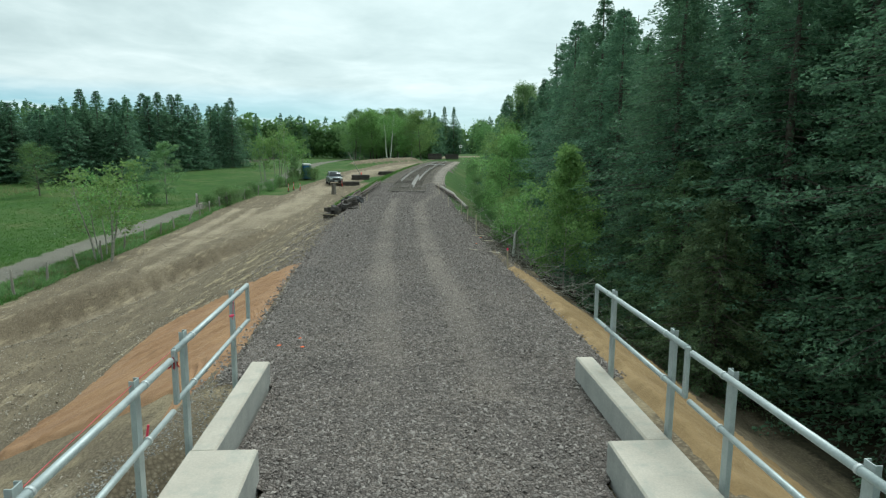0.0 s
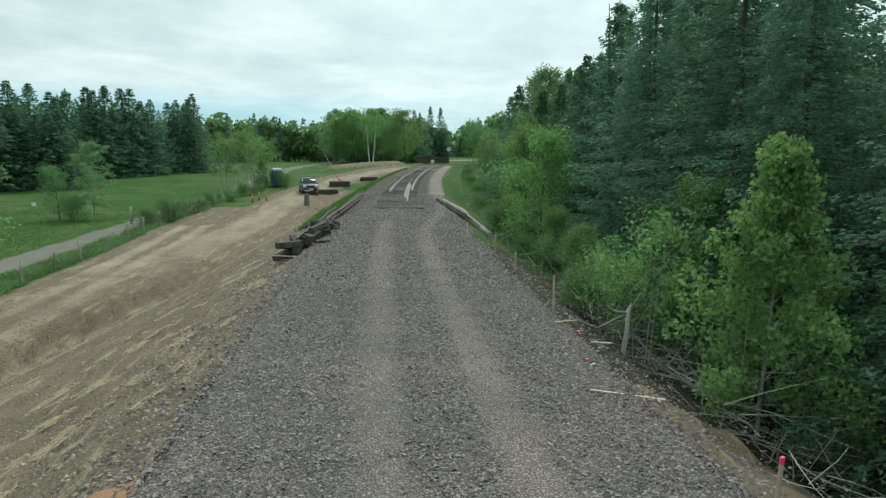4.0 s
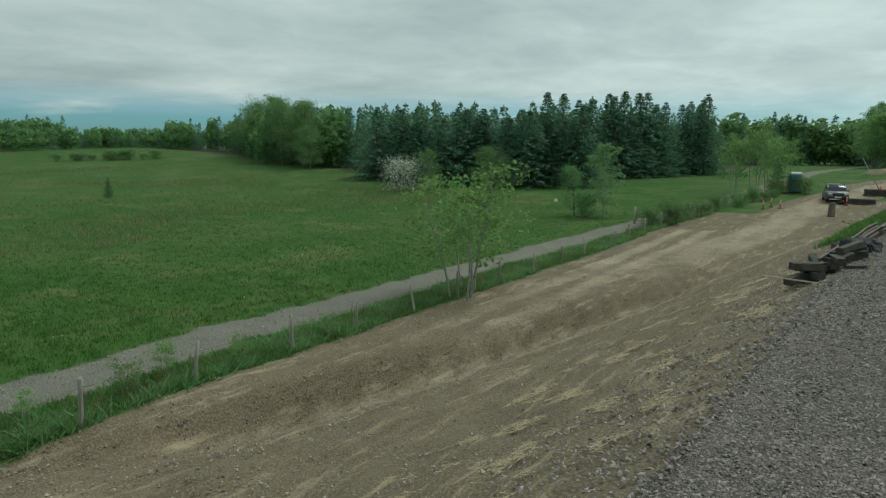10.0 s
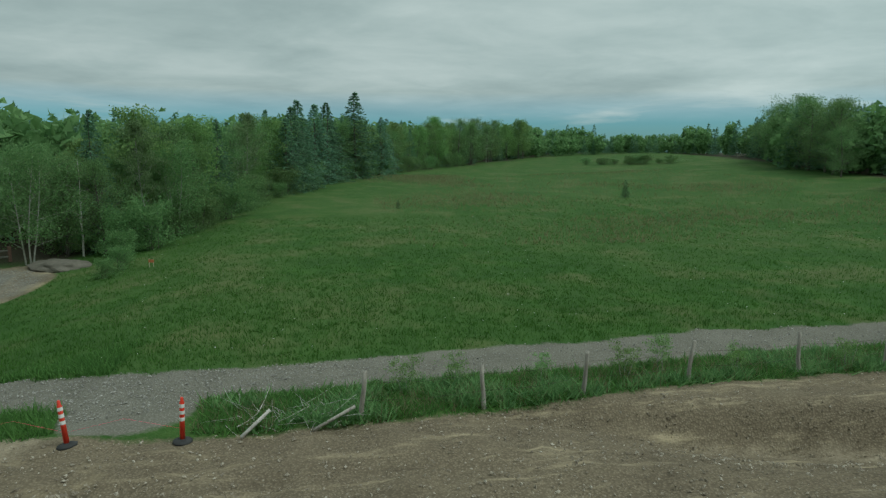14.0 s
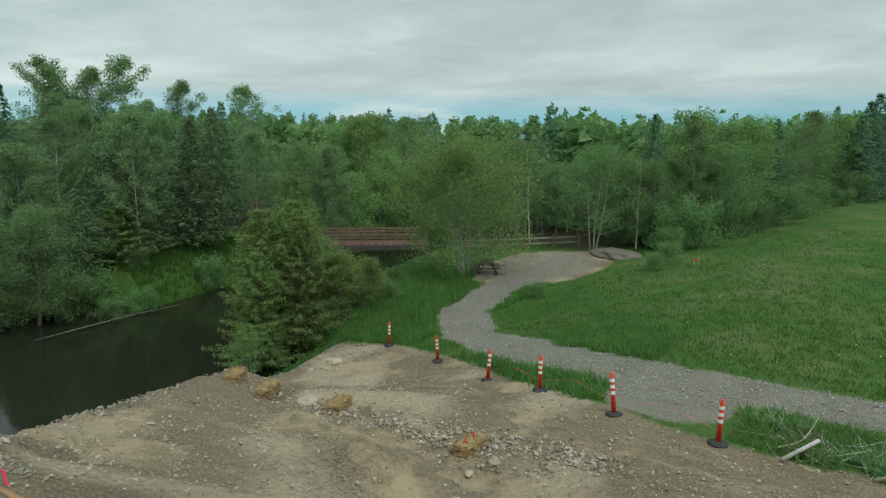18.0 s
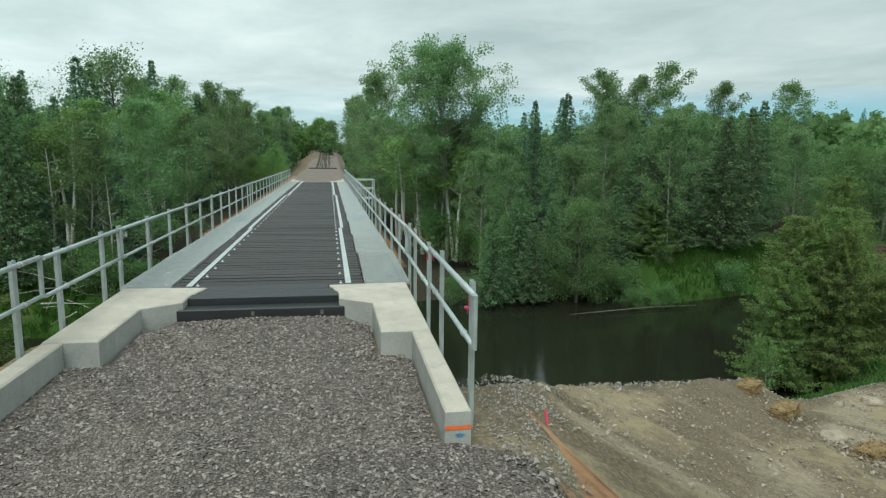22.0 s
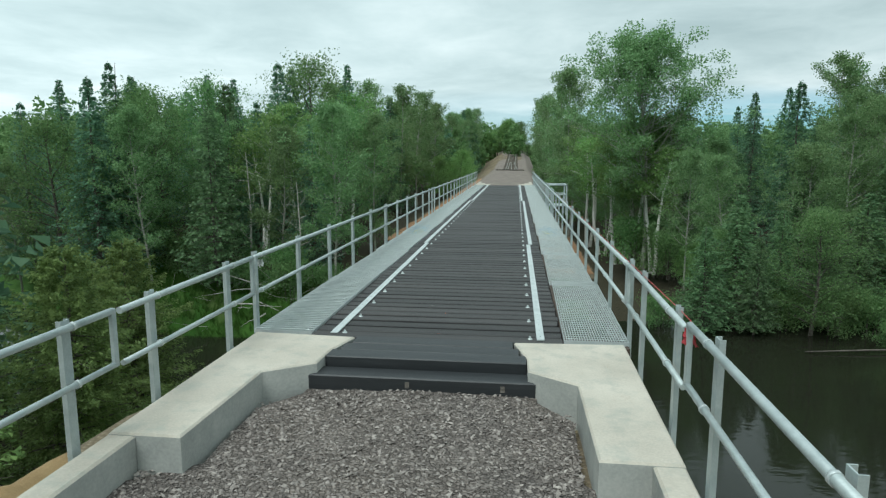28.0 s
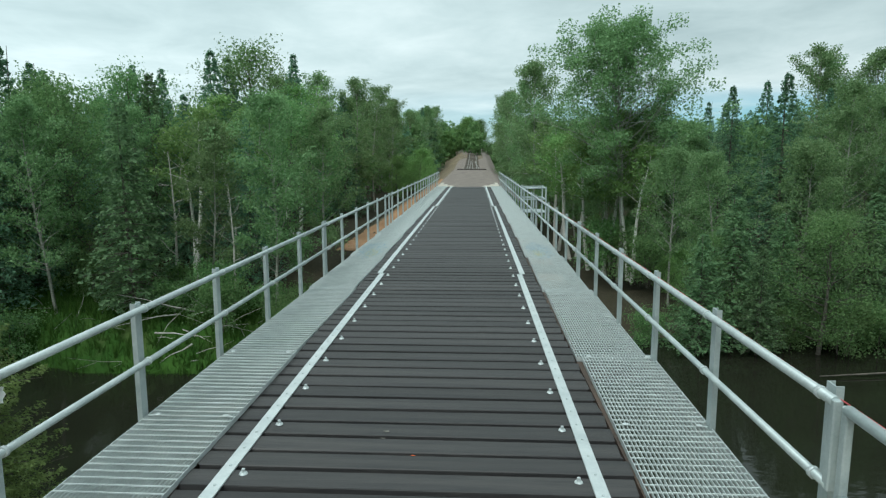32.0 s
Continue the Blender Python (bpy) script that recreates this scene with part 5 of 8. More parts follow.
POSTS = ((12.53, 1.12, -4, 5), (15.4, 1.05, 2, -3), (18.0, 1.08, 0, 3), (21.0, 1.1, 3, 4), (24.3, 1.15, -3, 2), (27.0, 1.0, 2, -4), (30.2, 1.1, 12, 4), (33.1, 1.05, 3, -3), (36.3, 1.1, -4, 6), (39.8, 1.05, 3, 3), (43.0, 1.1, 24, -6), (46.2, 1.1, -7, 3), (50.0, 1.1, 20, 8), (53.5, 1.1, 2, 2), (57.0, 1.1, -3, 3), (60.5, 1.1, 2, 0), (64.2, 1.1, 3, -3), (68.0, 1.1, -2, 2), (72.0, 1.1, 3, 3), (76.5, 1.1, 0, 2), (81.0, 1.1, 2, 0))
for k, (y, h, lean, lean2) in enumerate(POSTS):
    x = fence_x(y)
    tagged(part("fence_post", fence_post(k, h), WOOD_GREY, at=pose(x, y, ground_z(x, y), lean, lean2, k * 40)), "weathered grey wooden fence post, leaning, in rough grass", "fence post", group="field fence posts")
for k, (a, b) in enumerate(zip(POSTS, POSTS[1:])):
    for z in (0.45, 0.85):
        xa, xb = fence_x(a[0]), fence_x(b[0])
        mid = ((xa + xb) / 2, (a[0] + b[0]) / 2, (ground_z(xa, a[0]) + ground_z(xb, b[0])) / 2 + z - 0.07)
        tagged(part("fence_wire", tube([(xa, a[0], ground_z(xa, a[0]) + z), mid, (xb, b[0], ground_z(xb, b[0]) + z)], 0.0035, 4), STEEL_DARK), "slack rusty fence wire", "wire", group="fence wires")
# a broken pole and a brace at the fence's near end
tagged(part("fallen_post", tube([(-14.15, 10.05, -3.2), (-14.6, 10.6, -2.84)], [0.042, 0.036], 8), BARK_DEAD), "bleached broken post leaning in the weeds", "post")
tagged(part("fence_brace", tube([(-14.2, 11.5, -3.2), (-14.45, 12.4, -2.85)], 0.036, 7), WOOD_GREY), "grey wooden brace against the last fence post", "brace")


# delineator markers
def marker():
    root = thing("delineator_post", "red-orange delineator post, white bands, black rubber base", "traffic marker", group="delineator posts")
    bm = tube([(0, 0, 0.05), (0, 0, 0.84), (0, 0, 0.88), (0, 0, 0.93), (0, 0, 0.95)], [0.052, 0.046, 0.03, 0.03, 0.02], 12)
    part("tube", bm, ORANGE, root)
    for z in (0.46, 0.60, 0.74):
        part("band", tube([(0, 0, z), (0, 0, z + 0.075)], 0.051, 12, False), REFLECT, root, "white reflective band")
    bm = tube([(0, 0, 0), (0, 0, 0.035), (0, 0, 0.075)], [0.20, 0.19, 0.075], 10)
    part("base", bm, RUBBER, root, "black rubber base")
    return root


MARKERS = ((-14.26, 8.9, -2, 1), (-14.5, 6.7, 4, -6), (-15.8, 4.25, 1, 1), (-16.72, 2.09, -2, 4), (-18.9, -1.3, 3, -5), (-20.35, -4.8, 1, 1), (-10.6, 75.2, 0, 0), (-10.2, 77.0, 1, 0), (-9.3, 75.8, 0, 1), (-4.5, 80.6, 2, 0))
first_marker = marker()
for k, (x, y, a, b) in enumerate(MARKERS):
    m = pose(x, y, ground_z(x, y) + 0.015, a, b, 37 * k)
    if k == 0:
        first_marker.matrix_basis = m
    else:
        copy_thing(first_marker, m)
tape = [(-14.26, 8.9), (-14.5, 6.7), (-15.8, 4.25), (-16.72, 2.09)]
for a, b in zip(tape, tape[1:]):
    mid = ((a[0] + b[0]) / 2, (a[1] + b[1]) / 2, (ground_z(*a) + ground_z(*b)) / 2 + 0.55)
    tagged(part("barrier_line", tube([(*a, ground_z(*a) + 0.3), mid, (*b, ground_z(*b) + 0.3)], 0.0025, 4), PINK), "thin pink line strung between delineator posts", "cord", group="barrier lines")


# straw bales
def bale(seed):
    rnd = random.Random(seed)
    root = thing("straw_bale", "weathered golden straw bale on muddy gravel", "straw bale", group="straw bales")
    bm = box(-0.47, 0.47, -0.23, 0.23, 0, 0.36, 0.05)
    bmesh.ops.subdivide_edges(bm, edges=bm.edges[:], cuts=3, use_grid_fill=True)
    for v in bm.verts:
        v.co += Vector((rnd.uniform(-1, 1), rnd.uniform(-1, 1), rnd.uniform(-1, 1))) * 0.028
    part("body", bm, STRAW, root)
    n = 700
    g = np.random.default_rng(seed)
    c = g.uniform((-0.48, -0.24, 0.02), (0.48, 0.24, 0.38), (n, 3))
    face = g.integers(0, 5, n)
    c[face == 0, 0], c[face == 1, 0], c[face == 2, 1], c[face == 3, 1], c[face == 4, 2] = 0.48, -0.48, 0.24, -0.24, 0.37
    d = g.normal(size=(n, 3)) * (0.10, 0.07, 0.05)
    w = g.normal(size=(n, 3)) * 0.006
    V = np.stack([c - d - w, c - d + w, c + d], 1).reshape(-1, 3)
    part("loose_straw", fast_mesh("loose_straw", V, np.arange(3 * n).reshape(-1, 3)), STRAW, root)
    for x in (-0.2, 0.2):
        part("twine", tube([(x, -0.245, 0.0), (x, -0.245, 0.375), (x, 0.245, 0.375), (x, 0.245, 0.0)], 0.005, 5), STRAW, root)
        if seed == 63:
            part("stake", box(x - 0.017, x + 0.017, -0.02, 0.015, 0.1, 0.52), ORANGE, root, "orange-tipped wooden stake")
    return root


for k, (x, y, turn, lift) in enumerate(((-10.55, -1.34, 40, 0), (-10.36, 0.1, 35, 0), (-10.83, 1.87, 25, 0), (-11.25, 5.03, 5, 0))):
    b = bale(60 + k)
    b.matrix_basis = pose(x, y, ground_z(x, y) - 0.03, 2, -3, turn) @ Matrix.Diagonal((0.82, 0.74, 0.62, 1))
# boulders and puddle
for k, (x, y, s) in enumerate(((-10.55, 1.24, 0.27), (-11.03, 5.71, 0.17), (-17.4, -4.9, 0.34), (-10.4, 5.55, 0.10), (-16.2, -4.9, 0.2))):
    tagged(part("boulder", rough_stone(80 + k, s, 0.62, 3), STONE, at=pose(x, y, ground_z(x, y) + s * 0.22, 0, 0, 60 * k)), "rounded buff field boulder on the gravel", "boulder", group="boulders")
bm = bmesh.new()
ring = [bm.verts.new((math.cos(a) * 0.5 * (1 + 0.25 * math.sin(3 * a)), math.sin(a) * 0.17 * (1 + 0.2 * math.cos(2 * a)), 0)) for a in np.arange(0, math.tau, 0.3)]
bm.faces.new(ring)
MUD = mat("muddy_water", (0.10, 0.068, 0.038), (0.15, 0.10, 0.06), 0.55, 2, 12, 0.05)
tagged(part("puddle", bm, MUD, at=pose(-10.8, 2.64, ground_z(-10.8, 2.64) + 0.05, 0, 0, 35)), "shallow muddy puddle in the gravel", "puddle")
tagged(part("survey_stake", box(-0.014, 0.014, -0.009, 0.009, -0.2, 0.17, 0.003), PINK, at=pose(-3.5, 4.85, ground_z(-3.5, 4.85), 6, 8, 30)), "short stake sprayed bright pink beside the wing wall", "stake")


# ---- the parked vehicle ----
def suv(x, y, turn):
    root = thing("parked_suv", "dark blue-grey sport utility vehicle parked on the dirt road", "car", at=pose(x, y, ground_z(x, y), -1, 0, turn))

    def shell(stations, material, name, bevel=0.05):
        """Loft of cross sections (y, half width low, half width high, z low, z high)."""
        bm = bmesh.new()
        rings = [[bm.verts.new(p) for p in ((-a, yy, z0), (a, yy, z0), (a, yy, (z0 + z1) / 2 + 0.05), (b, yy, z1), (-b, yy, z1), (-a, yy, (z0 + z1) / 2 + 0.05))] for yy, a, b, z0, z1 in stations]
        for r0, r1 in zip(rings, rings[1:]):
            for k in range(6):
                bm.faces.new((r0[k], r0[(k + 1) % 6], r1[(k + 1) % 6], r1[k]))
        bm.faces.new(rings[0][::-1])
        bm.faces.new(rings[-1])
        bmesh.ops.recalc_face_normals(bm, faces=bm.faces[:])
        bmesh.ops.bevel(bm, geom=bm.edges[:], offset=bevel, segments=2, affect="EDGES")
        for f in bm.faces:
            f.smooth = True
        return part(name, bm, material, root)

    shell([(-2.28, 0.80, 0.74, 0.45, 0.92), (-2.1, 0.90, 0.80, 0.36, 1.0), (-1.2, 0.93, 0.86, 0.34, 1.08), (0.5, 0.94, 0.88, 0.34, 1.08), (2.0, 0.93, 0.86, 0.36, 1.06), (2.3, 0.86, 0.80, 0.42, 1.0)], CAR_PAINT, "body")
    shell([(-1.15, 0.80, 0.76, 1.02, 1.10), (-0.45, 0.82, 0.66, 1.02, 1.66), (1.5, 0.82, 0.66, 1.02, 1.68), (2.15, 0.80, 0.66, 1.02, 1.25)], CAR_GLASS, "greenhouse", 0.03)
    part("roof", box(-0.66, 0.66, -0.4, 1.55, 1.655, 1.72, 0.03), CAR_PAINT, root)
    for sx in (-1, 1):
        part("roof_rail", tube([(sx * 0.6, -0.2, 1.72), (sx * 0.6, -0.1, 1.77), (sx * 0.6, 1.3, 1.77), (sx * 0.6, 1.4, 1.72)], 0.018, 6), CAR_DARK, root)
        part("pillar", tube([(sx * 0.84, -1.1, 1.06), (sx * 0.69, -0.42, 1.66)], 0.035, 6), CAR_PAINT, root)
        part("mirror", box(sx * 1.0 - 0.09, sx * 1.0 + 0.09, -0.85, -0.72, 1.05, 1.2, 0.03), CAR_PAINT, root)
        part("headlight", box(sx * 0.66 - 0.17, sx * 0.66 + 0.17, -2.31, -2.2, 0.76, 0.92, 0.03), LAMP_GLASS, root, "clear headlight")
        for yy in (-1.42, 1.42):
            tyre = bmesh.new()
            bmesh.ops.create_cone(tyre, cap_ends=True, segments=20, radius1=0.36, radius2=0.36, depth=0.24, matrix=Matrix.Translation((sx * 0.84, yy, 0.36)) @ pose(0, 0, 0, 0, 90, 0))
            bmesh.ops.bevel(tyre, geom=tyre.edges[:], offset=0.03, segments=1, affect="EDGES")
            wheel = part("wheel", tyre, RUBBER, root)
            hub = bmesh.new()
            bmesh.ops.create_cone(hub, cap_ends=True, segments=14, radius1=0.2, radius2=0.17, depth=0.26, matrix=Matrix.Translation((sx * 0.84, yy, 0.36)) @ pose(0, 0, 0, 0, 90 * sx, 0))
            part("rim", hub, GALV, wheel)
    part("grille", box(-0.46, 0.46, -2.325, -2.2, 0.66, 0.90, 0.02), CAR_DARK, root)
    part("bumper", box(-0.84, 0.84, -2.36, -2.15, 0.40, 0.60, 0.05), CAR_DARK, root)
    part("plate", box(-0.26, 0.26, -2.372, -2.355, 0.47, 0.57), WHITE_PAINT, root, "blank white plate")
    part("windscreen_wiper", tube([(-0.5, -1.12, 1.08), (0.1, -0.95, 1.22)], 0.012, 5), CAR_DARK, root)
    return root


suv(-5.65, 83.6, 10)


# portable toilet, leaning pole, timber posts
cabin = thing("portable_toilet", "blue plastic portable toilet behind roadside shrubs", "portable toilet", at=pose(-9.9, 90.2, ground_z(-9.9, 90.2), 0, 0, 15))
part("walls", box(-0.55, 0.55, -0.55, 0.55, 0.1, 2.0, 0.03), BLUE_PLASTIC, cabin)
part("base", box(-0.6, 0.6, -0.6, 0.6, 0, 0.12, 0.02), RUBBER, cabin)
bm = box(-0.58, 0.58, -0.58, 0.58, 2.0, 2.28, 0.1)
part("roof", bm, WHITE_PAINT, cabin, "domed translucent white roof")
door = part("door", box(-0.36, 0.36, -0.575, -0.55, 0.2, 1.9, 0.008), BLUE_PLASTIC, cabin)
part("vent", box(-0.2, 0.2, -0.582, -0.576, 1.65, 1.75), RUBBER, door)
part("latch", box(0.24, 0.30, -0.59, -0.576, 1.0, 1.1), GALV, door)

boom = thing("leaning_boom", "long pole leaning from an orange-footed stand by the road", "pole", at=pose(-2.2, 90.8, ground_z(-2.2, 90.8)))
part("pole", tube([(0, 0, 0.4), (-1.0, 0.4, 2.2), (-1.9, 0.8, 3.9)], [0.05, 0.04, 0.03], 7), WOOD_GREY, boom)
part("stand", tube([(0.05, 0, 0), (0, 0, 1.0)], [0.16, 0.07], 8), ORANGE, boom)
for k, (dx, h, lean) in enumerate(((0, 1.1, 3), (0.28, 1.15, -2))):
    x, y = -5.25 + dx, 72.8 + 0.1 * k
    tagged(part("timber_bollard", box(-0.14, 0.14, -0.11, 0.11, -0.3, h, 0.015), TIMBER_GREY, at=pose(x, y, ground_z(x, y), lean, lean, 10)), "short upright weathered timber bollard on the dirt", "bollard", group="timber bollards")
for k, (x, y, turn) in enumerate(((-3.6, 68.2, 60), (-3.2, 69.4, 20), (-4.1, 70.0, 100), (-3.0, 66.5, 45))):
    tagged(part("debris_board", box(-0.5, 0.5, -0.08, 0.08, 0, 0.05, 0.008), TIMBER_GREY, at=pose(x, y, ground_z(x, y) + 0.02, 3, 4, turn)), "grey scrap of timber on the bank", "board", group="scrap boards")

# field gate
gate = thing("farm_gate", "rusty five-bar farm gate across the path verge", "gate", at=pose(-17.7, 61.6, ground_z(-17.7, 61.6), 0, 0, 26))
for x in (0, 2.9):
    part("gate_post", tube([(x, 0, -0.3), (x, 0, 1.35)], 0.09, 8), WOOD_GREY, gate)
for z in (0.25, 0.45, 0.65, 0.85, 1.1):
    part("bar", tube([(0.1, 0, z), (2.8, 0, z)], 0.022, 6), RUST, gate)
for x in (0.12, 1.45, 2.78):
    part("upright", tube([(x, 0, 0.22), (x, 0, 1.13)], 0.022, 6), RUST, gate)

sign = thing("field_sign", "small blank white sign on a thin post in the field", "sign", at=pose(-28.4, 69.8, ground_z(-28.4, 69.8), 0, 0, -20))
part("post", box(-0.03, 0.03, -0.02, 0.02, -0.3, 0.75), WOOD_GREY, sign)
part("board", box(-0.24, 0.24, -0.035, -0.022, 0.42, 0.75), WHITE_PAINT, sign)
sign = thing("road_sign", "small white and black square sign beside the crossing", "sign", at=pose(21.6, 160, ground_z(21.6, 160), 0, 0, 0))
part("post", box(-0.05, 0.05, -0.04, 0.04, -0.3, 2.4), WOOD_GREY, sign)
board = part("board", box(-0.38, 0.38, -0.07, -0.045, 1.5, 2.26), WHITE_PAINT, sign)
part("symbol", box(-0.18, 0.18, -0.082, -0.072, 1.7, 2.06), CAR_DARK, board)
RUST_PAINT = mat("faded_orange_board", (0.42, 0.12, 0.05), (0.55, 0.17, 0.07), 0.7, 6, 40, 0.1)
small = thing("orange_sign", "small orange board low in the meadow edge", "sign", at=pose(-39.6, 2.25, ground_z(-39.6, 2.25), 0, 0, 75))
part("board", box(-0.15, 0.15, -0.012, 0.012, 0.28, 0.44), RUST_PAINT, small)
for x in (-0.12, 0.12):
    part("leg", box(x - 0.015, x + 0.015, -0.01, 0.01, -0.2, 0.5), WOOD_PALE, small)


# ---- picnic place: table, footbridge, rail fence ----
table = thing("picnic_table", "dark brown wooden picnic table on the gravel lot", "picnic table", at=pose(-35.0, -9.2, ground_z(-35.0, -9.2), 0, 0, 35))
for k in range(5):
    part("top_plank", box(-0.9, 0.9, -0.38 + k * 0.155, -0.235 + k * 0.155, 0.72, 0.76, 0.006), TIMBER_OLD, table)
for yy in (-0.78, 0.55):
    part("bench", box(-0.9, 0.9, yy, yy + 0.24, 0.42, 0.46, 0.006), TIMBER_OLD, table)
for x in (-0.62, 0.62):
    for sgn in (-1, 1):
        part("leg", tube([(x, sgn * 0.62, 0), (x, sgn * 0.2, 0.72)], 0.045, 5), TIMBER_OLD, table)
    part("crossbeam", box(x - 0.02, x + 0.02, -0.75, 0.75, 0.36, 0.42), TIMBER_OLD, table)

foot = thing("footbridge", "red-brown timber footbridge with plank railings over the river", "footbridge", at=pose(-41.2, -18.5, -4.55, 0, 0, 41))
LENGTH = 13.2
for x in (-0.9, 0.9):
    part("beam", box(x - 0.12, x + 0.12, -LENGTH, 0, -0.42, -0.06), TIMBER_OLD, foot)
    for k in range(9):
        part("rail_post", box(x - 0.05, x + 0.05, -k * 1.6 - 0.3, -k * 1.6 - 0.2, -0.3, 1.08), WOOD_RED, foot)
    for z in (0.22, 0.46, 0.70, 0.95):
        for k in range(4):
            part("rail_plank", box(x + (0.055 if x > 0 else -0.095), x + (0.095 if x > 0 else -0.055), -3.3 * (k + 1) + 0.02, -3.3 * k - 0.02, z, z + 0.14, 0.004), WOOD_RED, foot)
plank_me = bpy.data.meshes.new("deck_plank")
bm = box(-1.0, 1.0, -0.095, 0.095, -0.06, 0.0, 0.005)
bm.to_mesh(plank_me)
bm.free()
plank_me.materials.append(WOOD_RED)
for k in range(66):
    part("deck_plank", plank_me, None, foot, at=pose(0, -0.1 - k * 0.2, 0))

rail_pts = [(-40.6, -14.6), (-42.3, -13.0), (-44.0, -11.5), (-45.8, -9.9), (-47.6, -8.6)]
for k, (x, y) in enumerate(rail_pts):
    tagged(part("rail_fence_post", box(-0.09, 0.09, -0.09, 0.09, -0.3, 1.0, 0.01), WOOD_RED, at=pose(x, y, ground_z(x, y), 0, 0, 45)), "brown square post of the rail fence by the lot", "fence post", group="rail fence posts")
for a, b in zip(rail_pts, rail_pts[1:]):
    for z in (0.35, 0.75):
        tagged(part("fence_rail", tube([(*a, ground_z(*a) + z), (*b, ground_z(*b) + z)], 0.06, 6), WOOD_GREY), "round wooden rail of the fence by the lot", "fence rail", group="fence rails")
# gravel heap at the lot's edge
bm = bmesh.new()
bmesh.ops.create_icosphere(bm, subdivisions=4, radius=1)
for v in bm.verts:
    k = 1 + 0.25 * noise.noise(v.co * 1.8)
    v.co = Vector((v.co.x * 2.1 * k, v.co.y * 1.3 * k, v.co.z * 0.5 * k))
GRAVEL_HEAP = mat("grey_gravel_heap", (0.085, 0.076, 0.06), (0.16, 0.145, 0.115), 0.95, 2, 22, 0.9)
tagged(part("gravel_mound", bm, GRAVEL_HEAP, at=pose(-44.6, -4.4, ground_z(-44.6, -4.4) + 0.05, 0, 0, 60)), "low mound of grey gravel at the lot's edge", "gravel mound")


# ---- trees ----
def leaf_cards(centres, rng, size, droop=0.0, slim=0.55, along=None):
    """A small pointed leaf or spray at every centre; along: the way each one points."""
    n = len(centres)
    d = rng.normal(size=(n, 3)) if along is None else along + rng.normal(size=(n, 3)) * 0.35
    d[:, 2] -= droop
    d /= np.linalg.norm(d, axis=1)[:, None] + 1e-9
    w = np.cross(d, rng.normal(size=(n, 3)))
    w /= np.linalg.norm(w, axis=1)[:, None] + 1e-9
    s = (size * rng.uniform(0.65, 1.5, n))[:, None]
    a, b = d * s * 0.5, w * s * slim * 0.62
    V = np.stack([centres - a, centres + a * 0.55 + b, centres + a * 0.9 - b * 0.8], 1).reshape(-1, 3)
    return V, np.arange(3 * n).reshape(-1, 3)


def tubes(lines, stout=0.05):
    """Tapered limbs joined in one array; lines: lists of (point, radius). Thin twigs have three sides."""
    V, F, base = [], [], 0
    for line in lines:
        sides = 7 if line[0][1] > stout else 4 if line[0][1] > stout * 0.4 else 3
        ang = np.arange(sides) * math.tau / sides
        pts = np.array([p for p, _ in line], float)
        rad = np.array([r for _, r in line], float)
        d = np.gradient(pts, axis=0)
        d /= np.linalg.norm(d, axis=1)[:, None] + 1e-9
        ref = np.array((0.31, 0.87, 0.12)) if abs(d[0, 2]) > 0.7 else np.array((0.1, 0.05, 1.0))
        a = np.cross(d, ref)
        a /= np.linalg.norm(a, axis=1)[:, None] + 1e-9
        b = np.cross(d, a)
        ring = pts[:, None, :] + rad[:, None, None] * (np.cos(ang)[None, :, None] * a[:, None, :] + np.sin(ang)[None, :, None] * b[:, None, :])
        V.append(ring.reshape(-1, 3))
        m = len(pts)
        i = np.arange(m - 1)[:, None] * sides
        k = np.arange(sides)[None]
        k2 = (k + 1) % sides
        F.append((np.stack([i + k, i + k2, i + sides + k2, i + sides + k], -1) + base).reshape(-1, 4))
        base += m * sides
    return np.concatenate(V), np.concatenate(F)


def bent_line(p, d, length, r0, r1, rng, wiggle=0.12, lift=0.0, n=5):
    out, p, d = [], np.array(p, float), np.array(d, float)
    for i in range(n + 1):
        k = i / n
        out.append((p.copy(), r0 + (r1 - r0) * k))
        d = d + rng.normal(size=3) * wiggle
        d[2] += lift
        d /= np.linalg.norm(d)
        p = p + d * length / n
    return out


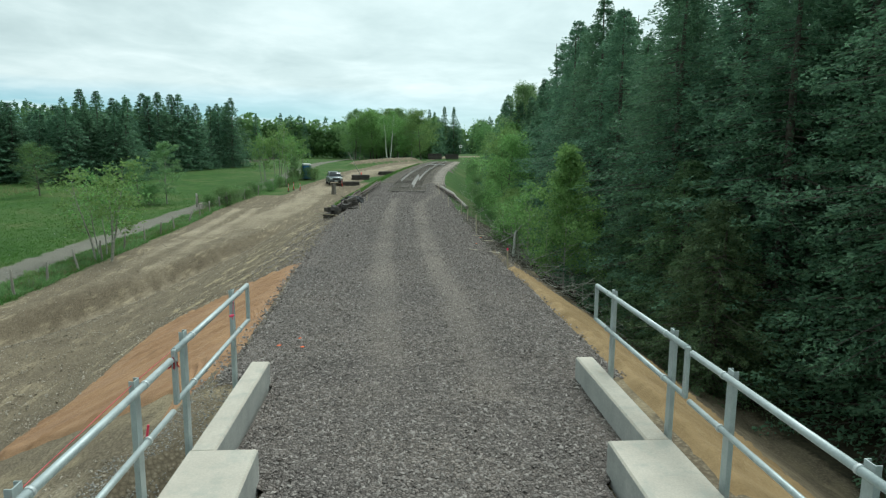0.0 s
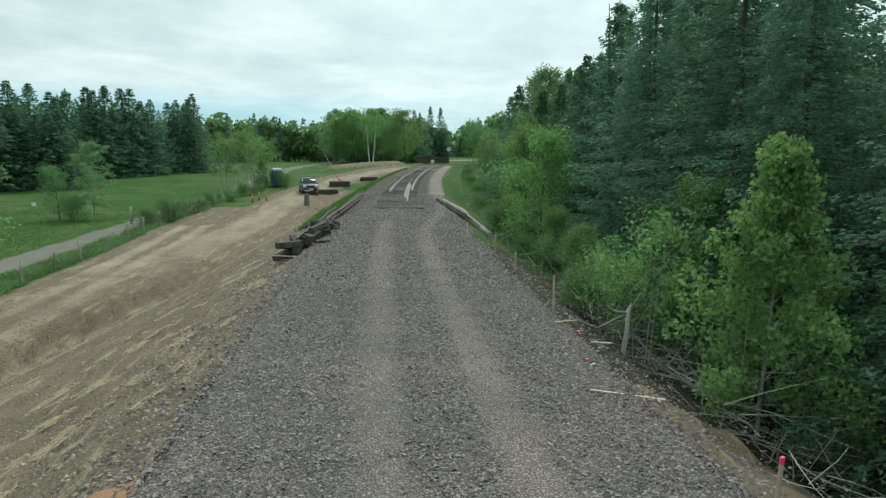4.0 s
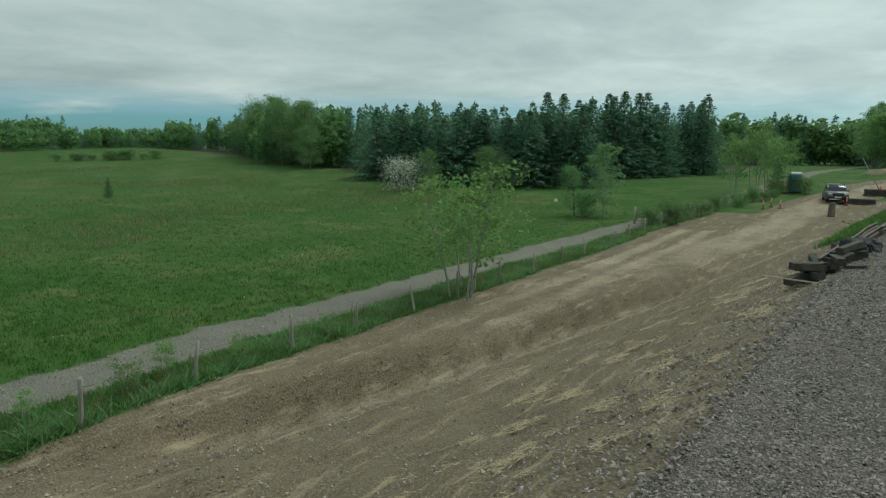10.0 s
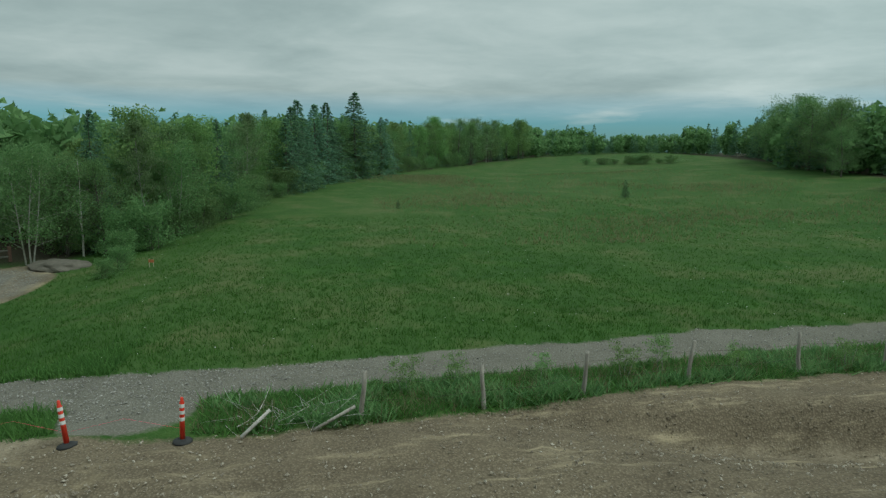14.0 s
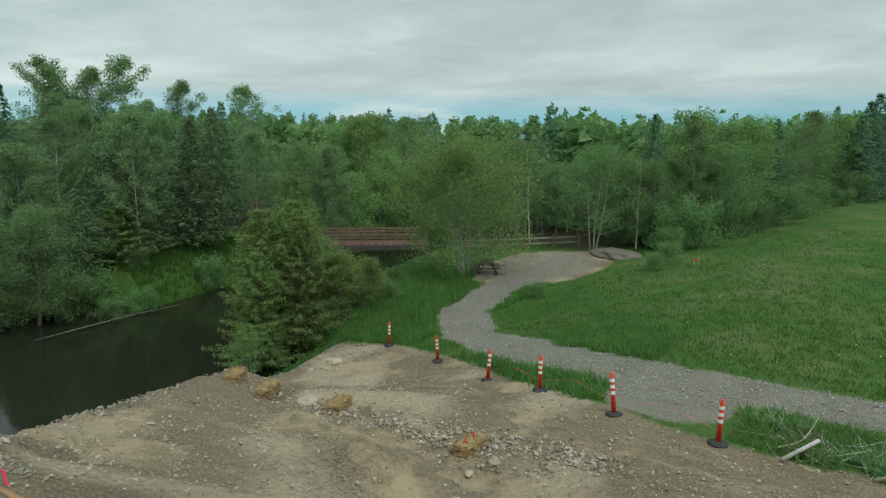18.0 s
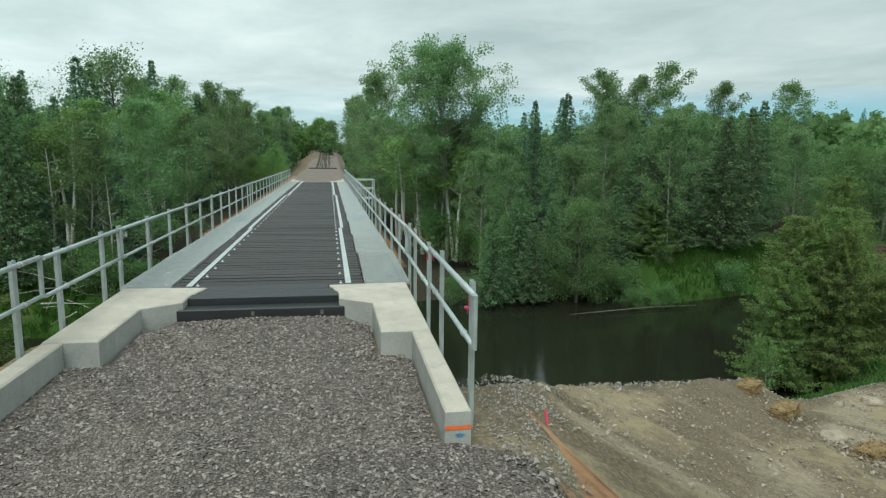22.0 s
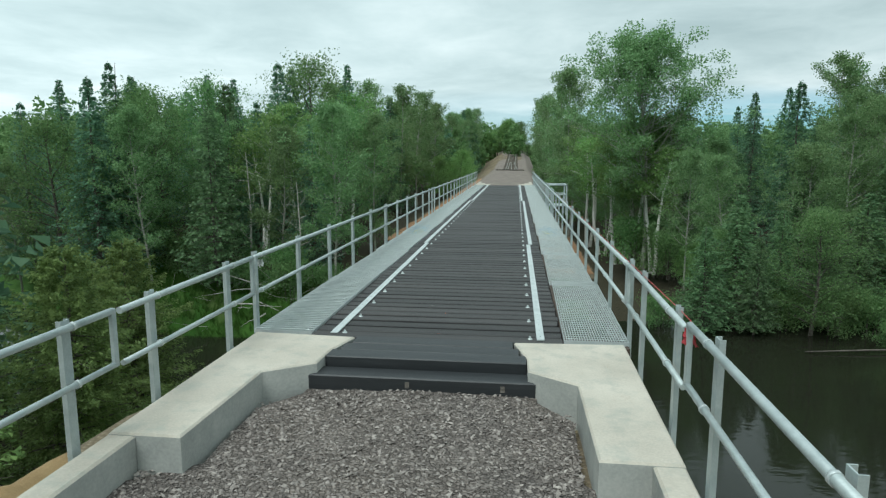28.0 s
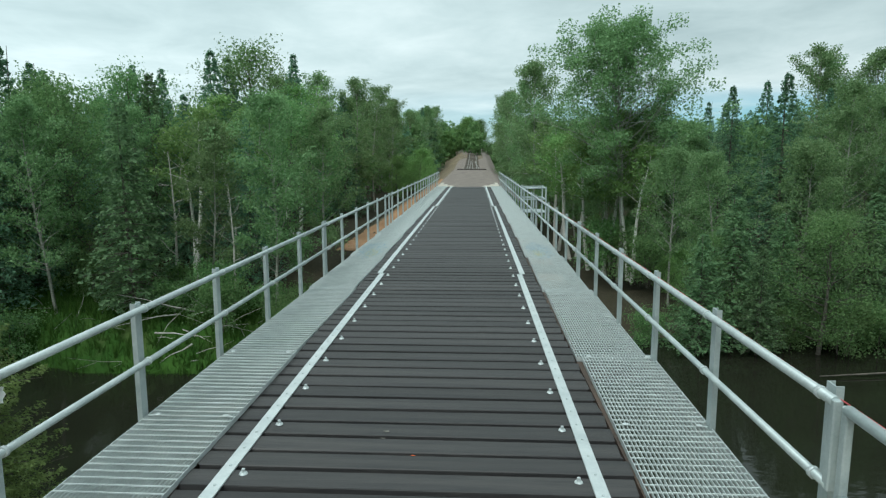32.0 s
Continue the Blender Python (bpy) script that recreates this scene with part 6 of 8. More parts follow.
def broadleaf(seed, h, spread, base, n_limbs, n_leaves, leaf, r, stems=1, thin=0.0, upright=0.55, lean=0.0, clump=0.32, cone=False):
    """Trunk and limb arrays, and leaf arrays, of a broad-leaved tree h metres high."""
    rng = np.random.default_rng(seed)
    lines, tips = [], []
    for s in range(stems):
        a = s * 2.4 + rng.uniform(0, 1)
        off = np.array((math.cos(a), math.sin(a), 0)) * (0.25 if stems > 1 else 0)
        d = np.array((math.cos(a) * (0.13 if stems > 1 else lean), math.sin(a) * (0.13 if stems > 1 else lean), 1.0))
        hh = h * (1 if s == 0 else rng.uniform(0.75, 0.97))
        trunk = bent_line(off + (0, 0, -0.3), d / np.linalg.norm(d), hh + 0.3, r, r * 0.12, rng, 0.035, 0.02, 9)
        lines.append(trunk)
        tp = np.array([q for q, _ in trunk])
        for k in range(n_limbs // stems):
            f = base + (0.97 - base) * ((k + rng.uniform(0, 1)) / (n_limbs // stems))
            j = f * 9
            i0 = min(8, int(j))
            p = tp[i0] + (tp[i0 + 1] - tp[i0]) * (j - i0)
            g = (f - base) / (1 - base)
            prof = math.sin(math.pi * min(1, 0.22 + 0.80 * g)) ** 0.75 + 0.12
            if cone:
                prof = 0.05 + 1.05 * (1 - g) ** 1.05 * min(1.0, 0.6 + 1.6 * g)
            az = k * 2.399 + rng.uniform(-0.5, 0.5) + a
            up = upright * (0.6 + 0.8 * g)
            d = np.array((math.cos(az), math.sin(az), up))
            length = spread * prof * rng.uniform(0.75, 1.15)
            rr = r * 0.34 * (1 - 0.6 * f)
            limb = bent_line(p, d / np.linalg.norm(d), length, rr, rr * 0.2, rng, 0.14, 0.05, 4)
            lines.append(limb)
            tips += [q for q, _ in limb[2:]]
            for _ in range(5 if n_limbs > 50 else 3):
                q, rq = limb[rng.integers(1, 5)]
                d2 = d / np.linalg.norm(d) + rng.normal(size=3) * 0.6
                sub = bent_line(q, d2 / np.linalg.norm(d2), length * rng.uniform(0.3, 0.6), rq * 0.6, rq * 0.12, rng, 0.2, 0.04, 2)
                lines.append(sub)
                tips += [q2 for q2, _ in sub[1:]]
    tips = np.array(tips)
    if thin:
        keep = rng.uniform(size=len(tips)) > thin
        tips = tips[keep]
    c = tips[rng.integers(0, len(tips), n_leaves)]
    c = c + np.clip(rng.normal(size=c.shape), -1.5, 1.5) * min(0.55, spread * clump * 0.5) * (1, 1, 0.8)
    c = c[c[:, 2] > h * base * 0.55]
    return tubes(lines, max(0.05, r * 0.5)), leaf_cards(c, rng, leaf * 1.2, 0.3, 0.8)


def conifer(seed, h, spread, base, levels, per_level, sprays, size, r, droop=0.25, ragged=0.25, power=0.85):
    """Trunk arrays and needle sprays of a spruce, fir or cedar."""
    rng = np.random.default_rng(seed)
    trunk = bent_line((0, 0, -0.3), (0, 0, 1), h + 0.2, r, 0.015, rng, 0.008, 0, 8)
    lines = [trunk]
    C, A = [], []
    for lv in range(levels):
        f = base + (1 - base) * (lv + rng.uniform(-0.3, 0.3)) / levels
        f = min(0.985, max(base, f))
        z = f * h
        reach = spread * min(1.0, 1.22 * (1 - f)) ** power * rng.uniform(1 - ragged, 1 + ragged * 0.4) + 0.18
        n = max(4, int(per_level * (0.6 + 0.4 * (1 - f))))
        off = rng.uniform(0, math.tau)
        for b in range(n):
            az = off + b * math.tau / n + rng.uniform(-0.3, 0.3)
            length = reach * rng.uniform(0.7, 1.15)
            out = np.array((math.cos(az), math.sin(az), 0))
            side = np.array((-math.sin(az), math.cos(az), 0))
            m = max(4, int(sprays * (0.35 + 0.65 * length / spread)))
            t = rng.uniform(0.12, 1.0, m) ** 0.8
            drop = -droop * length * t ** 1.3 + 0.12 * length * t ** 3
            fan = rng.uniform(-1, 1, m) * 0.30 * length * (1.05 - t)
            C.append(np.array((0, 0, z)) + out * (t * length)[:, None] + side * fan[:, None] + np.array((0, 0, 1)) * (drop + rng.normal(size=m) * 0.30 * h / levels)[:, None])
            A.append(np.repeat((out * 0.9 + np.array((0, 0, -0.25)))[None], m, 0) + side * (np.sign(fan) * 0.7)[:, None])
            if f < 0.75 and b % 2 == 0:
                lines.append([(np.array((0, 0, z)), 0.025 + 0.002 * h * (1 - f)), (np.array((0, 0, z)) + out * length * 0.55 + (0, 0, -droop * length * 0.4), 0.012), (np.array((0, 0, z)) + out * length * 0.95 + (0, 0, -droop * length * 0.8), 0.004)])
    top = np.stack([rng.normal(size=14) * 0.05, rng.normal(size=14) * 0.05, h * rng.uniform(0.93, 1.0, 14)], 1)
    C.append(top)
    A.append(np.repeat(np.array(((0, 0, 1.0),)), 14, 0))
    return tubes(lines, r * 0.5), leaf_cards(np.concatenate(C), rng, np.concatenate([np.full(len(c), size * 1.15) for c in C[:-1]] + [np.full(14, min(0.3, size * 0.6))]), 0.1, 0.42, np.concatenate(A))


def dead_tree(seed, h, spread, n_limbs, r):
    rng = np.random.default_rng(seed)
    trunk = bent_line((0, 0, -0.3), (0.03, 0.02, 1), h + 0.3, r, 0.02, rng, 0.05, 0.01, 9)
    lines = [trunk]
    for k in range(n_limbs):
        p, rr = trunk[rng.integers(3, 9)]
        az = k * 2.4
        limb = bent_line(p, np.array((math.cos(az), math.sin(az), 0.7)) / 1.22, spread * rng.uniform(0.5, 1), rr * 0.5, 0.008, rng, 0.22, 0.05, 5)
        lines.append(limb)
        for _ in range(3):
            q, rq = limb[rng.integers(1, 5)]
            lines.append(bent_line(q, rng.normal(size=3) * (1, 1, 0.6) + (0, 0, 0.4), spread * 0.3, rq * 0.5, 0.004, rng, 0.2, 0.03, 3))
    return tubes(lines), None


KINDS = {}


def kind(key, name, label, category, bark, leaves, arrays, height):
    """Registers one grown form of a tree; it is placed by plant()."""
    wood, crown = arrays
    meshes = [("trunk", fast_mesh("trunk", *wood, bark, True))]
    if crown is not None:
        meshes.append(("crown", fast_mesh("crown", *crown, leaves)))
    KINDS.setdefault(key, []).append({"name": name, "label": label, "category": category, "meshes": meshes, "h": height, "first": None})


for k in range(4):
    kind("spruce", "spruce_tree", "tall dark green spruce with drooping layered boughs", "spruce", BARK, SPRUCE, conifer(100 + k, 16, 3.3, 0.05, 50, 8, 54, 0.20, 0.19, 0.28, 0.24, 0.92), 16)
for k in range(4):
    kind("far_spruce", "spruce_tree", "dark green spruce in a close stand", "spruce", BARK, SPRUCE, conifer(105 + k, 16, 3.9, 0.03, 50, 7, 34, 0.29, 0.19, 0.26, 0.16, 0.9), 16)
for k in range(2):
    kind("near_spruce", "spruce_tree", "tall dark green spruce with drooping layered boughs", "spruce", BARK, SPRUCE, conifer(110 + k, 16, 3.4, 0.03, 54, 11, 140, 0.10, 0.2, 0.24, 0.32, 0.8), 16)
for k in range(2):
    kind("fir", "fir_tree", "slim mid-green balsam fir with a pointed top", "fir", BARK, SPRUCE_LIGHT, conifer(120 + k, 11, 2.2, 0.06, 34, 9, 40, 0.20, 0.12, 0.12, 0.35, 0.8), 11)
for k in range(2):
    kind("near_fir", "fir_tree", "drooping mid-green fir at the forest edge", "fir", BARK, SPRUCE_LIGHT, conifer(126 + k, 6, 2.2, 0.03, 34, 11, 190, 0.066, 0.10, 0.22, 0.3, 0.75), 6)
for k in range(3):
    kind("cedar", "cedar_tree", "dense yellow-green cedar tapering to a point", "cedar", BARK, CEDAR, conifer(130 + k, 7, 2.0, 0.06, 34, 12, 165, 0.08, 0.12, -0.05, 0.5, 0.55), 7)
for k in range(3):
    kind("bank_cedar", "cedar_tree", "bushy yellow-green cedar leaning over the river bank", "cedar", BARK, CEDAR, broadleaf(135 + k, 6, 1.35, 0.28, 44, 10000, 0.08, 0.09, upright=0.6, clump=0.35), 6)
for k in range(4):
    kind("aspen", "aspen_tree", "tall slender aspen with a loose grey-green crown", "aspen", BARK_PALE, LEAF, broadleaf(140 + k, 13, 2.7, (0.14, 0.2, 0.3, 0.22)[k], 36, 13000, 0.10, 0.11, thin=0.45, upright=0.95, lean=0.04, clump=0.2), 13)
for k in range(3):
    kind("maple", "maple_tree", "full round-crowned maple in fresh green leaf", "maple", BARK, LEAF_DULL, broadleaf(150 + k, 11, 3.4, 0.12, 36, 13000, 0.095, 0.17, upright=0.6, clump=0.28), 11)
for k in range(3):
    kind("young", "young_maple", "young maple in bright fresh green leaf", "young tree", BARK, LEAF_YOUNG, broadleaf(160 + k, 6, 1.7, 0.14, 26, 9500, 0.078, 0.07, upright=0.75, clump=0.30), 6)
for k in range(2):
    kind("birch", "birch_tree", "pale-barked birch clump with light green crown", "birch", BARK_PALE, LEAF_DULL, broadleaf(170 + k, 9.5, 3.4, 0.18, 36, 12000, 0.105, 0.08, stems=3, upright=0.7, clump=0.3), 9.5)
for k in range(3):
    kind("bush", "alder_bush", "dense leafy alder bush", "bush", BARK, LEAF_DULL, broadleaf(180 + k, 2.6, 1.5, 0.05, 20, 4600, 0.085, 0.04, stems=5, upright=0.9, clump=0.42), 2.6)
for k in range(2):
    kind("sapling", "poplar_sapling", "sparse young poplar with pale stems", "sapling", BARK_PALE, LEAF_YOUNG, broadleaf(190 + k, 4.6, 1.35, 0.34, 24, 1500, 0.10, 0.045, stems=3, upright=1.0, clump=0.26), 4.6)
for k in range(2):
    kind("dead", "dead_tree", "bleached dead tree with bare branches", "dead tree", BARK_DEAD, None, dead_tree(200 + k, 9, 1.8, 9, 0.11), 9)
kind("blossom", "blossom_bush", "wide bush covered in white blossom", "bush", BARK, BLOSSOM, broadleaf(210, 3.2, 2.3, 0.05, 30, 2400, 0.13, 0.06, stems=4, upright=0.7, clump=0.5), 3.2)
kind("lot_birch", "birch_tree", "spreading birch with white stems and fresh green crown", "birch", BARK_PALE, LEAF_YOUNG, broadleaf(230, 9.0, 4.3, 0.12, 70, 34000, 0.095, 0.10, stems=3, upright=0.75, clump=0.24), 9.0)
for k in range(2):
    kind("cone_maple", "young_maple", "young maple with a pointed crown in fresh green leaf", "young tree", BARK_PALE, LEAF_YOUNG, broadleaf(240 + k, 5.2, 1.9, 0.18, 40, 12000, 0.072, 0.05, thin=0.35, upright=0.45, clump=0.17, cone=True), 5.2)
kind("white_birch", "birch_tree", "slender birch with bright white twin stems", "birch", BARK_WHITE, LEAF_YOUNG, broadleaf(250, 12, 2.0, 0.5, 26, 6000, 0.12, 0.15, stems=2, upright=0.9, clump=0.3), 12)
kind("big", "poplar_tree", "very tall poplar with an airy spreading crown", "poplar", BARK_PALE, LEAF, broadleaf(220, 17, 4.7, 0.36, 84, 48000, 0.105, 0.2, thin=0.62, upright=0.95, lean=0.03, clump=0.15), 17)

GROUPS = {"white_birch": "birches", "near_fir": "firs", "lot_birch": "birches", "cone_maple": "young maples", "bank_cedar": "cedars", "far_spruce": "spruce stand", "spruce": "spruces", "near_spruce": "spruces", "fir": "firs", "cedar": "cedars", "aspen": "aspens", "maple": "maples", "young": "young maples", "birch": "birches", "bush": "alder bushes", "sapling": "saplings", "dead": "dead trees", "blossom": "blossom bushes", "big": "tall poplars"}
tree_rnd = random.Random(77)


def plant(key, x, y, height, turn=None, form=None, wide=1.0):
    forms = KINDS[key]
    f = forms[form if form is not None else tree_rnd.randrange(len(forms))]
    s = height / f["h"]
    m = pose(x, y, max(ground_z(x, y), WATER_Z) - 0.05, 0, 0, tree_rnd.uniform(0, 360) if turn is None else turn) @ Matrix.Diagonal((s * wide, s * wide, s, 1))
    if f["first"] is None:
        ob = thing(f["name"], f["label"], f["category"], group=GROUPS[key])
        for name, me in f["meshes"]:
            part(name, me, None, ob)
        ob.matrix_basis = m
        f["first"] = ob
        return ob
    ob = copy_thing(f["first"], Matrix())
    ob.matrix_basis = m
    return ob


def scatter(n, area, seed, gap, ok=None):
    """Random places in a box (x0, x1, y0, y1), no two closer than gap."""
    rnd = random.Random(seed)
    out = []
    for _ in range(n * 30):
        if len(out) >= n:
            break
        x, y = rnd.uniform(*area[:2]), rnd.uniform(*area[2:])
        if ok and not ok(x, y):
            continue
        if all((x - a) ** 2 + (y - b) ** 2 > gap * gap for a, b in out):
            out.append((x, y))
    return out


def east_of_track(lo, hi):
    return lambda x, y: lo < x - track_x(y) < hi


# eastern forest along the track: spruces behind, young broad-leaved fringe before them
for x, y in scatter(44, (8, 16, 12, 74), 1, 2.5, east_of_track(9.0, 13.0)):
    plant("near_spruce" if y < 34 else "spruce", x, y, (14.0 if y < 20 else 12.8 if y < 40 else 10.4) + tree_rnd.uniform(-1.2, 1.0), wide=1.35)
for x, y in scatter(40, (12, 30, 4, 88), 2, 3.0, east_of_track(13.0, 22.0)):
    plant("spruce", x, y, (12.4 if y > 52 else 15.5) + tree_rnd.uniform(-1.4, 1.0), wide=1.4)
for x, y, h in ((10.8, 9.5, 14), (12.5, 13.5, 16), (11.0, 4.5, 13), (14.5, 6.5, 16), (13.0, 1.0, 13), (9.3, 17.5, 13)):
    plant("near_spruce", x, y, h, wide=1.25)
EAST_FRINGE = (("young", 10.6, 48.3, 7.4), ("young", 8.9, 44.0, 4.8), ("young", 11.9, 51.5, 8.0), ("young", 12.6, 57, 7.5), ("young", 8.6, 40.4, 6.6), ("aspen", 12.4, 52.5, 11.6), ("aspen", 16.5, 66.5, 12.0), ("aspen", 18.2, 73, 11.0), ("young", 13.5, 63, 7.0), ("young", 15.2, 70, 6.5), ("cone_maple", 6.2, 19.2, 5.3), ("sapling", 5.35, 21.9, 3.1), ("sapling", 5.0, 23.0, 2.2), ("young", 8.2, 24.4, 5.2), ("young", 6.0, 27.0, 2.6), ("bush", 5.4, 25.2, 1.4), ("near_fir", 8.6, 15.0, 6.0), ("near_fir", 7.9, 12.2, 5.0), ("near_fir", 8.8, 18.4, 5.4), ("young", 7.9, 35.5, 3.2))
for key, x, y, h in EAST_FRINGE:
    plant(key, x, y, h, wide=1.25 if key == "near_fir" else 0.9 if key == "cone_maple" else 1.0)
stub = thing("broken_birch", "broken white birch trunk with a torn top", "tree stump", at=pose(4.85, 21.75, ground_z(4.85, 21.75), 0, 6, 0))
part("trunk", fast_mesh("trunk", *tubes([[(np.array((0, 0, -0.2)), 0.06), (np.array((0.02, 0, 0.45)), 0.054), (np.array((0.0, 0.03, 0.9)), 0.05), (np.array((0.03, 0.02, 1.05)), 0.018)]]), BARK_WHITE, True), None, stub)
for tip in ((0.35, 0.1, 1.35), (-0.45, 0.15, 0.95), (-0.9, 0.3, 0.55)):
    part("torn_limb", fast_mesh("torn_limb", *tubes([[(np.array((0.0, 0.02, 0.85)), 0.03), (np.array(tip) * (0.6, 0.6, 1) - np.array((0, 0, 0.1)), 0.022), (np.array(tip), 0.008)]]), BARK_PALE, True), None, stub)
for x, y in scatter(26, (5, 26, 30, 100), 3, 1.8, east_of_track(5.6, 9.0)):
    plant("bush", x, y, tree_rnd.uniform(0.8, 1.9))
for x, y in scatter(16, (18, 46, 84, 150), 4, 3.0, east_of_track(6.5, 18)):
    plant(tree_rnd.choice(("young", "young", "bush", "maple")), x, y, tree_rnd.uniform(3.0, 6.0))

# west verge and field edge
plant("sapling", -15.2, 33.1, 5.4, 30, 0, 1.25)
plant("sapling", -15.6, 34.4, 4.6, 150, 1, 1.1)
for x, y, h in ((-13.4, 87.0, 7.6), (-12.2, 89.0, 6.6), (-11.2, 91.3, 5.6), (-15.1, 86.0, 6.4)):
    plant("sapling", x, y, h, wide=1.0)
plant("aspen", -21.3, 64.2, 6.2, wide=1.3)
plant("maple", -24.0, 64.2, 4.3)
plant("bush", -22.6, 63.4, 1.8)
plant("maple", -37.0, 71.5, 5.6)
plant("blossom", -53.3, 76.3, 3.4)
plant("maple", -49.8, 77.0, 5.0)
plant("bush", -30.4, -3.3, 0.8)
plant("bush", -38.6, 0.0, 1.0)
plant("bush", -40.6, 0.3, 1.3)
for x, y in scatter(22, (-60, -36, -40, -27), 31, 2.4):
    plant(tree_rnd.choice(("maple", "young", "aspen")), x, y, tree_rnd.uniform(5.5, 9.5))
for x, y in scatter(20, (-74, -48, -26, -3), 32, 2.6, lambda x, y: river_off(x, y) > 5):
    plant(tree_rnd.choice(("maple", "maple", "aspen")), x, y, tree_rnd.uniform(5, 7.6))
plant("fir", -75.2, 49.7, 2.3, wide=1.3)
plant("aspen", -11.6, 88.6, 3.4, wide=1.3)
plant("bush", -8.9, 89.0, 1.6)
for x, y in scatter(24, (-18, -8, 60, 92), 6, 1.2, lambda x, y: -1.6 < x - fence_x(y) < 0.2):
    plant("bush", x, y, tree_rnd.uniform(0.8, 1.6))
for x, y, h in ((-15.9, 19.5, 1.0), (-16.3, 20.8, 1.1), (-16.0, 13.7, 1.0), (-16.2, 15.0, 0.9), (-15.6, 22.5, 0.9), (-16.1, 17.3, 0.8), (-15.5, 26.0, 0.9)):
    plant("sapling", x, y, h, wide=1.2)

# grove and spruces at the head of the field, north
GROVE_BIRCHES = ((3.3, 149.0, 11.5),)
GROVE_SPRUCES = ((16.8, 194.7, 15.5), (18.1, 192.7, 14.5), (21.5, 196.3, 16.5), (23.9, 192.2, 16.0), (-26.8, 189.1, 13.5), (-32.8, 183.5, 13.0), (-20.7, 194.6, 12.5))
for x, y in scatter(20, (-6, 12, 158, 182), 7, 2.6):
    plant(tree_rnd.choice(("young", "aspen", "young")), x, y, tree_rnd.uniform(10, 13.5), wide=1.3)
for x, y, h in GROVE_BIRCHES:
    plant("white_birch", x, y, h)
for x, y, h in GROVE_SPRUCES:
    plant("far_spruce", x, y, h, wide=0.9)

# near trees east of the bridge
for x, y, h in ((8.6, 1.0, 6.9), (11.0, -1.8, 7.4), (7.6, -3.2, 5.6), (13.5, 2.0, 7.6), (10.0, 4.6, 6.6), (13.2, -5.5, 7.2), (8.8, -7.0, 5.4), (15.5, -2.0, 8.4), (11.6, -9.5, 6.0), (17.5, 3.5, 8.5)):
    plant("cedar", x, y, h, wide=1.1)
for x, y in scatter(46, (7, 36, -60, -23.5), 9, 2.1, lambda x, y: x > 10.5 or y > -33):
    plant(tree_rnd.choice(("aspen", "spruce", "fir", "maple", "fir", "spruce")), x, y, tree_rnd.uniform(8.2, 10.2))
for x, y in scatter(12, (16, 40, -12, 10), 10, 3.0):
    plant(tree_rnd.choice(("aspen", "maple", "fir", "spruce")), x, y, tree_rnd.uniform(10, 14))
for x, y, h in ((20, -38, 10.8), (23.5, -41, 11.4), (26.5, -36, 10.5), (15.5, -52, 11.6), (17.5, -49, 11.0), (11.5, -56, 11.6), (30, -33, 10.4), (28, -27, 10)):
    plant("spruce", x, y, h)
for x, y in scatter(24, (9.5, 17, -170, -56), 11, 2.6):
    plant("aspen", x, y, tree_rnd.uniform(10.5, 13.0) + 2.0 * sstep(-90, -150, y))
for x, y in scatter(10, (7, 20, -26, -22.6), 12, 1.6):
    plant("bush", x, y, tree_rnd.uniform(1.5, 2.8))
plant("dead", 10.5, -24.5, 6.0)
plant("dead", 14.0, -26.0, 7.0)

# the trees that stand above the rest on the southern skyline: kind, place and height of the top
SKYLINE = (("spruce", 21.8, -26.2, 7.3), ("spruce", 21.5, -23.9, 6.3), ("spruce", 22.0, -28.5, 6.8), ("maple", 20.8, -29.3, 5.9), ("maple", 18.9, -32.7, 6.5),
           ("spruce", 15.2, -34.4, 8.2), ("spruce", 15.8, -38.5, 8.4), ("maple", 14.0, -39.1, 8.6), ("spruce", 13.0, -43.6, 9.2), ("aspen", 12.1, -49.9, 8.8),
           ("aspen", 10.6, -56.3, 9.3), ("aspen", 9.8, -62.6, 9.1), ("aspen", 9.6, -74.7, 8.6), ("spruce", 9.8, -124.9, 10.5), ("spruce", 8.8, -135.1, 9.9),
           ("aspen", -6.5, -115.5, 10.8), ("aspen", -6.4, -95.5, 10.3), ("aspen", -6.6, -79.4, 10.2), ("aspen", -6.9, -67.4, 10.6), ("aspen", -6.4, -104, 9.6),
           ("spruce", -25.0, -66.7, 7.7), ("spruce", -25.5, -63.3, 7.3), ("spruce", -19.9, -39.5, 6.2), ("aspen", -29.2, -53.2, 11.0), ("aspen", -30.4, -54.4, 10.4), ("aspen", -33.8, -48.2, 11.1), ("aspen", -32.4, -49.4, 10.2), ("aspen", -36.5, -42.5, 8.6), ("aspen", -39.5, -38.0, 8.2))
for key, x, y, top in SKYLINE:
    plant(key, x, y, top - ground_z(x, y), wide=0.85 if -8 < x < 0 else 1.0)

